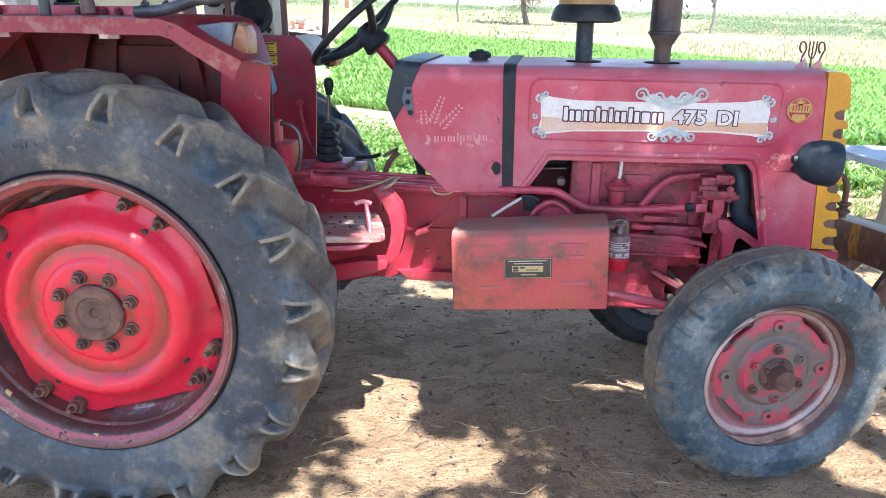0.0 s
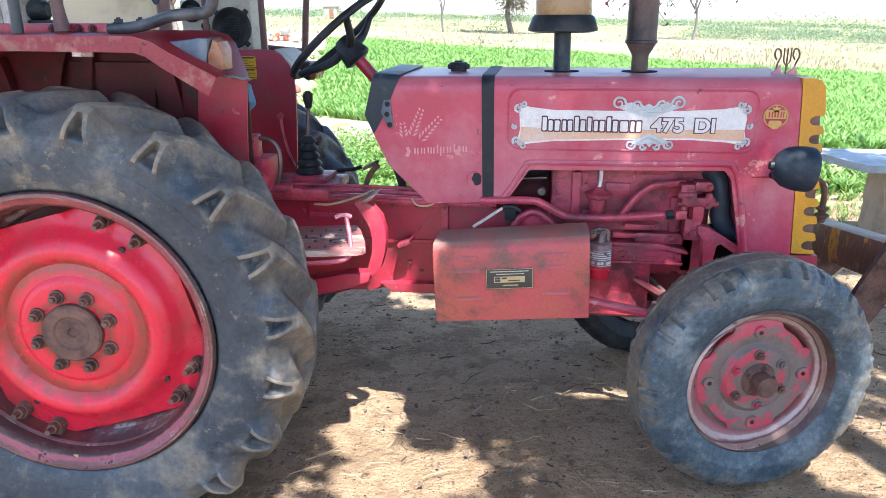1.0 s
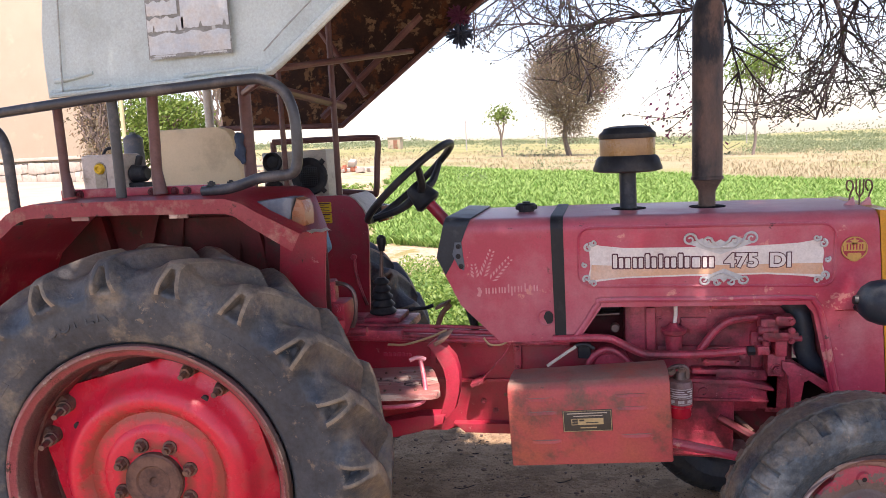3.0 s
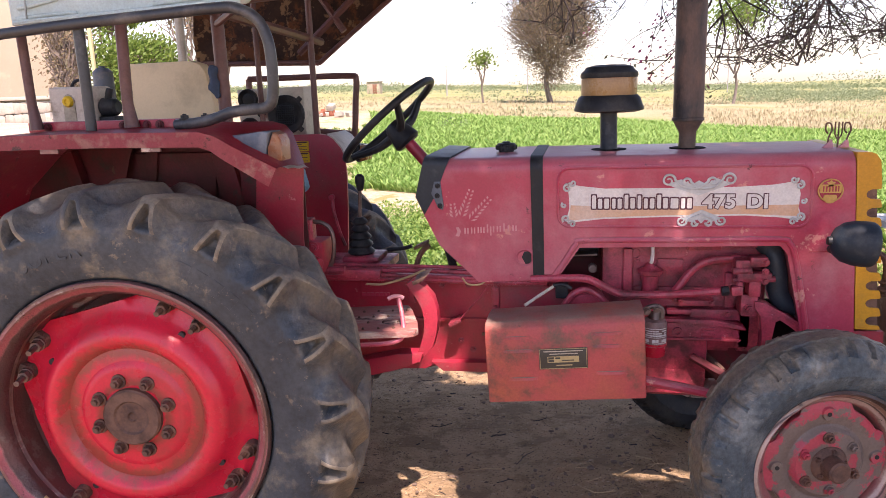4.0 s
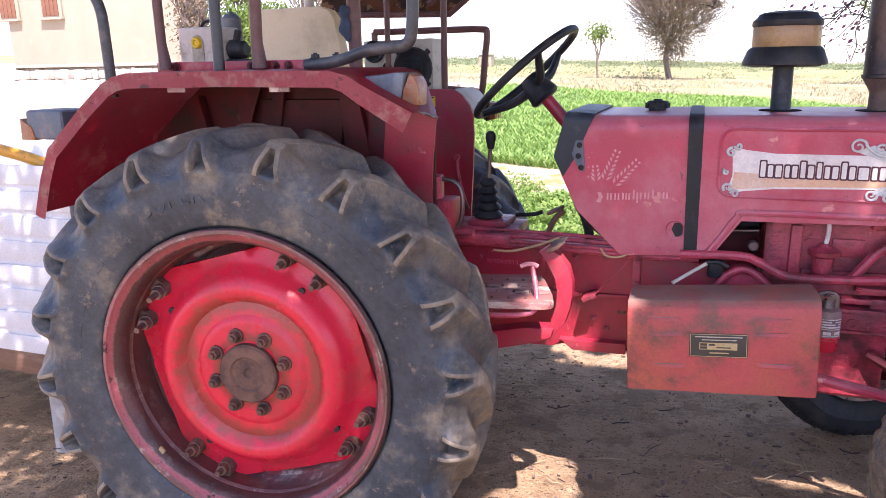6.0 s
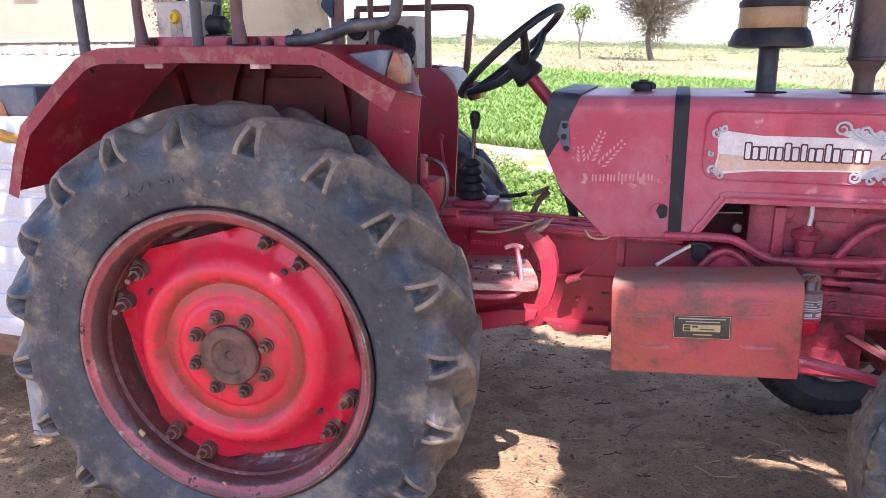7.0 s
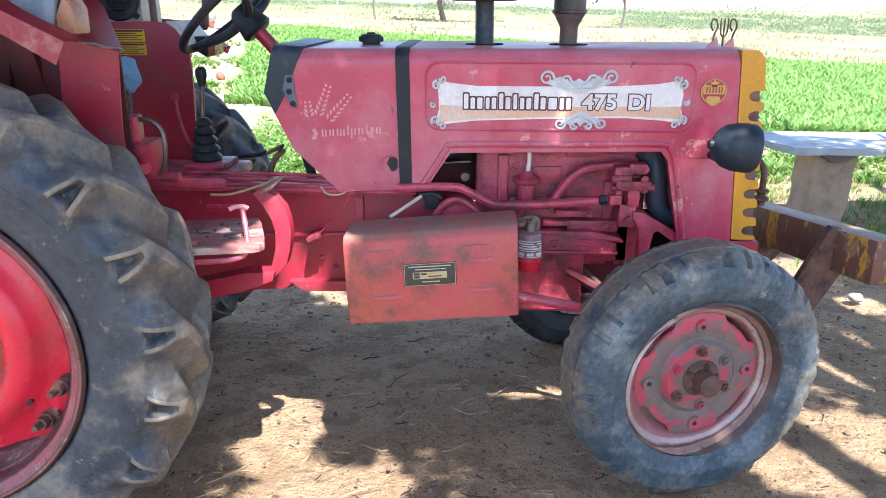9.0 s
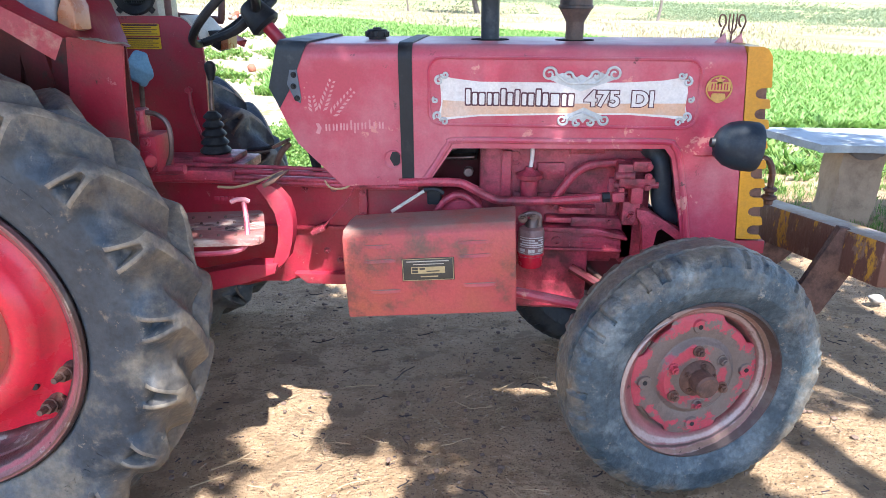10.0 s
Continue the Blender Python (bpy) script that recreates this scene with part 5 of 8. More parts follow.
lathe(bm, [(0.024, 0), (0.030, 0.002), (0.031, 0.005), (0.026, 0.006), (0.022, 0.002), (0.024, 0)], (0.982, -0.232, 0.935), (0, -1, 0), 28)
part("tap_recess", bm, RED_HOOD, tank)
# flat black patch in place of the dark hole by the tap
bm = flat_loop(bmesh.new(), [(0.984, 0.915), (1.002, 0.917), (1.002, 0.956), (0.980, 0.954), (0.972, 0.936)], -0.233, 0.0015)
part("tap_hole", bm, BLACK, tank)
bm = bmesh.new()
lathe(bm, [(0.026, 0.0), (0.026, 0.008), (0.033, 0.009), (0.033, 0.024), (0.028, 0.030), (0.014, 0.031), (0.012, 0.036), (0, 0.036)], (0.905, 0, 1.243), (0, 0, 1), 20)
for k in range(10):
    a = k * math.tau / 10
    box(bm, (0.905 + 0.033 * math.cos(a), 0.033 * math.sin(a), 1.260), (0.006, 0.009, 0.014), (0, 0, math.degrees(a)))
part("filler_cap", bm, BLACK, tank, "black ribbed filler cap")

# nose and grille
notches = [1.128, 1.075, 1.021, 0.968, 0.915, 0.862, 0.809, 0.756]


def nose_x(z):
    return 1.982 + (1.09 - z) * 0.075


g = [(1.907, 1.246), (1.942, 1.246), (1.958, 1.240), (1.970, 1.222), (1.974, 1.19)]
for z in notches:
    xf = nose_x(z)
    g += [(xf, z + 0.018), (xf - 0.003, z + 0.0145), (xf - 0.026, z + 0.0135), (xf - 0.036, z + 0.008), (xf - 0.039, z), (xf - 0.036, z - 0.008), (xf - 0.026, z - 0.0135), (xf - 0.003, z - 0.0145), (xf, z - 0.018)]
g += [(2.009, 0.730), (1.942, 0.730)]
grille = part("grille", prism(bmesh.new(), g, -0.236, 0.236), YELLOW, tractor, "yellow slotted nose grille")
bm = prism(bmesh.new(), [(1.940, 0.724), (2.02, 0.724), (2.022, 0.690), (1.938, 0.665)], -0.234, 0.234)
part("nose_base", bm, RED_BODY, tractor)
bm = bmesh.new()
box(bm, (1.972, 0, 0.93), (0.03, 0.458, 0.44), (0, -5, 0))
part("radiator", bm, RUST_DARK, tractor, "dark radiator core behind the grille")
for x, three in ((1.878, False), (1.905, True), (1.930, False)):
    bm = bmesh.new()
    y = -0.075
    if three:
        for s in (-1, 0, 1):
            tube(bm, [(x, y, 1.243), (x, y, 1.268), (x + 0.009 * s, y, 1.285), (x + 0.010 * s, y, 1.322)], 0.0022, 6, 3)
    else:
        tube(bm, [(x, y, 1.243), (x, y, 1.270), (x + 0.004, y, 1.285), (x + 0.009, y, 1.300), (x + 0.004, y, 1.317), (x - 0.007, y, 1.318), (x - 0.009, y, 1.300), (x - 0.002, y, 1.288)], 0.0026, 6, 4)
    ornament = part("hood_ornament", bm, RUST_DARK, hood, "small wrought iron ornament on the hood")
for x in (1.882, 1.926):
    part("ornament_foot", prism(bmesh.new(), [(x - 0.022, 1.2455), (x + 0.012, 1.2455), (x + 0.006, 1.272), (x - 0.004, 1.262)], -0.08, -0.07, 0.002), DECAL_PINK, hood, "small pale triangular foot")

# headlamps on brackets
for s in (-1, 1):
    bm = bmesh.new()
    lathe(bm, [(0, -0.062), (0.020, -0.060), (0.038, -0.050), (0.052, -0.032), (0.059, -0.008), (0.0605, 0.016), (0.060, 0.034), (0.056, 0.042), (0.052, 0.040), (0.03, 0.046), (0, 0.048)], (1.862, s * 0.415, 1.025), (1, 0, -0.10), 32)
    lamp = part("headlamp", bm, LAMP_NAVY, tractor, "round dark grey headlamp")
    bm = bmesh.new()
    lathe(bm, [(0, -0.072), (0.011, -0.070), (0.013, -0.060), (0.013, -0.052), (0, -0.05)], (1.862, s * 0.415, 1.025), (1, 0, -0.10), 14)
    tube(bm, [(1.862, s * 0.37, 0.985), (1.86, s * 0.33, 0.975), (1.86, s * 0.235, 0.97)], 0.012, 8, 4)
    part("lamp_bracket", bm, BLACK, lamp)
    bm = bmesh.new()
    lathe(bm, [(0.052, 0.038), (0.044, 0.044), (0.03, 0.048), (0, 0.051)], (1.862, s * 0.415, 1.025), (1, 0, -0.10), 28)
    part("lens", bm, SKIN_GLASS, lamp, "glass headlamp lens")

# air cleaner and exhaust
bm = bmesh.new()
cyl(bm, (1.240, 0, 1.23), (1.238, 0, 1.385), 0.027, seg=24)
intake = part("air_intake", bm, DARK_GREY, tractor, "dark grey air intake pipe with bowl")
bm = bmesh.new()
lathe(bm, [(0.02, 1.372), (0.085, 1.366), (0.110, 1.372), (0.110, 1.380), (0.098, 1.412), (0.090, 1.420), (0.02, 1.420)], (1.238, 0, 0), (0, 0, 1), 40)
part("intake_skirt", bm, BLACK, intake, "black flared intake skirt")
bm = bmesh.new()
lathe(bm, [(0, 1.418), (0.086, 1.418), (0.088, 1.424), (0.088, 1.470), (0.085, 1.478), (0, 1.478)], (1.238, 0, 0), (0, 0, 1), 40)
part("filter_bowl", bm, FILTER_TAN, intake, "tan filter bowl")
bm = bmesh.new()
lathe(bm, [(0, 1.474), (0.089, 1.474), (0.091, 1.480), (0.090, 1.490), (0.078, 1.500), (0.074, 1.508), (0.05, 1.514), (0, 1.516)], (1.238, 0, 0), (0, 0, 1), 40)
part("intake_cap", bm, BLACK, intake, "black domed cap")
bm = bmesh.new()
lathe(bm, [(0, 1.331), (0.046, 1.332), (0.050, 1.334), (0.050, 1.342), (0.0465, 1.344), (0.0465, 1.86), (0.03, 1.90), (0.024, 1.905), (0.024, 2.05), (0.0, 2.05)], (1.484, 0, 0), (0, 0, 1), 28)
exhaust = part("exhaust_muffler", bm, MUFFLER, tractor, "tall rust-streaked exhaust muffler")
bm = bmesh.new()
lathe(bm, [(0, 1.23), (0.026, 1.23), (0.026, 1.295), (0.028, 1.300), (0.046, 1.332), (0, 1.332)], (1.484, 0, 0), (0, 0, 1), 28)
part("exhaust_neck", bm, RUSTY_PIPE, exhaust, "rust-brown exhaust neck")

# engine block and what sits on it
bm = bmesh.new()
box(bm, (1.47, 0, 0.80), (0.50, 0.24, 0.36), (0, 0, 0), 0.012)
engine = part("engine_block", bm, RED_CAST, tractor, "red painted engine block with oily grime")
for name, c, s, bv in (("crankcase", (1.35, 0, 0.62), (0.40, 0.30, 0.16), 0.015),                        ("block_rib", (1.456, -0.150, 0.750), (0.076, 0.05, 0.016), 0.005), ("block_rib", (1.508, -0.150, 0.780), (0.108, 0.05, 0.018), 0.005), ("upper_housing", (1.565, -0.140, 0.741), (0.150, 0.05, 0.036), 0.010), ("block_face", (1.50, -0.110, 0.72), (0.36, 0.04, 0.20), 0.006), ("lower_case", (1.505, -0.095, 0.636), (0.23, 0.05, 0.060), 0.008), ("front_plate", (1.672, -0.115, 0.70), (0.064, 0.03, 0.18), 0.006), ("block_boss", (1.30, -0.125, 0.86), (0.03, 0.03, 0.17), 0.006),
                       ("block_boss", (1.61, -0.125, 0.80), (0.03, 0.03, 0.14), 0.006), ("head_flange", (1.47, -0.118, 0.958), (0.46, 0.03, 0.018), 0.004), ("block_cover", (1.53, -0.125, 0.955), (0.10, 0.03, 0.03), 0.006), ("casting_pad", (1.43, -0.122, 0.885), (0.08, 0.012, 0.05), 0.004)):
    part(name, box(bmesh.new(), c, s, (0, 0, 0), bv), RED_CAST, engine)
bm = bmesh.new()
prism(bm, [(1.410, 0.732), (1.560, 0.732), (1.640, 0.714), (1.655, 0.704), (1.650, 0.698), (1.560, 0.718), (1.410, 0.720)], -0.190, -0.13, 0.003)
part("side_ledge", bm, RED_CAST, engine)
bm = bmesh.new()
prism(bm, [(1.410, 0.718), (1.560, 0.714), (1.635, 0.696), (1.640, 0.664), (1.410, 0.664)], -0.176, -0.13, 0.004)
box(bm, (1.525, -0.160, 0.666), (0.23, 0.055, 0.008), (0, 0, 0), 0.002)
part("side_cover", bm, RED_CAST, engine)
part("engine_underside", box(bmesh.new(), (1.56, -0.04, 0.55), (0.16, 0.03, 0.13), (0, 0, 0), 0.004), RED_SHADED_GRIMY, engine, "lower casting in shade-darkened grimy red")
bm = bmesh.new()
cyl(bm, (1.548, -0.10, 0.592), (1.600, -0.16, 0.556), 0.009, seg=10)
part("stay_rod", bm, RUST_DARK, engine, "brown rusty stay rod")
bm = bmesh.new()
box(bm, (1.40, -0.02, 0.515), (0.30, 0.26, 0.12), (0, 0, 0), 0.03, 3)
prism(bm, [(1.345, 0.602), (1.521, 0.602), (1.479, 0.500), (1.36, 0.470)], -0.125, -0.05, 0.012)
part("oil_sump", bm, RED_CAST, engine)
bm = bmesh.new()
lathe(bm, [(0.013, 0.0), (0.016, 0.0), (0.016, 0.005), (0.013, 0.005), (0.013, 0.0)], (1.325, -0.121, 0.925), (0, -1, 0), 22)
part("core_plug", bm, RED_CAST, engine)
for x, z in ((1.462, 0.780), (1.552, 0.781), (1.60, 0.748), (1.32, 0.80), (1.33, 0.90), (1.60, 0.90)):
    part("engine_bolt", hexbolt(bmesh.new(), (x, -0.172 if z < 0.79 else -0.121, z), (0, -1, 0), 0.008, 0.010), RED_CAST, engine)
bm = bmesh.new()
lathe(bm, [(0.007, 0.0), (0.015, 0.0), (0.015, 0.010), (0.007, 0.010), (0.007, 0.0)], (1.453, -0.174, 0.687), (0, -1, 0), 18)
part("drain_boss", bm, RED_CAST, engine)
bm = bmesh.new()
for z in (0.679, 0.690, 0.701):
    box(bm, (1.545, -0.176, z), (0.04, 0.008, 0.007), (0, 0, 0), 0.002)
part("number_pad", bm, RED_CAST, engine)
bm = bmesh.new()
lathe(bm, [(0.0, 0.80), (0.022, 0.80), (0.027, 0.868), (0.038, 0.874), (0.040, 0.886), (0.018, 0.896), (0.012, 0.906), (0, 0.906)], (1.366, -0.17, 0), (0, 0, 1), 22)
part("breather", bm, RED_CAST, engine)
bm = bmesh.new()
tube(bm, [(1.368, -0.17, 0.900), (1.372, -0.17, 0.935), (1.370, -0.165, 0.968), (1.36, -0.14, 0.995)], 0.006, 8, 4)
part("breather_tube", bm, DECAL, engine, "pale plastic tube")
bm = bmesh.new()
tube(bm, [(1.00, -0.24, 0.868), (1.09, -0.24, 0.872), (1.165, -0.24, 0.872), (1.20, -0.24, 0.860), (1.265, -0.24, 0.828), (1.32, -0.24, 0.823), (1.45, -0.24, 0.828), (1.56, -0.235, 0.838)], 0.0125, 10, 5)
part("bent_pipe", bm, RED_CAST, engine, "bent red steel pipe")
bm = bmesh.new()
cyl(bm, (1.568, -0.235, 0.838), (1.588, -0.235, 0.840), 0.0145, seg=6)
part("pipe_union", bm, BLACK, engine, "oily dark pipe union")
bm = bmesh.new()
box(bm, (1.610, -0.235, 0.842), (0.034, 0.032, 0.028), (0, -4, 0), 0.006)
cyl(bm, (1.618, -0.235, 0.842), (1.618, -0.235, 0.868), 0.009, seg=10)
part("banjo_fitting", bm, RED_CAST, engine)
bm = bmesh.new()
tube(bm, [(1.425, -0.17, 0.795), (1.45, -0.17, 0.828), (1.488, -0.165, 0.880), (1.520, -0.165, 0.906), (1.56, -0.165, 0.918), (1.63, -0.165, 0.924)], 0.0125, 10, 5)
part("coolant_pipe", bm, RED_CAST, engine)
bm = bmesh.new()
box(bm, (1.632, -0.19, 0.905), (0.05, 0.06, 0.05), (0, 0, 0), 0.006)
box(bm, (1.66, -0.20, 0.880), (0.10, 0.05, 0.022), (0, 0, 4), 0.005)
box(bm, (1.672, -0.20, 0.925), (0.05, 0.05, 0.03), (0, 0, 0), 0.006)
box(bm, (1.665, -0.19, 0.845), (0.035, 0.06, 0.06), (0, 0, 0), 0.008)
cyl(bm, (1.60, -0.215, 0.895), (1.655, -0.215, 0.897), 0.013, seg=12, bevel=0.002)
cyl(bm, (1.60, -0.215, 0.868), (1.72, -0.215, 0.872), 0.009, seg=10)
for z in (0.868, 0.897, 0.925):
    hexbolt(bm, (1.69, -0.225, z), (0, -1, 0), 0.008, 0.01)
part("injection_pump", bm, RED_CAST, engine, "red injection pump with unions")
bm = bmesh.new()
box(bm, (1.655, -0.17, 0.785), (0.05, 0.07, 0.07), (0, 0, 0), 0.008)
prism(bm, [(1.668, 0.802), (1.706, 0.796), (1.750, 0.764), (1.793, 0.744), (1.809, 0.730), (1.808, 0.712), (1.790, 0.708), (1.775, 0.727), (1.742, 0.750), (1.726, 0.740), (1.723, 0.690), (1.716, 0.62), (1.690, 0.62), (1.697, 0.700), (1.690, 0.755), (1.670, 0.774)], -0.215, -0.175, 0.004)
hexbolt(bm, (1.655, -0.205, 0.775), (0, -1, 0), 0.012, 0.014)
part("front_bracket", bm, RED_CAST, engine, "red cast mounting bracket")
bm = bmesh.new()
tube(bm, [(1.70, -0.10, 0.965), (1.725, -0.15, 0.940), (1.738, -0.16, 0.88), (1.743, -0.16, 0.825), (1.758, -0.16, 0.790), (1.79, -0.155, 0.776), (1.86, -0.13, 0.772)], 0.030, 14, 5)
part("radiator_hose", bm, DARK_GREY, engine, "thick black radiator hose")
bm = bmesh.new()
box(bm, (1.80, 0, 0.86), (0.02, 0.36, 0.26), (0, 0, 0), 0.004)
part("fan_shroud", bm, BLACK, engine)
# added dark red plate that fills the shaded region beside the sump
part("engine_mount", prism(bmesh.new(), [(1.54, 0.70), (1.72, 0.70), (1.72, 0.50), (1.60, 0.48), (1.54, 0.56)], -0.09, -0.06, 0.004), RED_SHADED_GRIMY, engine, "backing plate in shade-darkened grimy red")
# added black plate in place of the shaded gap behind the bracket
part("chassis_web", box(bmesh.new(), (1.760, -0.11, 0.680), (0.16, 0.02, 0.20), (0, 0, 0), 0.004), HOLE_BLACK, engine, "matt black backing plate for the dark gap behind the bracket")
# added dark red plate that closes the gap below the tank
part("clutch_shroud", box(bmesh.new(), (1.14, 0.06, 0.84), (0.20, 0.02, 0.16), (0, 0, 0), 0.004), RED_SHADED_GRIMY, engine, "dark red backing plate that fills the gap below the tank")
# oil filter
bm = bmesh.new()
lathe(bm, [(0, 0.668), (0.036, 0.668), (0.037, 0.674), (0.037, 0.738), (0.034, 0.747), (0.018, 0.751), (0, 0.751)], (1.376, -0.245, 0), (0, 0, 1), 26)
filt = part("oil_filter", bm, FILTER_GREY, engine, "grimy grey oil filter canister with a worn white label")
bm = bmesh.new()
lathe(bm, [(0.0372, 0.670), (0.0380, 0.670), (0.0380, 0.677), (0.0372, 0.677)], (1.376, -0.245, 0), (0, 0, 1), 26)
part("label_band", bm, RED_WHEEL, filt, "red printed label")
for zc, h, skip in ((0.728, 0.0022, ()), (0.721, 0.0034, (5,)), (0.714, 0.0034, (0, 6)), (0.707, 0.0040, ()), (0.701, 0.0016, ()), (0.690, 0.0085, (2, 5)), (0.682, 0.0022, (2,))):
    for k in range(8):
        if k in skip:
            continue
        a = radians(-138 + 14 * k)
        box_bm = box(bmesh.new(), (1.376 + 0.0385 * math.cos(a), -0.245 + 0.0385 * math.sin(a), zc), (0.0016, 0.0088, h), (0, 0, math.degrees(a)))
        part("label_bar", box_bm, DECAL, filt)
bm = bmesh.new()
lathe(bm, [(0, 0.634), (0.031, 0.634), (0.034, 0.640), (0.035, 0.670), (0, 0.670)], (1.376, -0.245, 0), (0, 0, 1), 26)
part("filter_base", bm, RED_WHEEL, filt, "red filter base")
bm = bmesh.new()
cyl(bm, (1.376, -0.245, 0.746), (1.376, -0.24, 0.770), 0.018, seg=12)
tube(bm, [(1.345, -0.25, 0.768), (1.352, -0.25, 0.784), (1.376, -0.245, 0.790), (1.396, -0.24, 0.780), (1.398, -0.24, 0.752)], 0.008, 8, 4)
hexbolt(bm, (1.35, -0.262, 0.780), (0, -1, 0), 0.010, 0.014)
hexbolt(bm, (1.38, -0.262, 0.786), (0, -1, 0), 0.009, 0.012)
part("filter_head", bm, STEEL, filt, "greasy steel filter head")

# clutch and gear housing, with pipes along it
bm = bmesh.new()
prism(bm, [(0.20, 0.842), (0.98, 0.838), (1.20, 0.80), (1.20, 0.56), (0.90, 0.545), (0.86, 0.528), (0.68, 0.530), (0.63, 0.545), (0.50, 0.50), (0.25, 0.48), (-0.25, 0.50), (-0.30, 0.78), (-0.1, 0.86)], -0.16, 0.03, 0.02, 3)
gearbox = part("gear_housing", bm, RED_BODY, tractor, "red gearbox and clutch housing")
bm = bmesh.new()
prism(bm, [(0.42, 0.835), (0.60, 0.838), (0.60, 0.775), (0.42, 0.770)], -0.175, -0.15, 0.004)
part("side_cover", bm, RED_BODY, gearbox)
x = 0.425
for wd in (0.018, 0.014, 0.013, 0.006, 0.013, 0.014, 0.010, 0.012):
    bm = bmesh.new()
    box(bm, (x + wd / 2, -0.1765, 0.790), (wd - 0.003, 0.004, 0.012), (0, 0, 0), 0.001)
    part("cast_bar", bm, RED_HOOD, gearbox)
    x += wd
part("housing_flange", prism(bmesh.new(), [(0.868, 0.848), (0.892, 0.848), (0.892, 0.535), (0.868, 0.535)], -0.178, -0.15, 0.004), RED_BODY, gearbox)
part("housing_rib", prism(bmesh.new(), [(0.20, 0.690), (0.86, 0.700), (0.86, 0.712), (0.20, 0.702)], -0.172, -0.15, 0.003), RED_BODY, gearbox)
part("cover_flange", prism(bmesh.new(), [(0.592, 0.842), (0.612, 0.842), (0.612, 0.765), (0.592, 0.765)], -0.192, -0.15, 0.003), RED_BODY, gearbox)
part("lower_web", prism(bmesh.new(), [(0.66, 0.560), (0.86, 0.565), (0.86, 0.530), (0.70, 0.528)], -0.19, -0.15, 0.006), RED_BODY, gearbox)
for x, z in ((0.88, 0.82), (0.88, 0.75), (0.88, 0.66), (0.88, 0.58), (0.76, 0.63), (0.80, 0.60), (0.70, 0.82), (0.79, 0.825), (0.64, 0.72)):
    part("housing_bolt", hexbolt(bmesh.new(), (x, -0.178 if x > 0.87 else -0.160, z), (0, -1, 0), 0.008, 0.010), RED_CAST, gearbox)
for k in range(3):
    part("cast_mark", box(bmesh.new(), (0.835 + 0.014 * k, -0.162, 0.655), (0.010, 0.005, 0.010), (0, 0, 0), 0.001), RUST_DARK, gearbox)
for y, z, r in ((-0.20, 0.880, 0.008), (-0.215, 0.866, 0.007), (-0.21, 0.853, 0.009), (-0.19, 0.893, 0.006)):
    bm = bmesh.new()
    tube(bm, [(0.12, y, z), (0.45, y, z + 0.001), (0.70, y, z - 0.002), (0.88, y, z - 0.006), (1.05, y, z - 0.004)], r, 8, 4)
    part("hydraulic_pipe", bm, RED_CAST, gearbox)
bm = bmesh.new()
tube(bm, [(0.46, -0.222, 0.838), (0.52, -0.235, 0.842), (0.60, -0.235, 0.866), (0.66, -0.225, 0.89)], 0.004, 6, 4)
part("control_wire", bm, STRAW, gearbox, "pale cable")
bm = bmesh.new()
tube(bm, [(0.78, -0.225, 0.865), (0.80, -0.23, 0.845), (0.84, -0.23, 0.846), (0.87, -0.228, 0.868)], 0.003, 6, 4)
part("control_wire", bm, STRAW, gearbox, "pale cable")
bm = bmesh.new()
tube(bm, [(0.875, -0.215, 0.875), (0.85, -0.22, 0.82), (0.80, -0.22, 0.76), (0.765, -0.22, 0.72)], 0.0025, 6, 4)
box(bm, (0.752, -0.20, 0.712), (0.045, 0.06, 0.014), (0, -25, 0), 0.003)
part("return_spring", bm, RED_CAST, gearbox)
bm = bmesh.new()
tube(bm, [(0.985, -0.30, 0.80), (1.03, -0.27, 0.825), (1.07, -0.25, 0.848)], 0.005, 8, 3)
part("fuel_hose", bm, CREAM_GREY, gearbox, "white plastic hose")
bm = bmesh.new()
tube(bm, [(1.07, -0.245, 0.85), (1.10, -0.245, 0.853), (1.125, -0.24, 0.84)], 0.006, 8, 3)
box(bm, (1.095, -0.2, 0.825), (0.04, 0.05, 0.05), (0, 0, 0), 0.008)
part("hose_end", bm, BLACK, gearbox)
bm = bmesh.new()
tube(bm, [(1.10, -0.22, 0.775), (1.125, -0.22, 0.812), (1.165, -0.22, 0.832), (1.205, -0.22, 0.815), (1.245, -0.22, 0.775)], 0.010, 10, 4)
lathe(bm, [(0, 0), (0.062, 0), (0.062, 0.07), (0.05, 0.08), (0, 0.08)], (1.172, -0.13, 0.762), (0, -1, 0), 28)
part("starter_housing", bm, RED_CAST, gearbox, "round red starter housing")
bm = bmesh.new()
# added black block and plate that darken the open gap under the hood
box(bm, (1.15, 0.0, 0.94), (0.12, 0.10, 0.09), (0, 0, 0), 0.01)
part("dash_block", bm, BLACK, engine)
part("bulkhead", box(bmesh.new(), (1.165, 0.12, 0.90), (0.26, 0.012, 0.20), (0, 0, 0), 0.003), BLACK, engine, "black backing plate for the dark engine gap")
bm = bmesh.new()
box(bm, (1.155, -0.10, 0.918), (0.10, 0.05, 0.006), (0, -3, 0), 0.002)
cyl(bm, (1.19, -0.14, 0.885), (1.19, -0.17, 0.885), 0.014, seg=14, bevel=0.003)
tube(bm, [(1.10, -0.08, 0.90), (1.13, -0.10, 0.935), (1.18, -0.09, 0.95)], 0.006, 8, 4)
part("throttle_link", bm, STEEL, engine, "grimy throttle linkage")

# tool box
TILT_BOX = radians(4.5)


def boxed(u, v, y):
    """A point on the tool box: along it, up it."""
    return (0.893 + u * math.cos(TILT_BOX) - v * math.sin(TILT_BOX) * 0.55, y, 0.555 + u * math.sin(TILT_BOX) + v)


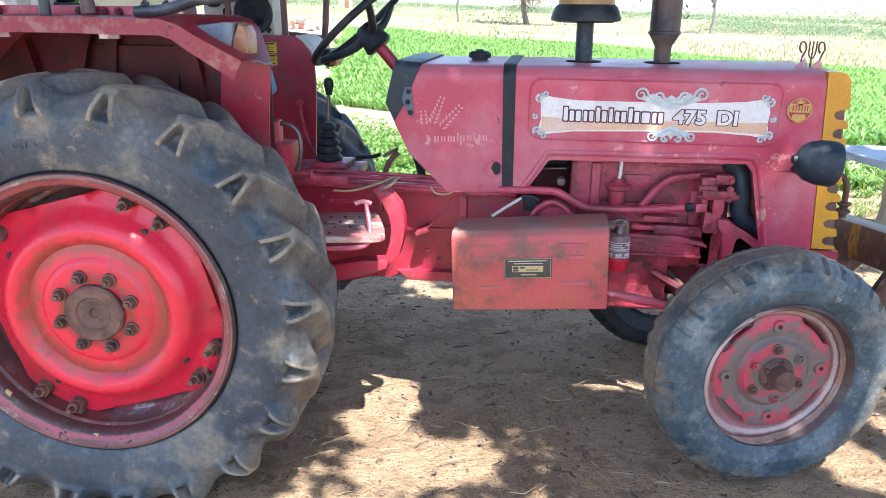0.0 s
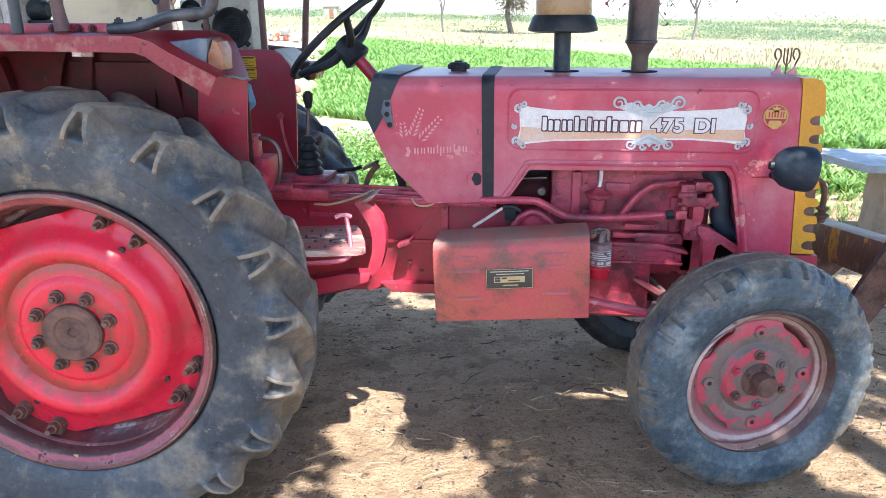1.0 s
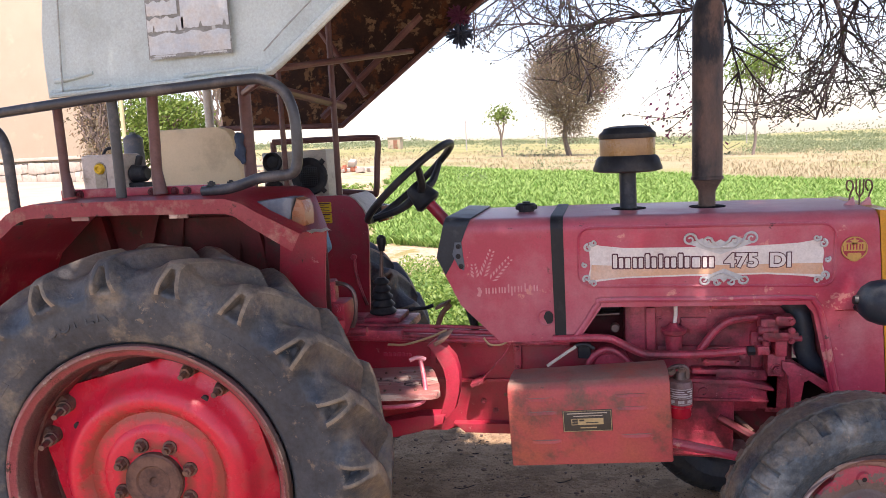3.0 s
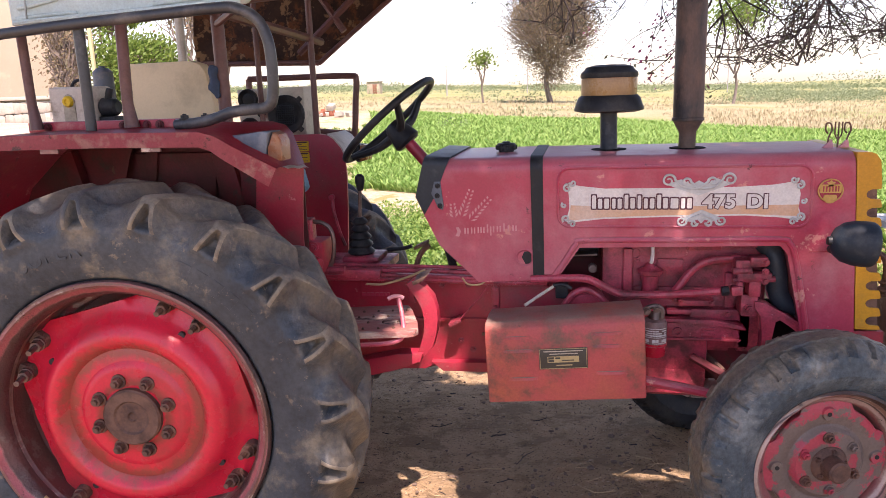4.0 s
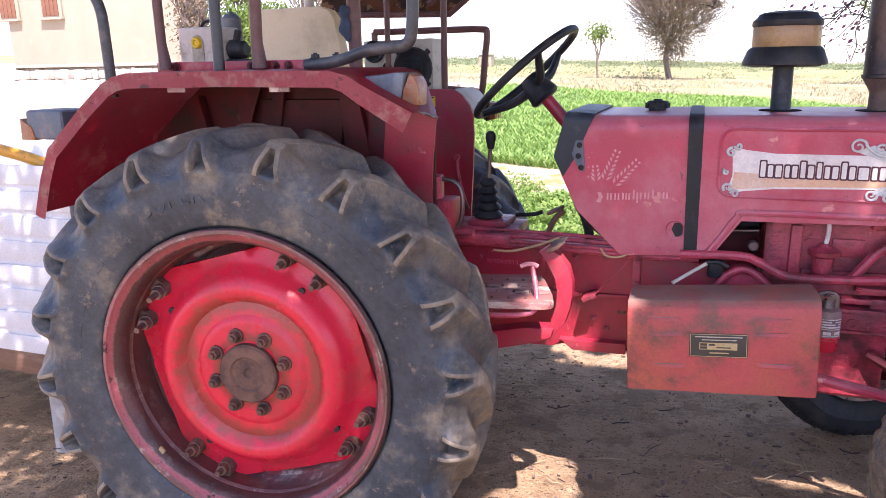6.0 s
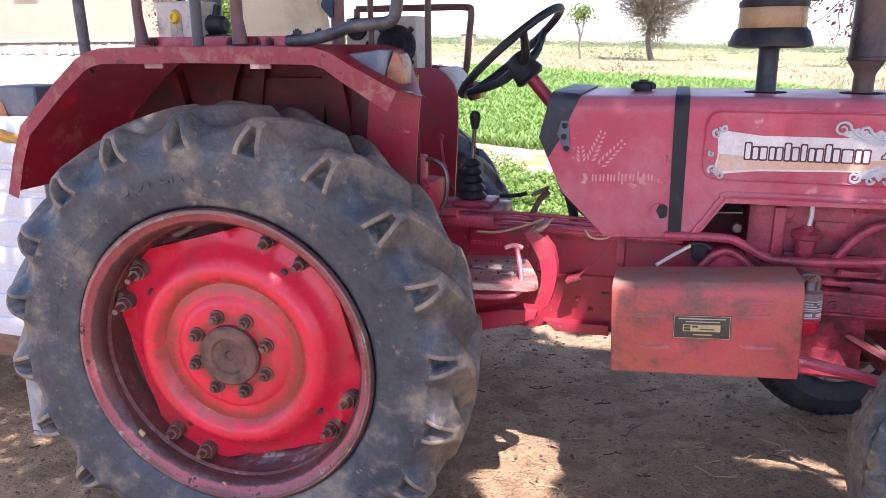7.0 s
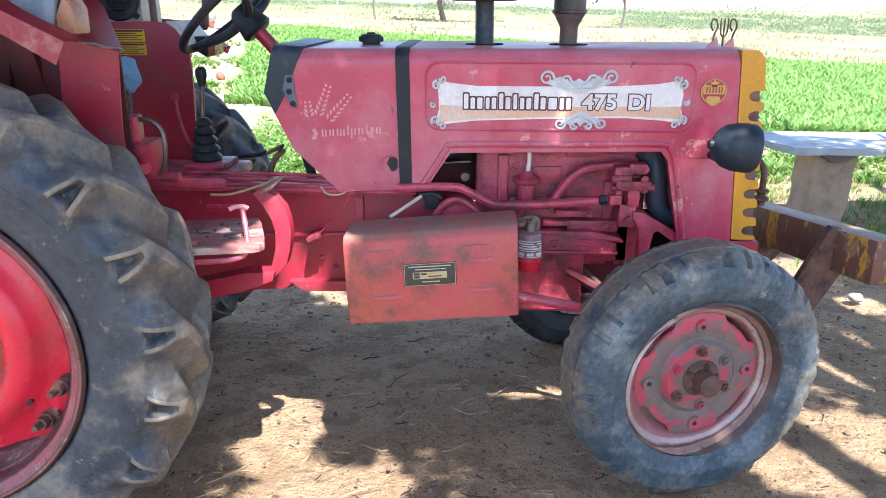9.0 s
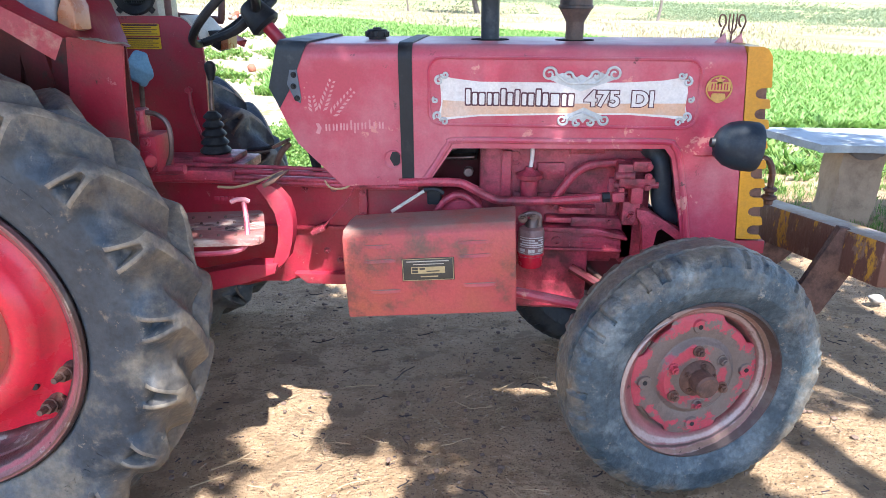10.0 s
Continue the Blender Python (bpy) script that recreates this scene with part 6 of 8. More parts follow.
bm = bmesh.new()
prof = [(-0.475, 0.0), (-0.479, 0.12), (-0.478, 0.216), (-0.475, 0.223), (-0.463, 0.236), (-0.457, 0.239), (-0.380, 0.238), (-0.306, 0.233), (-0.298, 0.224), (-0.298, 0.0)]
a = [bm.verts.new(boxed(0, v, y)) for y, v in prof]
b = [bm.verts.new(boxed(0.446, v + (0.004 if v > 0.1 else 0), y)) for y, v in prof]
bm.faces.new(a)
bm.faces.new(b)
for k in range(len(prof)):
    j = (k + 1) % len(prof)
    bm.faces.new((a[k], a[j], b[j], b[k]))
bmesh.ops.bevel(bm, geom=[e for e in bm.edges if abs(e.verts[0].co.x - e.verts[1].co.x) < 0.05], offset=0.004, segments=2, profile=0.5, affect="EDGES")
toolbox = part("tool_box", bm, RED_BOX, tractor, "faded orange-red steel tool box with rust stains")
for u0, u1, v in ((0.048, 0.13, 0.195), (0.048, 0.14, 0.155), (0.062, 0.145, 0.070), (0.30, 0.388, 0.196), (0.30, 0.388, 0.160), (0.31, 0.395, 0.080)):
    p, q = Vector(boxed(u0, v, -0.478)), Vector(boxed(u1, v, -0.478))
    bm = bmesh.new()
    n = 10
    rows = []
    for i in range(n + 1):
        t = i / n
        s = min(1.0, 5 * t, 5 * (1 - t))
        m = p.lerp(q, t)
        rows.append([bm.verts.new(m + Vector((0, 0.001, 0.006))), bm.verts.new(m + Vector((0, -0.003 * s, 0.004))), bm.verts.new(m + Vector((0, -0.0065 * s, -0.0035))), bm.verts.new(m + Vector((0, 0.001, -0.005)))])
    skin(bm, rows, 4, False)
    part("louvre", bm, RED_BOX, toolbox)
bm = bmesh.new()
pts = [boxed(u, v, 0)[::2] for u, v in ((0.152, 0.098), (0.288, 0.098), (0.288, 0.160), (0.152, 0.160))]
plate = part("data_plate", prism(bmesh.new(), pts, -0.479, -0.4815, 0.0008), PLATE, toolbox, "small black and brass data plate")
for u0, u1, v0, v1, m in ((0.154, 0.286, 0.1572, 0.1585, BRASS), (0.154, 0.286, 0.0995, 0.1008, BRASS), (0.154, 0.1553, 0.1008, 0.1572, BRASS), (0.2847, 0.286, 0.1008, 0.1572, BRASS), (0.165, 0.275, 0.150, 0.1525, CREAM_GREY), (0.176, 0.264, 0.118, 0.136, BRASS), (0.178, 0.194, 0.120, 0.1265, PLATE), (0.178, 0.194, 0.128, 0.1345, PLATE), (0.182, 0.262, 0.1425, 0.1445, CREAM_GREY), (0.198, 0.212, 0.1285, 0.1335, PLATE), (0.216, 0.250, 0.1225, 0.1255, PLATE), (0.20, 0.245, 0.108, 0.111, BRASS)):
    pts = [boxed(u, v, 0)[::2] for u, v in ((u0, v0), (u1, v0), (u1, v1), (u0, v1))]
    part("plate_bar", prism(bmesh.new(), pts, -0.4812, -0.4822 if m is BRASS else -0.4826), m, toolbox)
bm = bmesh.new()
box(bm, boxed(0.05, 0.03, -0.27), (0.04, 0.24, 0.05), (0, 0, 0), 0.004)
box(bm, boxed(0.40, 0.03, -0.27), (0.04, 0.24, 0.05), (0, 0, 0), 0.004)
part("box_bracket", bm, RED_BODY, toolbox)

# foot board, pedal and its curved guard
bm = bmesh.new()
rim_pts = [(0.30, -0.34), (0.30, -0.60), (0.690, -0.60), (0.706, -0.592), (0.712, -0.575), (0.700, -0.53), (0.655, -0.40), (0.636, -0.352), (0.622, -0.34)]
lo = [bm.verts.new((x, y, 0.750 + 0.062 * x)) for x, y in rim_pts]
hi = [bm.verts.new((x, y, 0.768 + 0.062 * x)) for x, y in rim_pts]
bm.faces.new(lo)
bm.faces.new(hi)
for k in range(len(lo)):
    j = (k + 1) % len(lo)
    bm.faces.new((lo[k], lo[j], hi[j], hi[k]))
bmesh.ops.bevel(bm, geom=[e for e in bm.edges if abs(e.verts[0].co.z - e.verts[1].co.z) < 0.03 and all(v in hi for v in e.verts)], offset=0.004, segments=2, profile=0.5, affect="EDGES")
step_plate = part("foot_board", bm, FLAKED, tractor, "worn foot board with flaking pale paint")
for i in range(5):
    for j in range(4):
        bm = bmesh.new()
        cyl(bm, (0.46 + 0.045 * i, -0.57 + 0.055 * j, 0.790 + 0.0028 * i), (0.46 + 0.045 * i, -0.57 + 0.055 * j, 0.801 + 0.0028 * i), 0.006, 0.003, 8)
        part("grip_stud", bm, RUST_DARK, step_plate)
bm = bmesh.new()
tube(bm, [(0.40, -0.60, 0.760), (0.58, -0.60, 0.768), (0.655, -0.59, 0.778), (0.668, -0.57, 0.800), (0.655, -0.53, 0.838), (0.640, -0.50, 0.872)], 0.0068, 8, 5)
pedal = part("brake_pedal", bm, RED_HOOD, tractor, "bent red brake pedal rod")
bm = bmesh.new()
tube(bm, [(0.612, -0.515, 0.876), (0.628, -0.508, 0.882), (0.643, -0.50, 0.880), (0.653, -0.495, 0.874)], 0.006, 8, 4)
part("pedal_pad", bm, DECAL_PINK, pedal, "pale worn pedal pad")
outer = [(0.656, 0.899), (0.690, 0.878), (0.716, 0.846), (0.727, 0.805), (0.728, 0.774), (0.722, 0.728), (0.710, 0.685), (0.690, 0.662), (0.663, 0.643)]
inner = [(0.655, 0.650), (0.672, 0.682), (0.686, 0.730), (0.689, 0.773), (0.682, 0.812), (0.662, 0.850), (0.632, 0.882)]
bm = prism(bmesh.new(), outer + inner, -0.385, -0.345, 0.003)
guard = part("pedal_guard", bm, RED_BODY, tractor, "curved red steel guard beside the foot board")
bm = prism(bmesh.new(), [(0.680, 0.668), (0.672, 0.640), (0.60, 0.615), (0.45, 0.575), (0.20, 0.52), (0.20, 0.565), (0.45, 0.63), (0.60, 0.665)], -0.40, -0.34, 0.004)
part("guard_arm", bm, RED_BODY, guard)
bm = prism(bmesh.new(), [(0.655, 0.895), (0.700, 0.912), (0.690, 0.900), (0.66, 0.884)], -0.40, -0.28, 0.002)
part("guard_tab", bm, RUST_DARK, guard)
bm = bmesh.new()
tube(bm, [(0.60, -0.12, 0.86), (0.625, -0.13, 0.92), (0.655, -0.13, 0.952)], 0.009, 8, 3)
box(bm, (0.63, -0.13, 0.952), (0.05, 0.045, 0.010), (0, -25, 0), 0.003)
part("clutch_pedal", bm, RUST_DARK, tractor, "dark clutch pedal")
bm = bmesh.new()
tube(bm, [(0.66, -0.10, 1.09), (0.70, -0.12, 0.99), (0.73, -0.13, 0.90), (0.735, -0.13, 0.86)], 0.014, 8, 4)
tube(bm, [(0.70, -0.16, 1.00), (0.72, -0.16, 0.96), (0.78, -0.15, 0.90), (0.86, -0.15, 0.865)], 0.018, 8, 4)
part("steering_box", bm, BLACK, tractor, "dark steering box under the tank")

# platform, gear lever
bm = bmesh.new()
box(bm, (0.36, -0.10, 0.872), (0.30, 0.26, 0.03), (0, 0, 0), 0.008)
box(bm, (0.41, -0.06, 0.895), (0.13, 0.13, 0.02), (0, 0, 0), 0.008)
part("platform", bm, RED_CAST, tractor)
bm = bmesh.new()
prof = [(0.0, 0.86), (0.050, 0.86)]
for k in range(5):
    z = 0.868 + k * 0.026
    r = 0.048 - k * 0.005
    prof += [(r - 0.008, z), (r, z + 0.008), (r - 0.002, z + 0.014), (r - 0.011, z + 0.022)]
prof += [(0.014, 0.998), (0, 1.0)]
lathe(bm, prof, (0.397, -0.06, 0.035), (0, 0, 1), 26)
boot = part("gear_boot", bm, BLACK, tractor, "black ribbed rubber gear boot")
bm = bmesh.new()
cyl(bm, (0.397, -0.06, 1.02), (0.405, -0.06, 1.15), 0.007, 0.006, 10)
part("gear_rod", bm, STEEL, boot)
bm = bmesh.new()
lathe(bm, [(0, 1.125), (0.010, 1.126), (0.013, 1.14), (0.017, 1.158), (0.016, 1.174), (0.008, 1.182), (0, 1.183)], (0.405, -0.06, 0), (0, 0, 1), 18)
part("gear_knob", bm, BLACK, boot, "black gear knob")
bm = bmesh.new()
tube(bm, [(0.47, 0.02, 0.90), (0.53, 0.02, 0.905), (0.56, 0.02, 0.915)], 0.007, 8, 3)
part("side_lever", bm, BLACK, boot)

# steering wheel
AX = Vector((0.66, 0, -0.75)).normalized()
C = Vector((0.497, 0.02, 1.357))
u, v = Vector((0, 1, 0)), AX.cross(Vector((0, 1, 0)))
bm = bmesh.new()
loop = [C + 0.198 * (u * math.cos(k * math.tau / 40) + v * math.sin(k * math.tau / 40)) for k in range(41)]
tube(bm, loop, 0.0125, 10, 1)
swheel = part("steering_wheel", bm, BLACK, tractor, "black three-spoke steering wheel")
for k in range(3):
    a = radians(30 + 120 * k)
    e = C + 0.195 * (u * math.cos(a) + v * math.sin(a))
    bm = bmesh.new()
    tube(bm, [C + AX * 0.05, C.lerp(e, 0.45) + AX * 0.045, e], 0.017, 8, 4, 0.011)
    part("spoke", bm, BLACK, swheel)
bm = bmesh.new()
cyl(bm, C + AX * 0.015, C + AX * 0.105, 0.036, 0.050, 20, 0.010)
part("wheel_hub", bm, BLACK, swheel)
bm = bmesh.new()
cyl(bm, C + AX * 0.08, C + AX * 0.27, 0.020, seg=14)
part("steering_column", bm, RED_BODY, swheel, "dark red steering column")

# fenders, left and right
line = [(-0.62, 1.02), (-0.585, 1.115), (-0.545, 1.195), (-0.42, 1.300), (-0.345, 1.356), (-0.31, 1.372), (-0.27, 1.380), (0.0, 1.382), (0.275, 1.379), (0.315, 1.368), (0.355, 1.345), (0.462, 1.292)]


def fender(s):
    """s -1: the near one. The far one ends behind the seat and lies lower."""
    far = s > 0
    inn = 0.446 if not far else 0.455
    path = line if not far else [(x - 0.27, z - 0.10) for x, z in line]
    bm = bmesh.new()
    rows = []
    for i, (x, z) in enumerate(path):
        xi = min(x, 0.335) if not far else x
        xi, zi = (0.368, 1.246) if not far and x > 0.44 else (xi, z + 0.004)
        rows.append([bm.verts.new((xi, s * inn, zi)), bm.verts.new((x, s * 0.855, z)), bm.verts.new((x, s * 0.868, z - 0.003))])
    skin(bm, rows, 3, False)
    bmesh.ops.solidify(bm, geom=bm.faces[:], thickness=0.003)
    f = part("fender", bm, RED_FENDER, tractor, "red mudguard with chipped paint and a rolled edge", 50)
    # the lip that is bent down along the outer edge
    bm = bmesh.new()
    lip = []
    for i, (x, z) in enumerate(path):
        p, q = path[max(i - 1, 0)], path[min(i + 1, len(path) - 1)]
        t = Vector((q[0] - p[0], q[1] - p[1])).normalized()
        lip.append((bm.verts.new((x, s * 0.8695, z - 0.001)), bm.verts.new((x + t.y * (0.036 + 0.012 * step(0.3, 0.46, x)), s * 0.8715, z - t.x * (0.036 + 0.012 * step(0.3, 0.46, x))))))
    for p, q in zip(lip, lip[1:]):
        bm.faces.new((p[0], q[0], q[1], p[1]))
    bmesh.ops.solidify(bm, geom=bm.faces[:], thickness=0.003)
    part("rolled_edge", bm, WORN_EDGE, f, "chipped pink rolled edge", 50)
    if far:
        return f
    # inner wall and ribs carry the underside's shade in their dark red
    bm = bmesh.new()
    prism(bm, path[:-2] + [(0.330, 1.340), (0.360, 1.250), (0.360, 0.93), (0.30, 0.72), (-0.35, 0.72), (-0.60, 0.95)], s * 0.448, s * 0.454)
    part("inner_wall", bm, RED_SHADED_GRIMY, f)
    bm = prism(bmesh.new(), [(0.255, 1.355), (0.300, 1.345), (0.386, 1.252), (0.377, 1.16), (0.370, 1.06), (0.372, 0.93), (0.28, 0.80), (0.22, 1.0)], s * 0.508, s * 0.514)
    part("front_plate", bm, RED_BODY, f)
    for x in (-0.16, 0.10):
        bm = bmesh.new()
        box(bm, (x, s * 0.66, 1.362), (0.06, 0.38, 0.022), (0, 0, 0), 0.003)
        part("stiffener", bm, RED_FENDER, f)
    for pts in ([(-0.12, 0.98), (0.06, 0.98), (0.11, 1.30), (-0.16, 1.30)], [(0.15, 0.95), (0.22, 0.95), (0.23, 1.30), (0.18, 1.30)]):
        part("wall_rib", prism(bmesh.new(), pts, s * 0.454, s * 0.476, 0.010), RED_SHADED_GRIMY, f)
    # stays and brackets under the guard; the second strip stands for a shadow band
    for pts, y0, y1, m in (([(-0.237, 1.368), (-0.132, 1.368), (-0.172, 1.290), (-0.200, 1.20), (-0.226, 1.20)], 0.476, 0.482, RED_SHADED_GRIMY), ([(0.085, 1.368), (0.140, 1.368), (0.170, 1.20), (0.190, 1.05), (0.128, 1.05), (0.102, 1.21)], 0.456, 0.480, RED_SHADED_GRIMY),
                           ([(-0.106, 1.366), (-0.066, 1.366), (-0.092, 1.22), (-0.10, 1.10), (-0.13, 1.10), (-0.125, 1.22)], 0.478, 0.486, RED_SHADED_GRIMY), ([(-0.40, 1.30), (-0.36, 1.31), (-0.30, 1.05), (-0.34, 1.05)], 0.456, 0.490, RED_SHADED_GRIMY)):
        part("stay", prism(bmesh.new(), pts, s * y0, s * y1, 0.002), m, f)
    for x in (-0.24, 0.035, 0.245):
        part("stay_bolt", hexbolt(bmesh.new(), (x, s * 0.456, 1.25), (0, -1, 0), 0.010, 0.010), RUST_DARK, f)
    for x in (-0.13, 0.146):
        part("edge_patch", box(bmesh.new(), (x, s * 0.862, 1.341), (0.050, 0.006, 0.014), (0, 0, 0), 0.001), WELL_PINK, f, "pale rusted patch")
    return f


near_f, far_f = fender(-1), fender(1)
bm = bmesh.new()
box(bm, (-0.097, -0.66, 1.390), (0.476, 0.035, 0.030), (0, 0, 0), 0.003)
part("rail_foot", bm, RED_FENDER, near_f, "red angle bar bolted on the mudguard")
for x in (-0.272, 0.025, 0.062, -0.045):
    part("rail_bolt", hexbolt(bmesh.new(), (x, -0.678, 1.391), (0, -1, 0), 0.009, 0.010), RED_SHADED_GRIMY, near_f)
# hand rails and posts
bm = bmesh.new()
tube(bm, [(-1.25, -0.78, 1.545), (-0.85, -0.78, 1.585), (-0.436, -0.78, 1.618), (-0.222, -0.78, 1.634), (-0.07, -0.78, 1.644), (0.125, -0.78, 1.653), (0.295, -0.78, 1.661), (0.355, -0.78, 1.658), (0.405, -0.78, 1.632), (0.428, -0.78, 1.585), (0.434, -0.78, 1.52), (0.430, -0.78, 1.455), (0.415, -0.78, 1.430), (0.375, -0.78, 1.425), (0.32, -0.775, 1.420), (0.27, -0.765, 1.406), (0.22, -0.76, 1.396), (0.155, -0.755, 1.392)], 0.0135, 12, 5)
rail = part("hand_rail", bm, BLACK_TUBE, tractor, "dark grey bent tube hand rail")
for x in (0.18, 0.235):
    part("rail_bolt", hexbolt(bmesh.new(), (x, -0.755, 1.405), (0, 0, 1), 0.010, 0.010), BLACK, rail)
bm = bmesh.new()
tube(bm, [(-1.1, -0.78, 1.585), (-0.62, -0.78, 1.608), (-0.47, -0.78, 1.602), (-0.425, -0.78, 1.575), (-0.402, -0.78, 1.53), (-0.398, -0.78, 1.45), (-0.396, -0.78, 1.32)], 0.0135, 12, 5)
part("rear_rail", bm, BLACK_TUBE, tractor, "dark grey bent tube rail")
for x0, x1, z1, m, r in ((-0.296, -0.294, 1.66, BROWN_TUBE, 0.0125), (-0.002, -0.010, 1.66, BROWN_TUBE, 0.0145)):
    bm = bmesh.new()
    tube(bm, [(x1 + 0.004, -0.70, 1.395), (x1, -0.70, 1.43), ((x0 + x1) / 2, -0.70, 1.55), (x0, -0.70, z1 - 0.012)], r, 12, 3)
    cyl(bm, (x1 + 0.005, -0.70, 1.386), (x1 + 0.001, -0.70, 1.450), r + 0.005, r - 0.001, 14)
    part("rail_post", bm, m, tractor, "maroon tube post with a flared foot")
bm = bmesh.new()
tube(bm, [(-0.080, -0.76, 1.645), (-0.080, -0.76, 1.50), (-0.081, -0.76, 1.378)], 0.0135, 12, 2)
part("rail_post", bm, BLACK_TUBE, tractor, "dark grey tube post")
for x, y, z0, z1, r in ((0.120, -0.42, 0.90, 2.20, 0.019), (0.128, 0.30, 0.90, 2.20, 0.012), (-0.095, 0.30, 0.90, 2.20, 0.011), (-0.585, 0.60, 0.90, 2.20, 0.020)):
    bm = bmesh.new()
    cyl(bm, (x, y, z0), (x, y, z1), r, seg=14)
    part("canopy_post", bm, BROWN_TUBE if x > -0.5 else CREAM_GREY, tractor, "maroon canopy post" if x > -0.5 else "grey canopy post")
bm = bmesh.new()
bmesh.ops.create_uvsphere(bm, u_segments=20, v_segments=14, radius=1.0, matrix=pose(0.105, -0.440, 1.50) @ Matrix.Diagonal((0.016, 0.020, 0.048, 1)))
for vtx in bm.verts:
    vtx.co += Vector((noise.noise(vtx.co * 34), noise.noise(vtx.co * 34 + Vector((9, 0, 0))), 0)) * 0.014
single("tied_rag", bm, RAG_BLUE, "dull blue rag tied round the maroon canopy post", "rag", smooth=60)
bm = bmesh.new()
tube(bm, [(-0.33, 0.70, 1.53), (0.0, 0.70, 1.530), (0.150, 0.70, 1.528), (0.176, 0.70, 1.512), (0.168, 0.70, 1.42), (0.155, 0.70, 1.285), (0.13, 0.70, 1.278), (-0.03, 0.70, 1.292)], 0.014, 10, 5)
tube(bm, [(-0.33, 0.70, 1.53), (-0.33, 0.70, 1.37)], 0.014, 10, 1)
part("far_rail", bm, BROWN_TUBE, tractor, "maroon tube rail on the far mudguard")

# far mudguard's inner wall, with stickers
bm = prism(bmesh.new(), [(-0.55, 1.296), (0.141, 1.302), (0.175, 1.296), (0.200, 1.280), (0.229, 1.244), (0.243, 1.204), (0.246, 1.143), (0.243, 1.036), (0.235, 0.888), (0.229, 0.76), (-0.55, 0.76)], 0.28, 0.292, 0.003)
panel = part("side_panel", bm, RED_BODY, tractor, "dark red inner wall of the far mudguard")
bm = prism(bmesh.new(), [(0.176, 1.299), (0.202, 1.283), (0.232, 1.246), (0.247, 1.204), (0.251, 1.204), (0.236, 1.248), (0.205, 1.287), (0.178, 1.303)], 0.275, 0.50, 0.001)
part("panel_edge", bm, CREAM_GREY, panel, "pale cream-grey front edge")
for z0, z1 in ((1.236, 1.276), (1.192, 1.232)):
    part("warning_sticker", flat_loop(bmesh.new(), round_rect(-0.038, z0, 0.098, z1, 0.004, 2), 0.2795, 0.0015), YELLOW_TAG, panel, "yellow warning sticker")
    for k in range(5):
        zz = z0 + 0.005 + k * 0.0068
        part("sticker_line", flat_loop(bmesh.new(), [(-0.030, zz), (0.090 - 0.02 * (k % 2), zz), (0.090 - 0.02 * (k % 2), zz + 0.0026), (-0.030, zz + 0.0026)], 0.2775, 0.001), DECAL_DARK, panel)
    part("sticker_line", flat_loop(bmesh.new(), [(-0.034, z1 - 0.006), (0.094, z1 - 0.006), (0.094, z1 - 0.002), (-0.034, z1 - 0.002)], 0.2772, 0.001), DECAL_DARK, panel)
bm = bmesh.new()
tube(bm, [(0.185, 0.268, 1.049), (0.188, 0.265, 1.0), (0.205, 0.262, 0.927), (0.229, 0.26, 0.86)], 0.007, 6, 4)
part("control_rod", bm, RED_CAST, panel)
part("rod_knob", cyl(bmesh.new(), (0.184, 0.275, 1.055), (0.184, 0.255, 1.055), 0.012, seg=12, bevel=0.003), RED_CAST, panel)
bm = box(bmesh.new(), (0.35, -0.385, 0.975), (0.09, 0.10, 0.10), (0, 0, 0), 0.012)
valve = part("hydraulic_valve", bm, RED_BODY, tractor, "grimy red hydraulic valve")
part("valve_top", box(bmesh.new(), (0.338, -0.385, 1.05), (0.035, 0.06, 0.075), (0, 0, 10), 0.008), RED_CAST, valve)
part("valve_spool", cyl(bmesh.new(), (0.36, -0.44, 0.968), (0.395, -0.47, 0.966), 0.020, 0.017, 12, 0.003), RED_BODY, valve)
for x, z in ((0.325, 1.0), (0.378, 0.945), (0.37, 1.01), (0.33, 0.95), (0.338, 1.07)):
    part("valve_bolt", hexbolt(bmesh.new(), (x, -0.436 if z < 1.05 else -0.416, z), (0, -1, 0), 0.011, 0.012), RED_CAST, valve)
part("valve_pipe", tube(bmesh.new(), [(0.345, -0.39, 1.078), (0.383, -0.39, 1.074), (0.408, -0.39, 1.055), (0.416, -0.39, 1.02), (0.412, -0.39, 0.97), (0.398, -0.39, 0.936)], 0.007, 8, 4), STEEL, valve)
part("valve_union", cyl(bmesh.new(), (0.37, -0.40, 0.925), (0.45, -0.40, 0.930), 0.013, seg=8), RED_CAST, valve)
part("lift_lever", tube(bmesh.new(), [(0.13, 0.0, 0.86), (0.145, 0.0, 1.0), (0.160, -0.005, 1.19)], 0.008, 8, 3), STEEL, tractor, "thin steel control lever")
bm = bmesh.new()
bmesh.ops.create_uvsphere(bm, u_segments=28, v_segments=20, radius=1.0, matrix=pose(0.164, -0.02, 1.155) @ Matrix.Diagonal((0.042, 0.030, 0.050, 1)))
for vtx in bm.verts:
    low = step(1.13, 1.105, vtx.co.z)
    vtx.co += Vector((noise.noise(vtx.co * 26), noise.noise(vtx.co * 26 + Vector((9, 0, 0))), noise.noise(vtx.co * 30 + Vector((0, 9, 0))))) * 0.012
    vtx.co.z += 0.016 * low * noise.noise(vtx.co * 90)
single("rag", bm, BLUE_CLOTH, "light blue rag bundle with frayed edge on a lever", "rag", smooth=60)

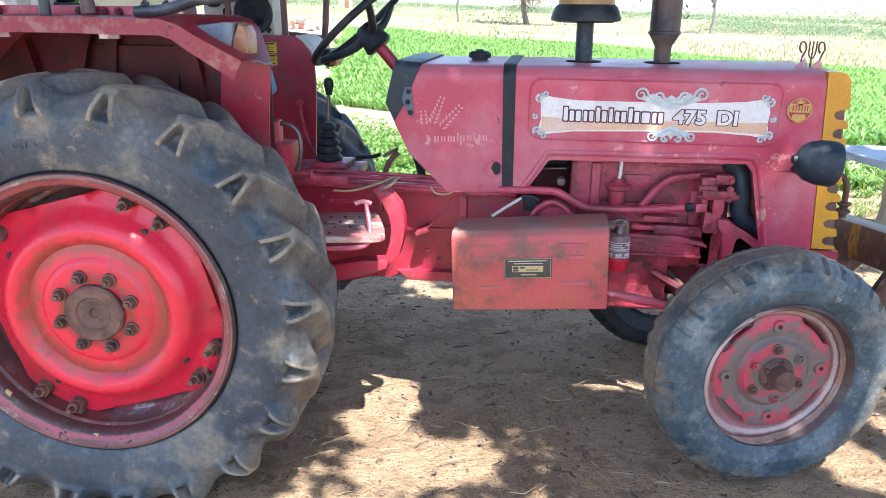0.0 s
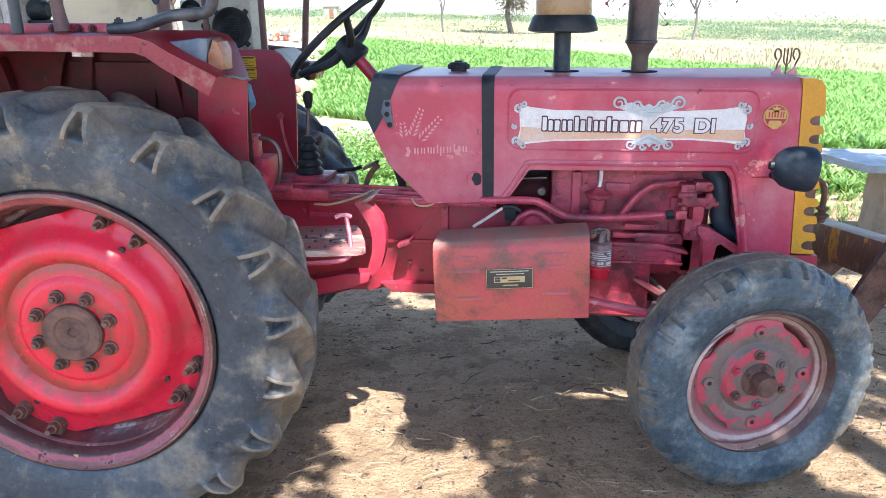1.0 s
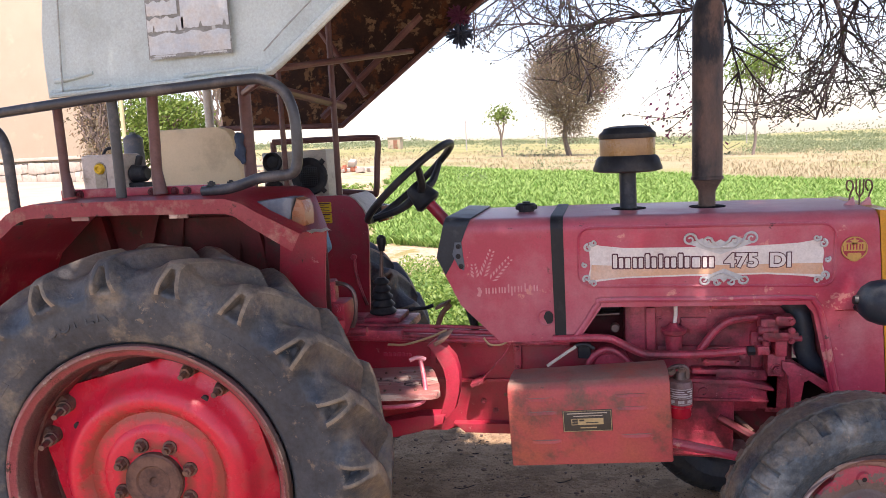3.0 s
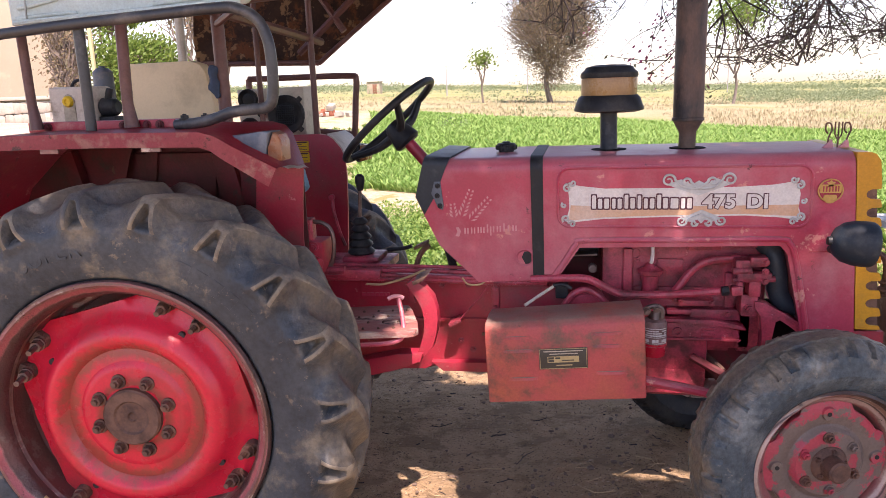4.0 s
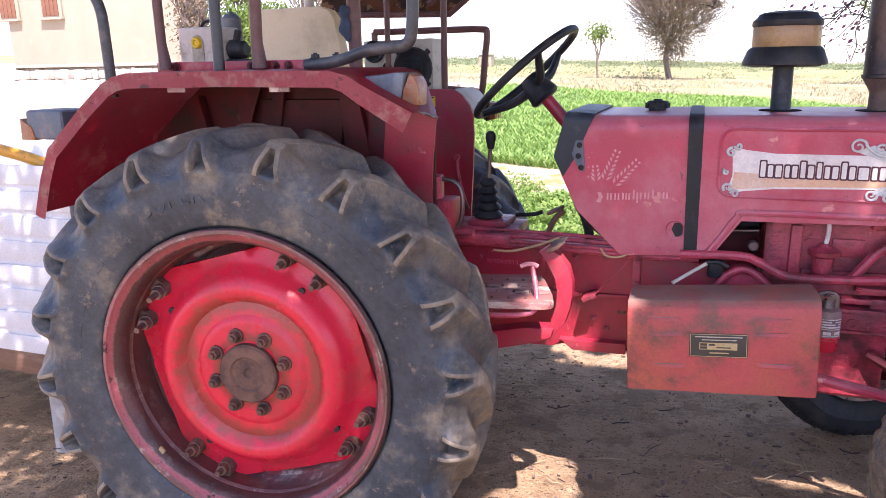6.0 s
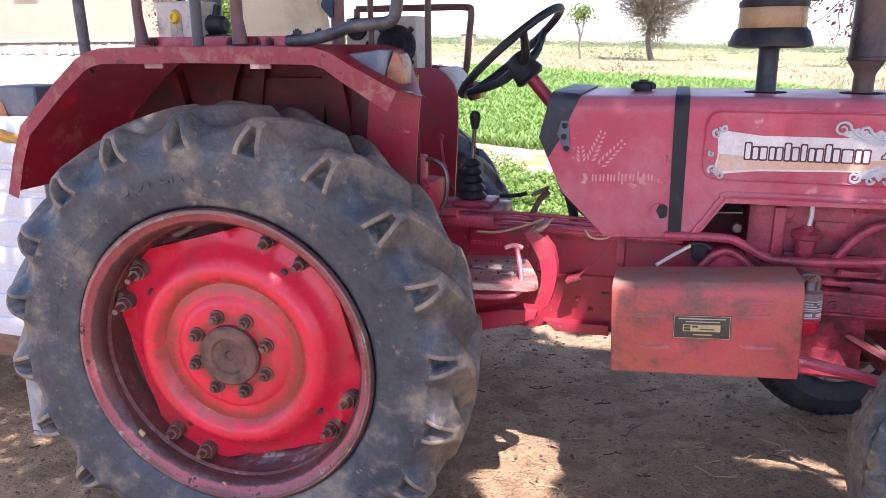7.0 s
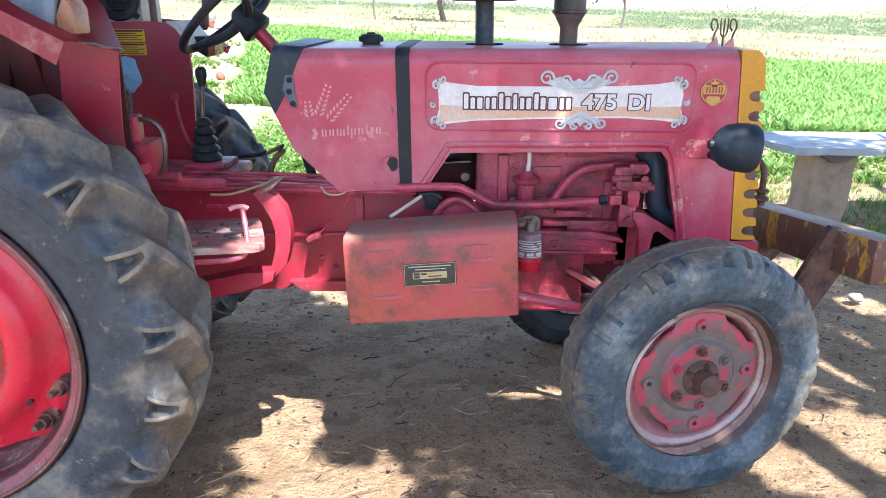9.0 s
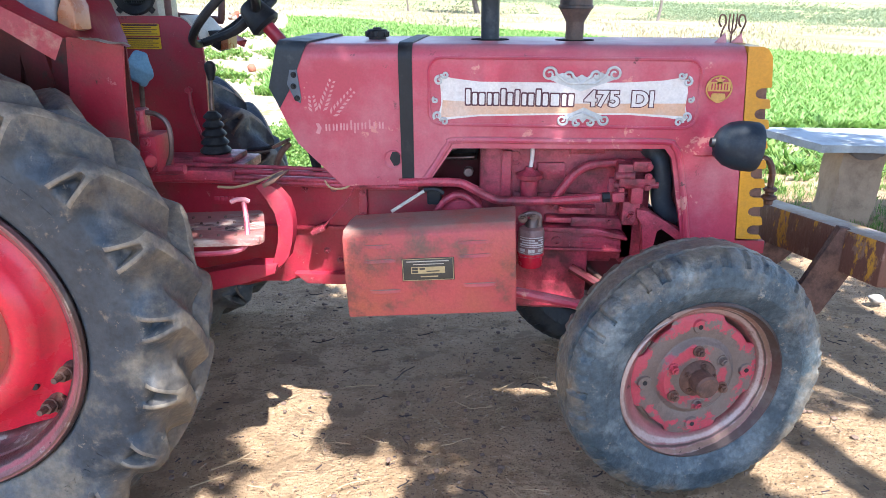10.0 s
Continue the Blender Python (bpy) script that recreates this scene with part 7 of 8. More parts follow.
# front lamp on the mudguard
bm = prism(bmesh.new(), [(0.300, 1.362), (0.395, 1.372), (0.424, 1.372), (0.412, 1.335), (0.402, 1.290), (0.385, 1.287), (0.345, 1.325)], -0.80, -0.735, 0.008, 3)
lamp = part("indicator_lamp", bm, BLUE_GREY, near_f, "sun-bleached grey indicator housing with a cracked orange lens")
bm = prism(bmesh.new(), [(0.427, 1.370), (0.440, 1.364), (0.448, 1.347), (0.447, 1.302), (0.404, 1.290), (0.414, 1.335)], -0.797, -0.738, 0.006, 3)
part("indicator_lens", bm, ORANGE_LENS, near_f, "faded orange lens")
bm = bmesh.new()
rows = []
for j in range(9):
    t = j / 8
    a, b = Vector((0.405, -0.80, 1.306)).lerp(Vector((0.335, -0.47, 1.266)), t), Vector((0.462, -0.80, 1.276)).lerp(Vector((0.386, -0.47, 1.244)), t)
    rows.append([bm.verts.new(a.lerp(b, k / 3) + Vector((0, 0, 0.007 + 0.002 * math.sin(1.3 * j + 2 * k)))) for k in range(4)])
skin(bm, rows, 4, False)
bmesh.ops.solidify(bm, geom=bm.faces[:], thickness=0.002)
part("bent_flap", bm, CREAM_GREY, near_f, "bent pale metal flap")
bm = prism(bmesh.new(), [(0.19, 1.250), (0.278, 1.250), (0.272, 1.18), (0.215, 1.215)], 0.36, 0.46, 0.006, 3)
part("indicator_lamp", bm, BLACK, far_f, "dark indicator housing")
bm = prism(bmesh.new(), [(0.279, 1.248), (0.307, 1.250), (0.303, 1.188), (0.274, 1.184)], 0.365, 0.455, 0.006, 3)
part("indicator_lens", bm, ORANGE_LENS, far_f, "brown-orange lens")
bm = bmesh.new()
box(bm, (-0.66, -0.70, 1.245), (0.13, 0.13, 0.080), (0, 0, 0), 0.012, 3)
lamp = part("tail_lamp", bm, BLUE_GREY, near_f, "dark tail lamp housing")
bm = bmesh.new()
prism(bm, [(-0.742, 1.262), (-0.705, 1.240), (-0.695, 1.204), (-0.745, 1.204)], -0.768, -0.64, 0.003)
part("tail_lens", bm, ORANGE_LENS, near_f, "orange tail lens")

# seat board, speaker box, pump on the far side
bm = bmesh.new()
prism(bm, [(-0.452, 1.30), (-0.440, 1.582), (-0.20, 1.584), (-0.165, 1.572), (-0.145, 1.545), (-0.120, 1.42), (-0.118, 1.30)], -0.03, 0.03, 0.006)
seat = part("seat_board", bm, CREAM, tractor, "cream plywood seat back board")
bm = bmesh.new()
cyl(bm, (-0.46, 0.0, 1.30), (-0.455, 0.0, 1.585), 0.016, seg=12)
part("seat_edge", bm, CREAM_GREY, seat)
bm = bmesh.new()
box(bm, (-0.28, 0, 1.14), (0.36, 0.42, 0.30), (0, 0, 0), 0.03, 3)
part("seat_base", bm, BLACK, seat)
bm = bmesh.new()
box(bm, (-0.085, 0.45, 1.362), (0.285, 0.16, 0.245), (0, -1, 0), 0.006)
spk = single("speaker_box", bm, CREAM_GREY, "grimy cream loudspeaker box with black round speakers", "loudspeaker")
for x, z, r in ((-0.022, 1.378, 0.078), (-0.182, 1.442, 0.042), (-0.182, 1.328, 0.042), (-0.128, 1.385, 0.016)):
    bm = bmesh.new()
    lathe(bm, [(0, 0.006), (r * 0.45, 0.006), (r * 0.6, 0.003), (r * 0.8, 0.010), (r * 0.92, 0.014), (r, 0.010), (r, -0.004), (0, -0.004)], (x, 0.370, z), (0, -1, 0), 28)
    if r > 0.07:
        for k in range(4):
            a = radians(45 + 90 * k)
            part("speaker_ear", box(bmesh.new(), (x + r * math.cos(a), 0.366, z + r * math.sin(a)), (0.03, 0.01, 0.02), (0, -math.degrees(a), 0), 0.003), BLACK, spk)
        gm = bmesh.new()
        bmesh.ops.create_grid(gm, x_segments=8, y_segments=8, size=0.036, matrix=pose(x, 0.3605, z, 90))
        bmesh.ops.wireframe(gm, faces=gm.faces[:], thickness=0.003, use_replace=True, use_boundary=True)
        part("speaker_grille", gm, DARK_GREY, spk)
    part("speaker", bm, BLACK, spk, "black round loudspeaker")
bm = bmesh.new()
box(bm, (-0.309, -0.480, 1.439), (0.138, 0.10, 0.122), (0, 0, 0), 0.010, 3)
pump = single("pump_unit", bm, PUMP_CREAM, "grimy cream metal pump box with a round yellow knob", "pump")
bm = bmesh.new()
prism(bm, [(-0.331, 1.395), (-0.293, 1.395), (-0.293, 1.462), (-0.300, 1.475), (-0.312, 1.480), (-0.324, 1.475), (-0.331, 1.462)], -0.5325, -0.529)
part("knob_recess", bm, GRIMY, pump, "darker cream arch behind the knob")
bm = bmesh.new()
lathe(bm, [(0, 0.006), (0.006, 0.006), (0.008, 0.010), (0.013, 0.010), (0.0165, 0.004), (0.0165, 0), (0, 0)], (-0.312, -0.5325, 1.458), (0, -1, 0), 24)
part("pump_knob", bm, YELLOW_TAG, pump, "yellow round knob")
bm = bmesh.new()
cyl(bm, (-0.242, -0.48, 1.438), (-0.188, -0.48, 1.438), 0.028, 0.024, 20, 0.007)
cyl(bm, (-0.222, -0.48, 1.455), (-0.210, -0.48, 1.492), 0.010, 0.010, 12, 0.003)
box(bm, (-0.215, -0.48, 1.395), (0.05, 0.05, 0.035), (0, 0, 0), 0.004)
part("pump_motor", bm, BLACK, pump, "greasy black motor")
part("pump_shaft", cyl(bmesh.new(), (-0.405, -0.48, 1.437), (-0.372, -0.48, 1.437), 0.011, seg=12, bevel=0.002), BLACK, pump)
bm = bmesh.new()
tube(bm, [(-0.345, -0.47, 1.495), (-0.330, -0.47, 1.516), (-0.300, -0.47, 1.518), (-0.282, -0.47, 1.497)], 0.0045, 8, 4)
part("pump_handle", bm, BLACK, pump)
bm = bmesh.new()
cyl(bm, (-0.566, 0.0, 1.392), (-0.566, 0.0, 1.573), 0.037, 0.035, 24, 0.014)
cyl(bm, (-0.566, 0.0, 1.570), (-0.566, 0.0, 1.582), 0.012, 0.012, 12, 0.003)
single("canister", bm, BLUE_GREY, "grey-blue metal canister standing on a steel stand", "canister")
bm = bmesh.new()
box(bm, (-0.566, 0, 1.380), (0.24, 0.20, 0.024), (0, 0, 0), 0.003)
for x in (-0.64, -0.47):
    cyl(bm, (x, 0.0, 0.60), (x, 0.0, 1.37), 0.018, seg=10)
box(bm, (-0.42, 0.0, 0.62), (0.50, 0.06, 0.06), (0, 0, 0), 0.006)
part("canister_stand", bm, BROWN_TUBE, tractor, "maroon steel stand")

# canopy
bm = bmesh.new()
low = [(-0.32, 1.658), (-0.30, 1.660), (-0.10, 1.668), (0.10, 1.674), (0.33, 1.680), (0.37, 1.694), (0.51, 1.800), (0.70, 1.945), (0.90, 2.09)]
rows = []
for x, z in low:
    n = 7
    rows.append([bm.verts.new((x + 0.004 * math.sin(7 * k + 9 * x) + (0.030 * k / n if x < -0.29 else 0), -0.70 - 0.006 * math.sin(5.2 * x + k * 1.7) * (1 - k / n) + 0.05 * (k / n) ** 2, z + (max(2.26, z + 0.05) - z) * k / n)) for k in range(n + 1)])
skin(bm, rows, 8, False)
rf = []
for x, z in low:
    rf.append([bm.verts.new((x, -0.65 + 1.3 * k / 8, max(2.26, z + 0.05) + 0.06 * math.sin(math.pi * k / 8))) for k in range(9)])
skin(bm, rf, 9, False)
bmesh.ops.remove_doubles(bm, verts=bm.verts[:], dist=0.002)
bmesh.ops.solidify(bm, geom=bm.faces[:], thickness=0.004)
canopy = part("canopy", bm, CANVAS, tractor, "grey-white canvas sun canopy with creases", 60)
bm = bmesh.new()
tube(bm, [(-0.30, -0.712, 1.662), (0.10, -0.712, 1.676), (0.33, -0.712, 1.682), (0.37, -0.712, 1.697), (0.51, -0.712, 1.803), (0.70, -0.712, 1.948), (0.90, -0.712, 2.092)], 0.007, 8, 3)
part("canopy_hem", bm, CANVAS, canopy)
rows = []
bm = bmesh.new()
far_low = [(-0.53, 1.60), (-0.30, 1.585), (0.045, 1.575), (0.20, 1.695), (0.34, 1.810), (0.59, 2.00), (0.80, 2.14)]
for x, z in far_low:
    rows.append([bm.verts.new((x, 0.62 + 0.012 * math.sin(6 * x + 2 * k), z + (2.22 - z) * k / 6)) for k in range(7)])
skin(bm, rows, 7, False)
rows = []
for x, z in ((-0.56, 2.22), (0.2, 2.22), (0.8, 2.17)):
    rows.append([bm.verts.new((x, -0.64 + 1.28 * k / 8, z + 0.05 * math.sin(math.pi * k / 8) - 0.01)) for k in range(9)])
skin(bm, rows, 9, False)
bmesh.ops.solidify(bm, geom=bm.faces[:], thickness=0.004)
part("canopy_lining", bm, LINING, canopy, "brown patterned canopy lining", 60)
bm = bmesh.new()
for p, q, r in (((0.045, 0.60, 1.582), (0.80, 0.60, 2.145), 0.010), ((-0.52, 0.58, 1.60), (0.045, 0.60, 1.585), 0.012), ((0.12, -0.42, 1.72), (0.42, 0.45, 1.86), 0.011), ((0.20, 0.5, 1.70), (-0.1, 0.5, 2.15), 0.014), ((0.0, 0.5, 1.62), (0.45, 0.5, 2.0), 0.014), ((0.116, -0.42, 1.66), (0.33, -0.69, 1.68), 0.010), ((0.115, -0.45, 1.70), (0.115, 0.45, 1.66), 0.016)):
    cyl(bm, p, q, r, seg=8)
part("canopy_strut", bm, BROWN_TUBE, canopy, "thin maroon canopy struts")
part("canopy_patch", flat_loop(bmesh.new(), [(0.012, 1.735), (0.13, 1.737), (0.250, 1.738), (0.249, 1.80), (0.248, 1.89), (0.014, 1.885)], -0.7135, 0.001), PATCH_EDGE, canopy, "glue residue of a printed patch on the canvas")
for x0, x1, z0, z1 in ((0.017, 0.2465, 1.745, 1.799), (0.016, 0.120, 1.802, 1.838), (0.114, 0.246, 1.806, 1.882), (0.018, 0.105, 1.842, 1.880), (0.030, 0.090, 1.739, 1.744), (0.17, 0.235, 1.740, 1.745)):
    steps = 22
    low_edge = [(x0 + (x1 - x0) * k / steps, z0 + rng.uniform(0, 0.003) + (0.016 if rng.random() < 0.04 and z1 - z0 > 0.01 else 0)) for k in range(steps + 1)]
    top_edge = [(x0 + (x1 - x0) * k / steps, z1 - rng.uniform(0, 0.004) - 0.003 * math.sin(0.9 * k)) for k in range(steps, -1, -1)] if z1 - z0 > 0.01 else [(x1, z1), (x0, z1)]
    part("torn_paper", flat_loop(bmesh.new(), low_edge + top_edge, -0.7155, 0.001), PATCH, canopy, "torn pale paper")
# seam, creases and rolled hem of the canvas
bm = bmesh.new()
tube(bm, [(-0.262, -0.711, 1.668), (-0.258, -0.710, 1.75), (-0.250, -0.706, 1.90), (-0.245, -0.700, 2.05)], 0.0022, 6, 4)
part("canopy_seam", bm, SEAM, canopy, "stitched seam")
for pts in (((-0.300, 1.672), (-0.22, 1.678), (-0.12, 1.680)), ((-0.290, 1.700), (-0.235, 1.706), (-0.17, 1.716)), ((0.10, 1.690), (0.20, 1.695), (0.31, 1.698))):
    bm = bmesh.new()
    tube(bm, [(x, -0.7025, z) for x, z in pts], 0.0065, 10, 5, 0.004)
    part("canvas_crease", bm, CANVAS, canopy)
bm = bmesh.new()
tube(bm, [(0.34, -0.712, 1.690), (0.37, -0.714, 1.702), (0.51, -0.714, 1.808), (0.70, -0.712, 1.953), (0.90, -0.712, 2.097)], 0.013, 10, 3)
part("rolled_hem", bm, CANVAS, canopy)
bm = bmesh.new()
tube(bm, [(0.335, -0.716, 1.735), (0.40, -0.716, 1.790), (0.47, -0.716, 1.846)], 0.002, 6, 3)
part("canopy_seam", bm, SEAM, canopy, "stitched seam")
bm = bmesh.new()
for k in range(170):
    d = Vector((rng.gauss(0, 1), rng.gauss(0, 1), rng.gauss(0, 1) - 0.6)).normalized()
    p = Vector((0.590, 0.60, 1.935))
    cyl(bm, p, p + d * rng.uniform(0.035, 0.066), 0.006, 0.003, 4)
single("tassel", bm, RAG_BLUE, "blue woollen tassel hanging from the canopy", "tassel", "canopy tassels")
bm = bmesh.new()
for k in range(130):
    d = Vector((rng.gauss(0, 1), rng.gauss(0, 1), rng.gauss(0, 1))).normalized()
    p = Vector((0.587, 0.60, 2.005))
    cyl(bm, p, p + d * rng.uniform(0.03, 0.055), 0.006, 0.003, 4)
single("tassel", bm, FLOWER, "pink woollen tassel hanging from the canopy", "tassel", "canopy tassels")

# axles, links
bm = bmesh.new()
cyl(bm, REAR, FAR_REAR, 0.055, seg=20)
box(bm, (REAR[0] - 0.12, 0, REAR[2] - 0.05), (0.36, 0.56, 0.36), (0, 0, 0), 0.06, 3)
part("rear_axle", bm, RED_CAST, tractor)
bm = bmesh.new()
cyl(bm, (1.785, -0.45, 0.475), (1.65, 0.42, 0.40), 0.042, seg=16)
box(bm, (1.80, 0, 0.57), (0.16, 0.20, 0.20), (0, 0, 0), 0.03)
for x, y0, y1, z in ((1.80, -0.42, -0.56, 0.47), (1.63, 0.40, 0.50, 0.38)):
    cyl(bm, (x, y0, z - 0.06), (x, y0, z + 0.13), 0.032, seg=14)
    cyl(bm, (x, y0, z), (x, y1, z), 0.026, seg=14)
part("front_axle", bm, RED_CAST, tractor, "red front axle beam")
bm = bmesh.new()
tube(bm, [(1.05, -0.30, 0.625), (1.32, -0.35, 0.596), (1.53, -0.37, 0.566), (1.72, -0.40, 0.54)], 0.0145, 10, 4)
part("drag_link", bm, RED_HOOD, tractor, "red steering drag link")
bm = bmesh.new()
tube(bm, [(1.50, -0.16, 0.60), (1.60, -0.20, 0.555), (1.72, -0.24, 0.52)], 0.014, 8, 3)
tube(bm, [(1.50, 0.02, 0.55), (1.62, 0.0, 0.50), (1.75, -0.1, 0.47)], 0.02, 8, 3)
part("radius_rod", bm, RED_SHADED_GRIMY, tractor)

# front bumper frame
bm = bmesh.new()
u0, u1 = Vector((2.17, 0.26, 0.655)), Vector((2.31, -0.38, 0.715))
d = (u1 - u0).normalized()
side = Vector((1, 0, 0))
prof = [(-0.045, 0.062), (0.045, 0.062), (0.045, -0.062), (-0.045, -0.062)]
vs = [[bm.verts.new(p + side * a + Vector((0, 0, b))) for a, b in prof] for p in (u0, u1)]
skin(bm, vs, 4)
bm.faces.new(vs[0])
bm.faces.new(vs[1])
bmesh.ops.bevel(bm, geom=bm.edges[:], offset=0.006, segments=2, profile=0.5, affect="EDGES")
bumper = part("bumper_beam", bm, BUMPER, tractor, "rusty front bumper beam with flaking yellow paint")
for y, pts in ((-0.22, [(2.215, 0.770), (2.245, 0.765), (2.275, 0.650), (2.205, 0.512), (2.02, 0.40), (1.93, 0.40), (1.93, 0.45), (2.145, 0.600)]), (0.14, [(2.222, 0.716), (2.240, 0.706), (2.270, 0.600), (2.225, 0.545), (2.06, 0.42), (1.95, 0.42), (1.97, 0.46), (2.145, 0.570)])):
    part("bumper_arm", prism(bmesh.new(), pts, y - 0.012, y + 0.012, 0.003), RUST_DARK, bumper, "brown flat steel arm")
bm = bmesh.new()
tube(bm, [(2.01, -0.12, 0.935), (2.035, -0.125, 0.93), (2.050, -0.13, 0.90), (2.055, -0.12, 0.84)], 0.009, 8, 4)
lathe(bm, [(0, 0), (0.012, 0), (0.013, 0.012), (0.022, 0.018), (0.022, 0.024), (0.012, 0.030), (0.012, 0.036), (0.020, 0.042), (0.020, 0.048), (0, 0.052)], (2.055, -0.12, 0.80), (0, 0, 1), 18)
part("spring_hook", bm, RUST_DARK, tractor, "small rusty hook with a coil spring behind the bumper")

# ---- the shade tree over the yard ----
SLOPE = (SUN_TO.x / SUN_TO.z, SUN_TO.y / SUN_TO.z)
# sunlit gaps where the light comes through, on the ground: centre and half sizes
GAPS = ((0.580, -0.16, 0.165, 0.30), (0.79, -0.52, 0.25, 0.19), (0.64, -0.84, 0.22, 0.13), (1.43, 0.085, 0.21, 0.045), (1.62, -0.02, 0.10, 0.06), (1.02, -1.0, 0.40, 0.24), (2.62, 0.18, 0.20, 0.10), (2.88, 0.50, 0.34, 0.11), (3.02, 0.92, 0.36, 0.12), (2.30, -0.32, 0.36, 0.24), (2.50, -0.95, 0.70, 0.36),
        (2.9, 1.5, 0.4, 0.2), (0.75, 1.2, 0.25, 0.12), (-0.75, -1.2, 0.4, 0.15))


def shade_tree():
    rr = random.Random(31)
    base = Vector((4.6, -5.6, gz(4.6, -5.6) - 0.1))
    e = thing("shade_tree", base, "thorny shade tree with drooping twigs hanging over the tractor", "tree")
    bm = bmesh.new()
    fork = base + Vector((-0.3, 0.4, 2.6))
    tube(bm, [base, base + Vector((0.05, 0.1, 1.3)), fork], 0.24, 10, 4, 0.17)
    ends = [(-0.6, -1.6, 4.3), (1.2, -1.2, 4.5), (2.6, 0.4, 4.4), (3.6, 2.4, 3.9), (4.8, 1.0, 4.2), (2.4, 2.6, 3.8), (6.2, 3.4, 4.0), (-0.2, -3.2, 4.2), (4.2, 4.6, 3.7), (5.6, 5.0, 3.6), (1.6, 2.4, 2.75), (2.5, 3.0, 2.70), (3.3, 2.2, 2.65), (3.7, 3.2, 2.75), (1.2, 2.9, 2.85), (2.9, 2.5, 2.80)]
    branch_lines = []
    for ex in ends:
        ex = Vector(ex)
        mid = fork.lerp(ex, 0.5) + Vector((rr.uniform(-0.3, 0.3), rr.uniform(-0.3, 0.3), 0.7))
        line = smooth_line([fork, mid, ex], 8)
        tube(bm, [fork, mid, ex], 0.10, 7, 5, 0.022)
        branch_lines.append(line)
    part("trunk", bm, BARK, e, "grey-brown trunk and limbs", 60)
    # drooping, forking twigs beyond the tractor, with small leaves towards their ends
    bm = bmesh.new()
    tips = []
    hang = ((0.3, 2.10), (0.8, 1.95), (1.2, 1.64), (1.75, 1.36), (2.05, 1.66), (2.4, 1.47), (2.8, 1.60), (3.3, 1.72), (9.0, 2.0))

    def lowest(x):
        for (xa, za), (xb, zb) in zip(hang, hang[1:]):
            if xa <= x < xb:
                return za + (zb - za) * (x - xa) / (xb - xa)
        return 2.1

    def twig(p, d, ln, rad, lev):
        n = (3, 5, 9)[lev]
        pts = [p.copy()]
        bend = Vector((rr.gauss(0, 1), rr.gauss(0, 1), rr.gauss(0, 1))) * 0.16
        for k in range(n):
            d = (d + bend + Vector((rr.gauss(0, 0.20), rr.gauss(0, 0.20), rr.gauss(0, 0.16) - (0.05 if lev else 0.10)))).normalized()
            if pts[-1].z + d.z * ln / n < lowest(pts[-1].x):
                d.z = abs(d.z) * 0.4 + 0.05
                d.normalize()
            pts.append(pts[-1] + d * ln / n)
            t = (k + 1) / n
            if lev and k >= (1 if lev == 1 else 0):
                for _ in range(3 if lev == 2 else 1 + (rr.random() < 0.35)):
                    side = Vector((rr.gauss(0, 1), rr.gauss(0, 1), rr.gauss(-0.15, 0.8))).normalized()
                    twig(pts[-1], (d * 0.9 + side * 0.8).normalized(), ln * rr.uniform(0.28, 0.50), rad * (0.58 - 0.12 * t), lev - 1)
            if lev == 0 or t > 0.6:
                tips.append((pts[-1], d))
        tube(bm, pts, rad, 5 if lev == 2 else 3, 2 if lev == 2 else 1, rad * (0.35 if lev else 0.5))

    for line in branch_lines[10:]:
        for k in (-1, -3) if line[-1].x < 2.45 else (-2,):
            twig(line[k], Vector((rr.gauss(-0.55, 0.35), rr.gauss(0.1, 0.3), rr.uniform(-0.75, -0.25))).normalized(), rr.uniform(0.9, 1.4), 0.014, 2)
    for x, y, z, dx in ((1.05, 2.7, 2.55, -0.9), (1.9, 2.4, 2.3, -0.5), (2.9, 2.5, 2.3, 0.3), (2.6, 2.8, 2.35, 0.6)):
        twig(Vector((x, y, z)), Vector((dx, 0.05, -0.45)).normalized(), 1.15, 0.015, 2)
    part("twig_tangle", bm, TWIG, e, "dark hanging twigs", 60)["kind"] = "stuff"
    v, f = [], []
    leaves(v, f, [q for q in tips if rr.random() < 0.8], 2, 0.0115, 0.014, rr, 0.5)
    me = bpy.data.meshes.new("twig_leaves")
    me.from_pydata(v, [], f)
    me.materials.append(SHADE_LEAF)
    c = new("twig_leaves", me)
    c.parent = e
    c.matrix_parent_inverse = e.matrix_basis.inverted()
    v, f = [], []
    leaves(v, f, [q for q in tips if 1.15 < q[0].x < 1.7 and q[0].z < 1.85][:110], 3, 0.013, 0.03, rr)
    me = bpy.data.meshes.new("blossom")
    me.from_pydata(v, [], f)
    me.materials.append(FLOWER)
    c = new("blossom", me)
    c.parent = e
    c.matrix_parent_inverse = e.matrix_basis.inverted()
    # the crown overhead, out of view: open at GAPS, packed to shade the tractor
    v, f = [], []
    n = 0
    while n < 50000:
        gx, gy = rr.uniform(-3.2, 6.1), rr.uniform(-4.2, 4.1)
        dome = max(0.0, 1 - ((gx - 1.4) / 4.6) ** 2 - ((gy - 1.0) / 2.4) ** 2)
        h = 3.0 + rr.uniform(0.0, 0.5 + 1.9 * dome)
        edge = 1 + 0.10 * noise.noise(Vector((gx * 0.9, gy * 0.9, 4))) + 0.06 * noise.noise(Vector((gx * 3.1, gy * 3.1, 9)))
        if ((gx - 1.4) / 4.3) ** 2 + ((gy - 1.0) / 2.15) ** 2 > edge * edge:
            continue
        inside = False
        for cx, cy, ax, ay in GAPS:
            wob = 1 + 0.35 * noise.noise(Vector((gx * 4, gy * 4, cx)))
            if ((gx - cx) / ax) ** 2 + ((gy - cy) / ay) ** 2 < wob * wob:
                inside = True
        if inside:
            continue
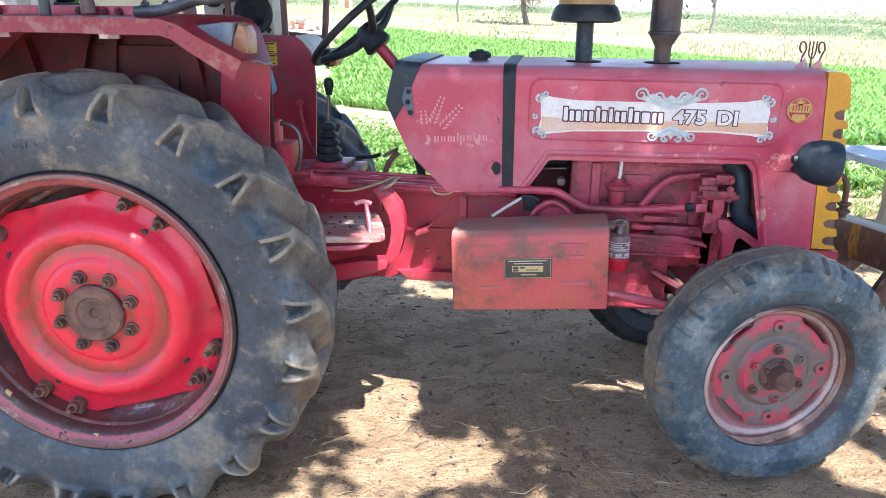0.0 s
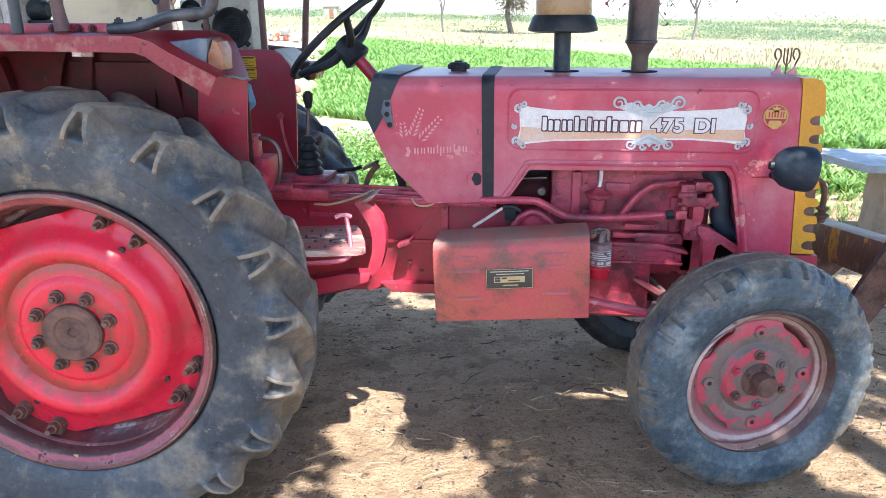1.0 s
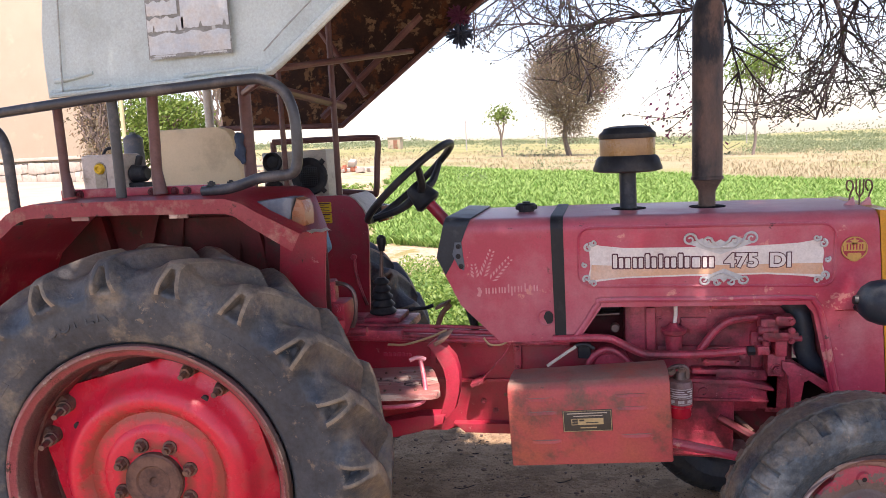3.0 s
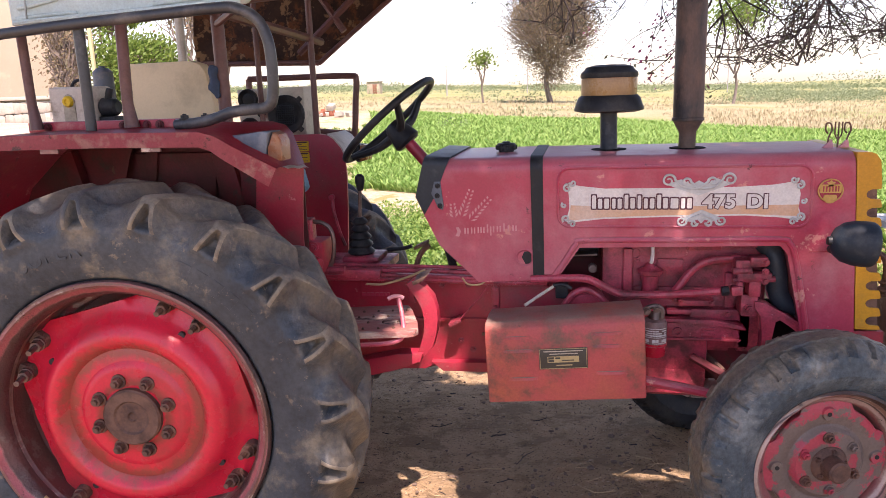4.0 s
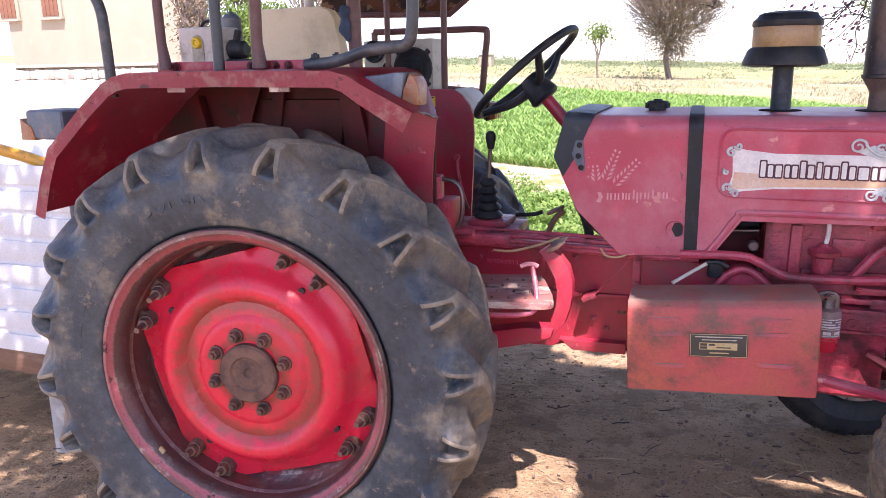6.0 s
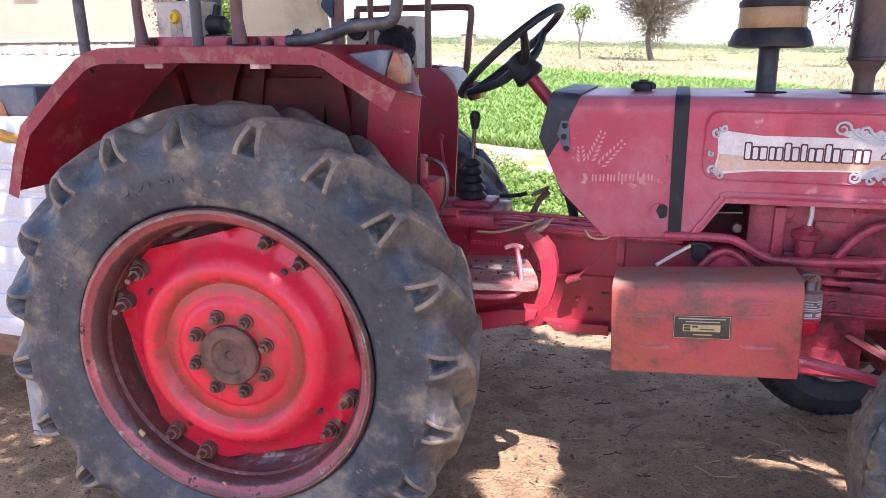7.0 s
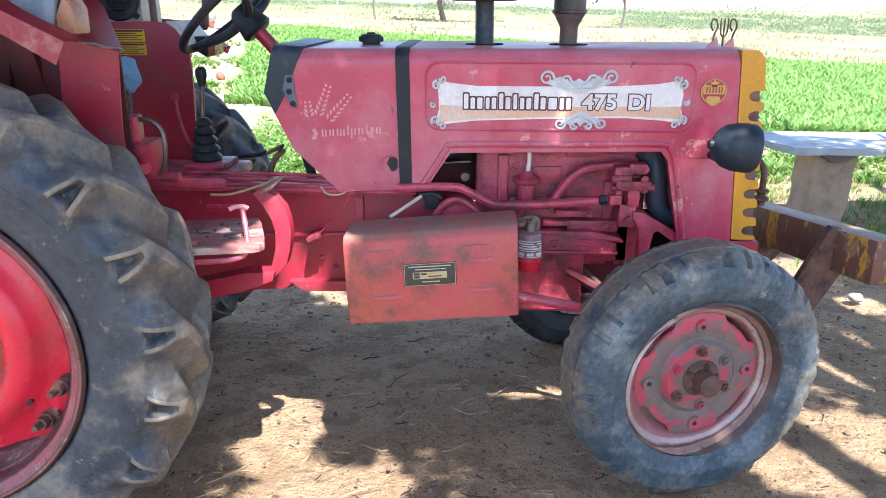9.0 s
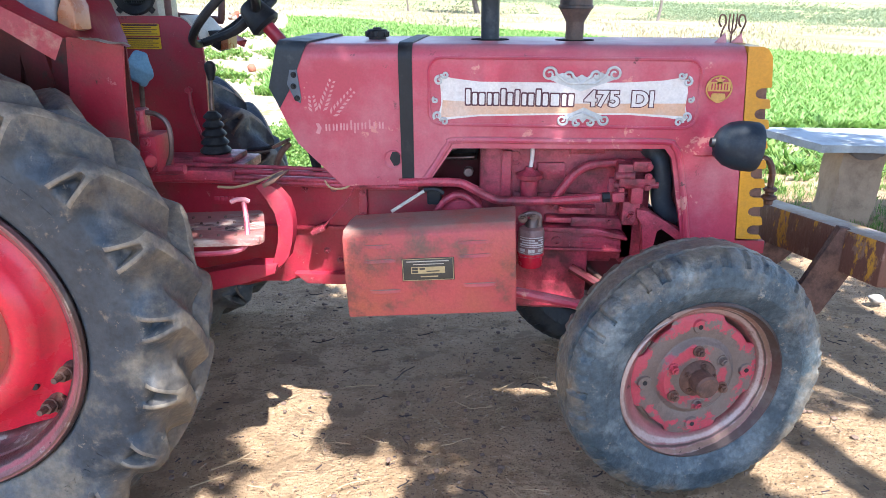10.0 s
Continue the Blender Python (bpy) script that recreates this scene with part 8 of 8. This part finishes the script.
        dense = (-1.2 < gx < 2.1 and -0.28 < gy < 1.1) or (-1.15 < gx < 0.40 and -1.05 < gy < -0.2) or (1.2 < gx < 2.0 and -0.65 < gy < -0.2) or (3.0 < gx < 4.3 and 1.7 < gy < 2.52)
        if not dense and rr.random() < 0.58:
            continue
        clump = noise.noise(Vector((gx * 2.6, gy * 2.6, 7))) + 0.5 * noise.noise(Vector((gx * 7, gy * 7, 3)))
        if clump < (-0.75 if dense else -0.36) and rr.random() < 0.85:
            continue
        p = Vector((gx + SLOPE[0] * h, gy + SLOPE[1] * h, h))
        nrm = Vector((rr.gauss(0, 0.7), rr.gauss(0, 0.7), 1)).normalized()
        u = nrm.orthogonal().normalized()
        u = (Matrix.Rotation(rr.uniform(0, math.tau), 3, nrm) @ u) * rr.uniform(0.03, 0.055)
        w = nrm.cross(u) * 0.55
        i = len(v)
        v += [tuple(p - u), tuple(p + w), tuple(p + u), tuple(p - w)]
        f.append((i, i + 1, i + 2, i + 3))
        n += 1
    me = bpy.data.meshes.new("crown")
    me.from_pydata(v, [], f)
    me.materials.append(SHADE_LEAF)
    c = new("crown", me)
    c.parent = e
    c.matrix_parent_inverse = e.matrix_basis.inverted()


shade_tree()

# ---- the bench ----
bench = thing("bench", (3.45, 2.55, gz(3.45, 2.55)), "grey slate slab bench on a tan sandstone leg", "bench")
zb = 0.487
bm = bmesh.new()
prism(bm, [(2.98, 0), (5.1, 0), (5.1, 0.045), (2.98, 0.045)], 0, 0.62)
bm.transform(Matrix.Translation((0, 2.28, zb - 0.005)))
for vtx in bm.verts:
    vtx.co.x += (2.9 - vtx.co.y) * 0.33 if vtx.co.x < 4 else 0
bmesh.ops.subdivide_edges(bm, edges=bm.edges[:], cuts=8, use_grid_fill=True)
for vtx in bm.verts:
    vtx.co += Vector((noise.noise(vtx.co * 9), noise.noise(vtx.co * 9 + Vector((5, 0, 0))), noise.noise(vtx.co * 7) * 0.4)) * 0.010
part("slab", bm, SLAB, bench, "pale slate slab")


def stone_leg(x0, x1):
    bm = bmesh.new()
    z0 = gz((x0 + x1) / 2, 2.55) - 0.08
    prism(bm, [(x0, z0), (x1 - 0.04, z0), (x1, zb - 0.005), (x0 + 0.02, zb - 0.005)], 2.42, 2.70)
    bmesh.ops.subdivide_edges(bm, edges=bm.edges[:], cuts=7, use_grid_fill=True)
    for vtx in bm.verts:
        vtx.co += Vector((noise.noise(vtx.co * 14), noise.noise(vtx.co * 14 + Vector((5, 0, 0))), 0)) * 0.016
    leg = part("stone_leg", bm, SANDSTONE, bench, "rough-edged tan sandstone leg")
    bm = prism(bmesh.new(), [(x0 + 0.035, zb - 0.012), (x1 - 0.02, zb - 0.012), (x1 - 0.05, zb - 0.050), (x1 - 0.10, zb - 0.068), (x0 + 0.10, zb - 0.062), (x0 + 0.05, zb - 0.040)], 2.385, 2.43)
    bmesh.ops.subdivide_edges(bm, edges=bm.edges[:], cuts=4, use_grid_fill=True)
    for vtx in bm.verts:
        vtx.co += Vector((0, noise.noise(vtx.co * 40), noise.noise(vtx.co * 30))) * 0.012
    part("chipped_top", bm, BARK, leg, "dark chipped stone edge")


stone_leg(3.36, 3.64)
stone_leg(4.55, 4.90)

# ---- the white ribbed trolley behind the tractor ----
trolley = thing("trolley", (-1.9, 0.2, gz(-1.9, 0.2)), "white painted ribbed trolley body on a timber beam behind the tractor", "trolley")
bm = bmesh.new()
box(bm, (-2.23, -0.343, 0.70), (2.34, 0.012, 0.72))
box(bm, (-1.066, 0.28, 0.70), (0.012, 1.234, 0.72))
box(bm, (-2.23, 0.90, 0.70), (2.34, 0.012, 0.72))
box(bm, (-2.23, 0.28, 0.35), (2.32, 1.22, 0.012))
part("body", bm, WHITE_PAINT, trolley, "white painted sheet body")
for k in range(8):
    bm = bmesh.new()
    box(bm, (-2.23, -0.353, 0.372 + 0.094 * k), (2.36, 0.012, 0.070), (0, 0, 0), 0.005)
    part("rib", bm, WHITE_PAINT, trolley)
bm = bmesh.new()
box(bm, (-2.1, -0.30, 0.29), (2.3, 0.10, 0.10), (0, 0, 0), 0.012)
part("timber_beam", bm, WOOD, trolley, "brown timber beam")
for x in (-1.28, -2.9):
    for y in (-0.30, 0.80):
        bm = bmesh.new()
        g0 = gz(x, y) - 0.05
        cyl(bm, (x, y, g0), (x, y, 0.245 if y < 0 else 0.345), 0.058, 0.052, 16, 0.008)
        part("support_post", bm, CONCRETE, trolley, "grey cement pipe post")
bm = bmesh.new()
tube(bm, [(-2.4, -0.30, 1.05), (-2.1, -0.30, 1.14), (-1.7, -0.30, 1.15), (-1.35, -0.30, 1.10), (-1.15, -0.30, 1.052)], 0.022, 10, 5)
part("yellow_bow", bm, YELLOW, trolley, "yellow painted steel bow")

# ---- the house ----
HX, HY = -20.5, 25.0
house = thing("house", (HX - 4, HY + 3, gz(HX - 4, HY)), "cream plastered farmhouse with a whitewashed stone plinth", "house")
hz = gz(HX - 4, HY) - 0.15
bm = bmesh.new()
wall = part("wall", box(bm, (HX - 5.0, HY + 0.9, hz + 4.7), (10.0, 1.8, 9.2), (0, 0, 0), 0.05), PLASTER, house, "cream plaster wall")
bm = bmesh.new()
rr = random.Random(2)
stones = []
x = HX - 10.1
while x < HX + 0.05:
    for row in range(2):
        w = rr.uniform(0.36, 0.58)
        stones.append(((x + w / 2, HY - 0.07 - rr.uniform(0, 0.06), hz + 0.25 + 0.45 * row), (w, 0.26, rr.uniform(0.38, 0.52)), (0, rr.uniform(-7, 7), 0)))
    x += 0.38
plinth = part("plinth", box(bm, (HX - 5, HY - 0.02, hz + 0.48), (10.1, 0.12, 0.95)), RUBBLE, house, "rough whitewashed stone plinth")
for c, s, a in stones:
    part("plinth_stone", box(bmesh.new(), c, s, a, 0.09, 2), RUBBLE, plinth)
bm = bmesh.new()
box(bm, (HX - 5, HY - 0.1, hz + 1.10), (10.3, 0.30, 0.14), (0, 0, 0), 0.02)
part("plinth_band", bm, RUBBLE, house)
bm = bmesh.new()
box(bm, (HX - 5, HY + 0.9, hz + 9.36), (10.8, 2.6, 0.16), (0, 0, 0), 0.02)
part("roof", bm, CONCRETE, house, "flat grey concrete roof")
for wx in (HX - 7.2, HX - 3.0 - 6.8):
    bm = bmesh.new()
    box(bm, (wx, HY - 0.03, hz + 4.1), (1.30, 0.12, 1.75), (0, 0, 0), 0.01)
    win = part("window", bm, PLASTER, house, "window with a raised plaster border")
    for k in range(4):
        bm = bmesh.new()
        box(bm, (wx - 0.36 + 0.24 * k, HY - 0.10, hz + 4.1), (0.22, 0.05, 1.50), (0, 0, 0), 0.008)
        part("shutter_board", bm, SHUTTER, win)
    bm = bmesh.new()
    box(bm, (wx, HY - 0.12, hz + 3.22), (1.4, 0.22, 0.09), (0, 0, 0), 0.01)
    part("sill", bm, PLASTER, win)
bm = bmesh.new()
for z0, z1 in ((0, 2.9),):
    box(bm, (-15.0, 20, gz(-14.55, 20) + 1.75), (0.10, 0.10, 3.6), (0, 0, 0), 0.01)
single("post", bm, POST_CREAM, "thin cream painted post beside the house", "post")

# ---- straw, twigs and pebbles on the earth ----
rr = random.Random(44)
v, f = [], []
for k in range(330):
    x, y = rr.uniform(-1.6, 3.4), rr.uniform(-1.2, 2.4)
    if rr.random() < 0.65:
        x, y = rr.gauss(0.9, 0.7), rr.gauss(-0.1, 0.55)
    a, ln, w = rr.uniform(0, math.tau), rr.uniform(0.02, 0.16) * rr.random() ** 0.6 + 0.01, rr.uniform(0.0005, 0.0013)
    z = gz(x, y) + 0.004
    c, s = math.cos(a), math.sin(a)
    bend = rr.gauss(0, 0.16) * ln
    i = len(v)
    pts = [(x - c * ln / 2, y - s * ln / 2), (x - s * bend, y + c * bend), (x + c * ln / 2, y + s * ln / 2)]
    for px, py in pts:
        v += [(px - s * w, py + c * w, z), (px, py, z + w * 1.6 + 0.001), (px + s * w, py - c * w, z)]
    for j in (0, 3):
        f += [(i + j, i + j + 1, i + j + 4, i + j + 3), (i + j + 1, i + j + 2, i + j + 5, i + j + 4)]
stuff_mesh("straw_litter", v, f, STRAW, "scattered dry straws and twigs on the earth", "straw")
# dark broken twigs, leaf bits and crumbs
v, f = [], []
for k in range(1100):
    x, y = rr.uniform(-1.6, 3.6), rr.uniform(-1.3, 2.4)
    a, ln, w = rr.uniform(0, math.tau), 0.004 + 0.032 * rr.random() ** 3, rr.uniform(0.0005, 0.0014)
    for _ in range(1 + (rr.random() < 0.3) * 2):
        a += rr.uniform(-1.0, 1.0)
        c, s = math.cos(a), math.sin(a)
        z = gz(x, y) + 0.003
        i = len(v)
        for px, py in ((x, y), (x + c * ln, y + s * ln)):
            v += [(px - s * w, py + c * w, z), (px, py, z + w * 2 + 0.002), (px + s * w, py - c * w, z)]
        f += [(i, i + 1, i + 4, i + 3), (i + 1, i + 2, i + 5, i + 4)]
        x, y = x + c * ln, y + s * ln
stuff_mesh("twig_litter", v, f, TWIG, "dark broken twigs and leaf crumbs on the earth", "twigs")
bm = bmesh.new()
v, f = [], []
bmesh.ops.create_icosphere(bm, subdivisions=1, radius=1.0)
bv = [vv.co.copy() for vv in bm.verts]
bf = [[vv.index for vv in ff.verts] for ff in bm.faces]
bm.free()
for k in range(3600):
    x, y = rr.uniform(-1.6, 3.4), rr.uniform(-1.2, 2.6)
    s = 0.002 + 0.010 * rr.random() ** 4
    z = gz(x, y) + 0.002
    i = len(v)
    sq = (rr.uniform(0.7, 1.4), rr.uniform(0.7, 1.4), rr.uniform(0.4, 0.8))
    v += [(x + p.x * s * sq[0], y + p.y * s * sq[1], z + p.z * s * sq[2]) for p in bv]
    f += [[i + q for q in ff] for ff in bf]
stuff_mesh("pebbles", v, f, PEBBLE, "small clods and pebbles on the earth", "pebbles")
for x, y, s in ((2.95, 0.9, 0.035),):
    bm = bmesh.new()
    bmesh.ops.create_icosphere(bm, subdivisions=3, radius=1.0)
    for vv in bm.verts:
        vv.co *= 1 + 0.25 * noise.noise(vv.co * 1.4 + Vector((x, y, 0)))
    bm.transform(Matrix.Translation((x, y, gz(x, y) + s * 0.3)) @ Matrix.Diagonal((s, s * 0.8, s * 0.55, 1)))
    single("stone", bm, RUBBLE, "pale smooth stone lying on the earth", "stone", smooth=60)


# ---- far off: rubble heap, clay brick, poles and a hut ----
rr = random.Random(77)
heap = thing("rubble_heap", (-11.6, 32.5, gz(-11.6, 32.5)), "loose heap of pale broken building stones in the pasture", "rubble")
for k in range(26):
    x, y = -11.6 + rr.gauss(0, 0.9), 32.5 + rr.gauss(0, 0.7)
    s = rr.uniform(0.14, 0.34)
    h = max(0.0, 0.55 - 0.4 * math.hypot(x + 11.6, y - 32.5)) * rr.random()
    part("rubble_stone", box(bmesh.new(), (x, y, gz(x, y) + s * 0.35 + h), (s * 1.3, s, s * 0.8), (rr.uniform(-20, 20), rr.uniform(-20, 20), rr.uniform(0, 180)), s * 0.12), RUBBLE if k % 4 else CLAY, heap)
bm = bmesh.new()
bmesh.ops.create_icosphere(bm, subdivisions=2, radius=0.09)
for vv in bm.verts:
    vv.co *= 1 + 0.3 * noise.noise(vv.co * 14)
bm.transform(Matrix.Translation((-3.73, 11.9, gz(-3.73, 11.9) + 0.05)))
single("clay_lump", bm, CLAY, "broken red clay lump lying among weeds", "clay lump", smooth=60)


def utility_pole(x, y, h):
    z = gz(x, y) - 0.2
    e = thing("utility_pole", (x, y, z), "thin grey utility pole far out in the fields", "utility pole", "utility poles")
    part("pole", cyl(bmesh.new(), (x, y, z), (x, y, z + h), 0.10, 0.07, 8), CONCRETE, e)
    part("cross_arm", box(bmesh.new(), (x, y, z + h - 0.4), (1.2, 0.10, 0.10), (0, 0, 12), 0.01), CONCRETE, e)


for x, y, h in ((-17.7, 100, 4.6), (-8.5, 128, 5.0), (27.0, 140, 5.0)):
    utility_pole(x, y, h)
hx, hy = -36.8, 130.0
hut = thing("hut", (hx, hy, gz(hx, hy)), "small whitewashed field hut with a flat roof", "hut")
part("hut_wall", box(bmesh.new(), (hx, hy, gz(hx, hy) + 1.0), (2.4, 2.0, 2.2), (0, 0, 0), 0.03), PLASTER, hut)
part("hut_roof", box(bmesh.new(), (hx, hy, gz(hx, hy) + 2.18), (2.8, 2.4, 0.14), (0, 0, 0), 0.02), CONCRETE, hut)
part("hut_door", box(bmesh.new(), (hx + 0.3, hy - 1.01, gz(hx, hy) + 0.85), (0.8, 0.06, 1.7), (0, 0, 0), 0.01), SHUTTER, hut)
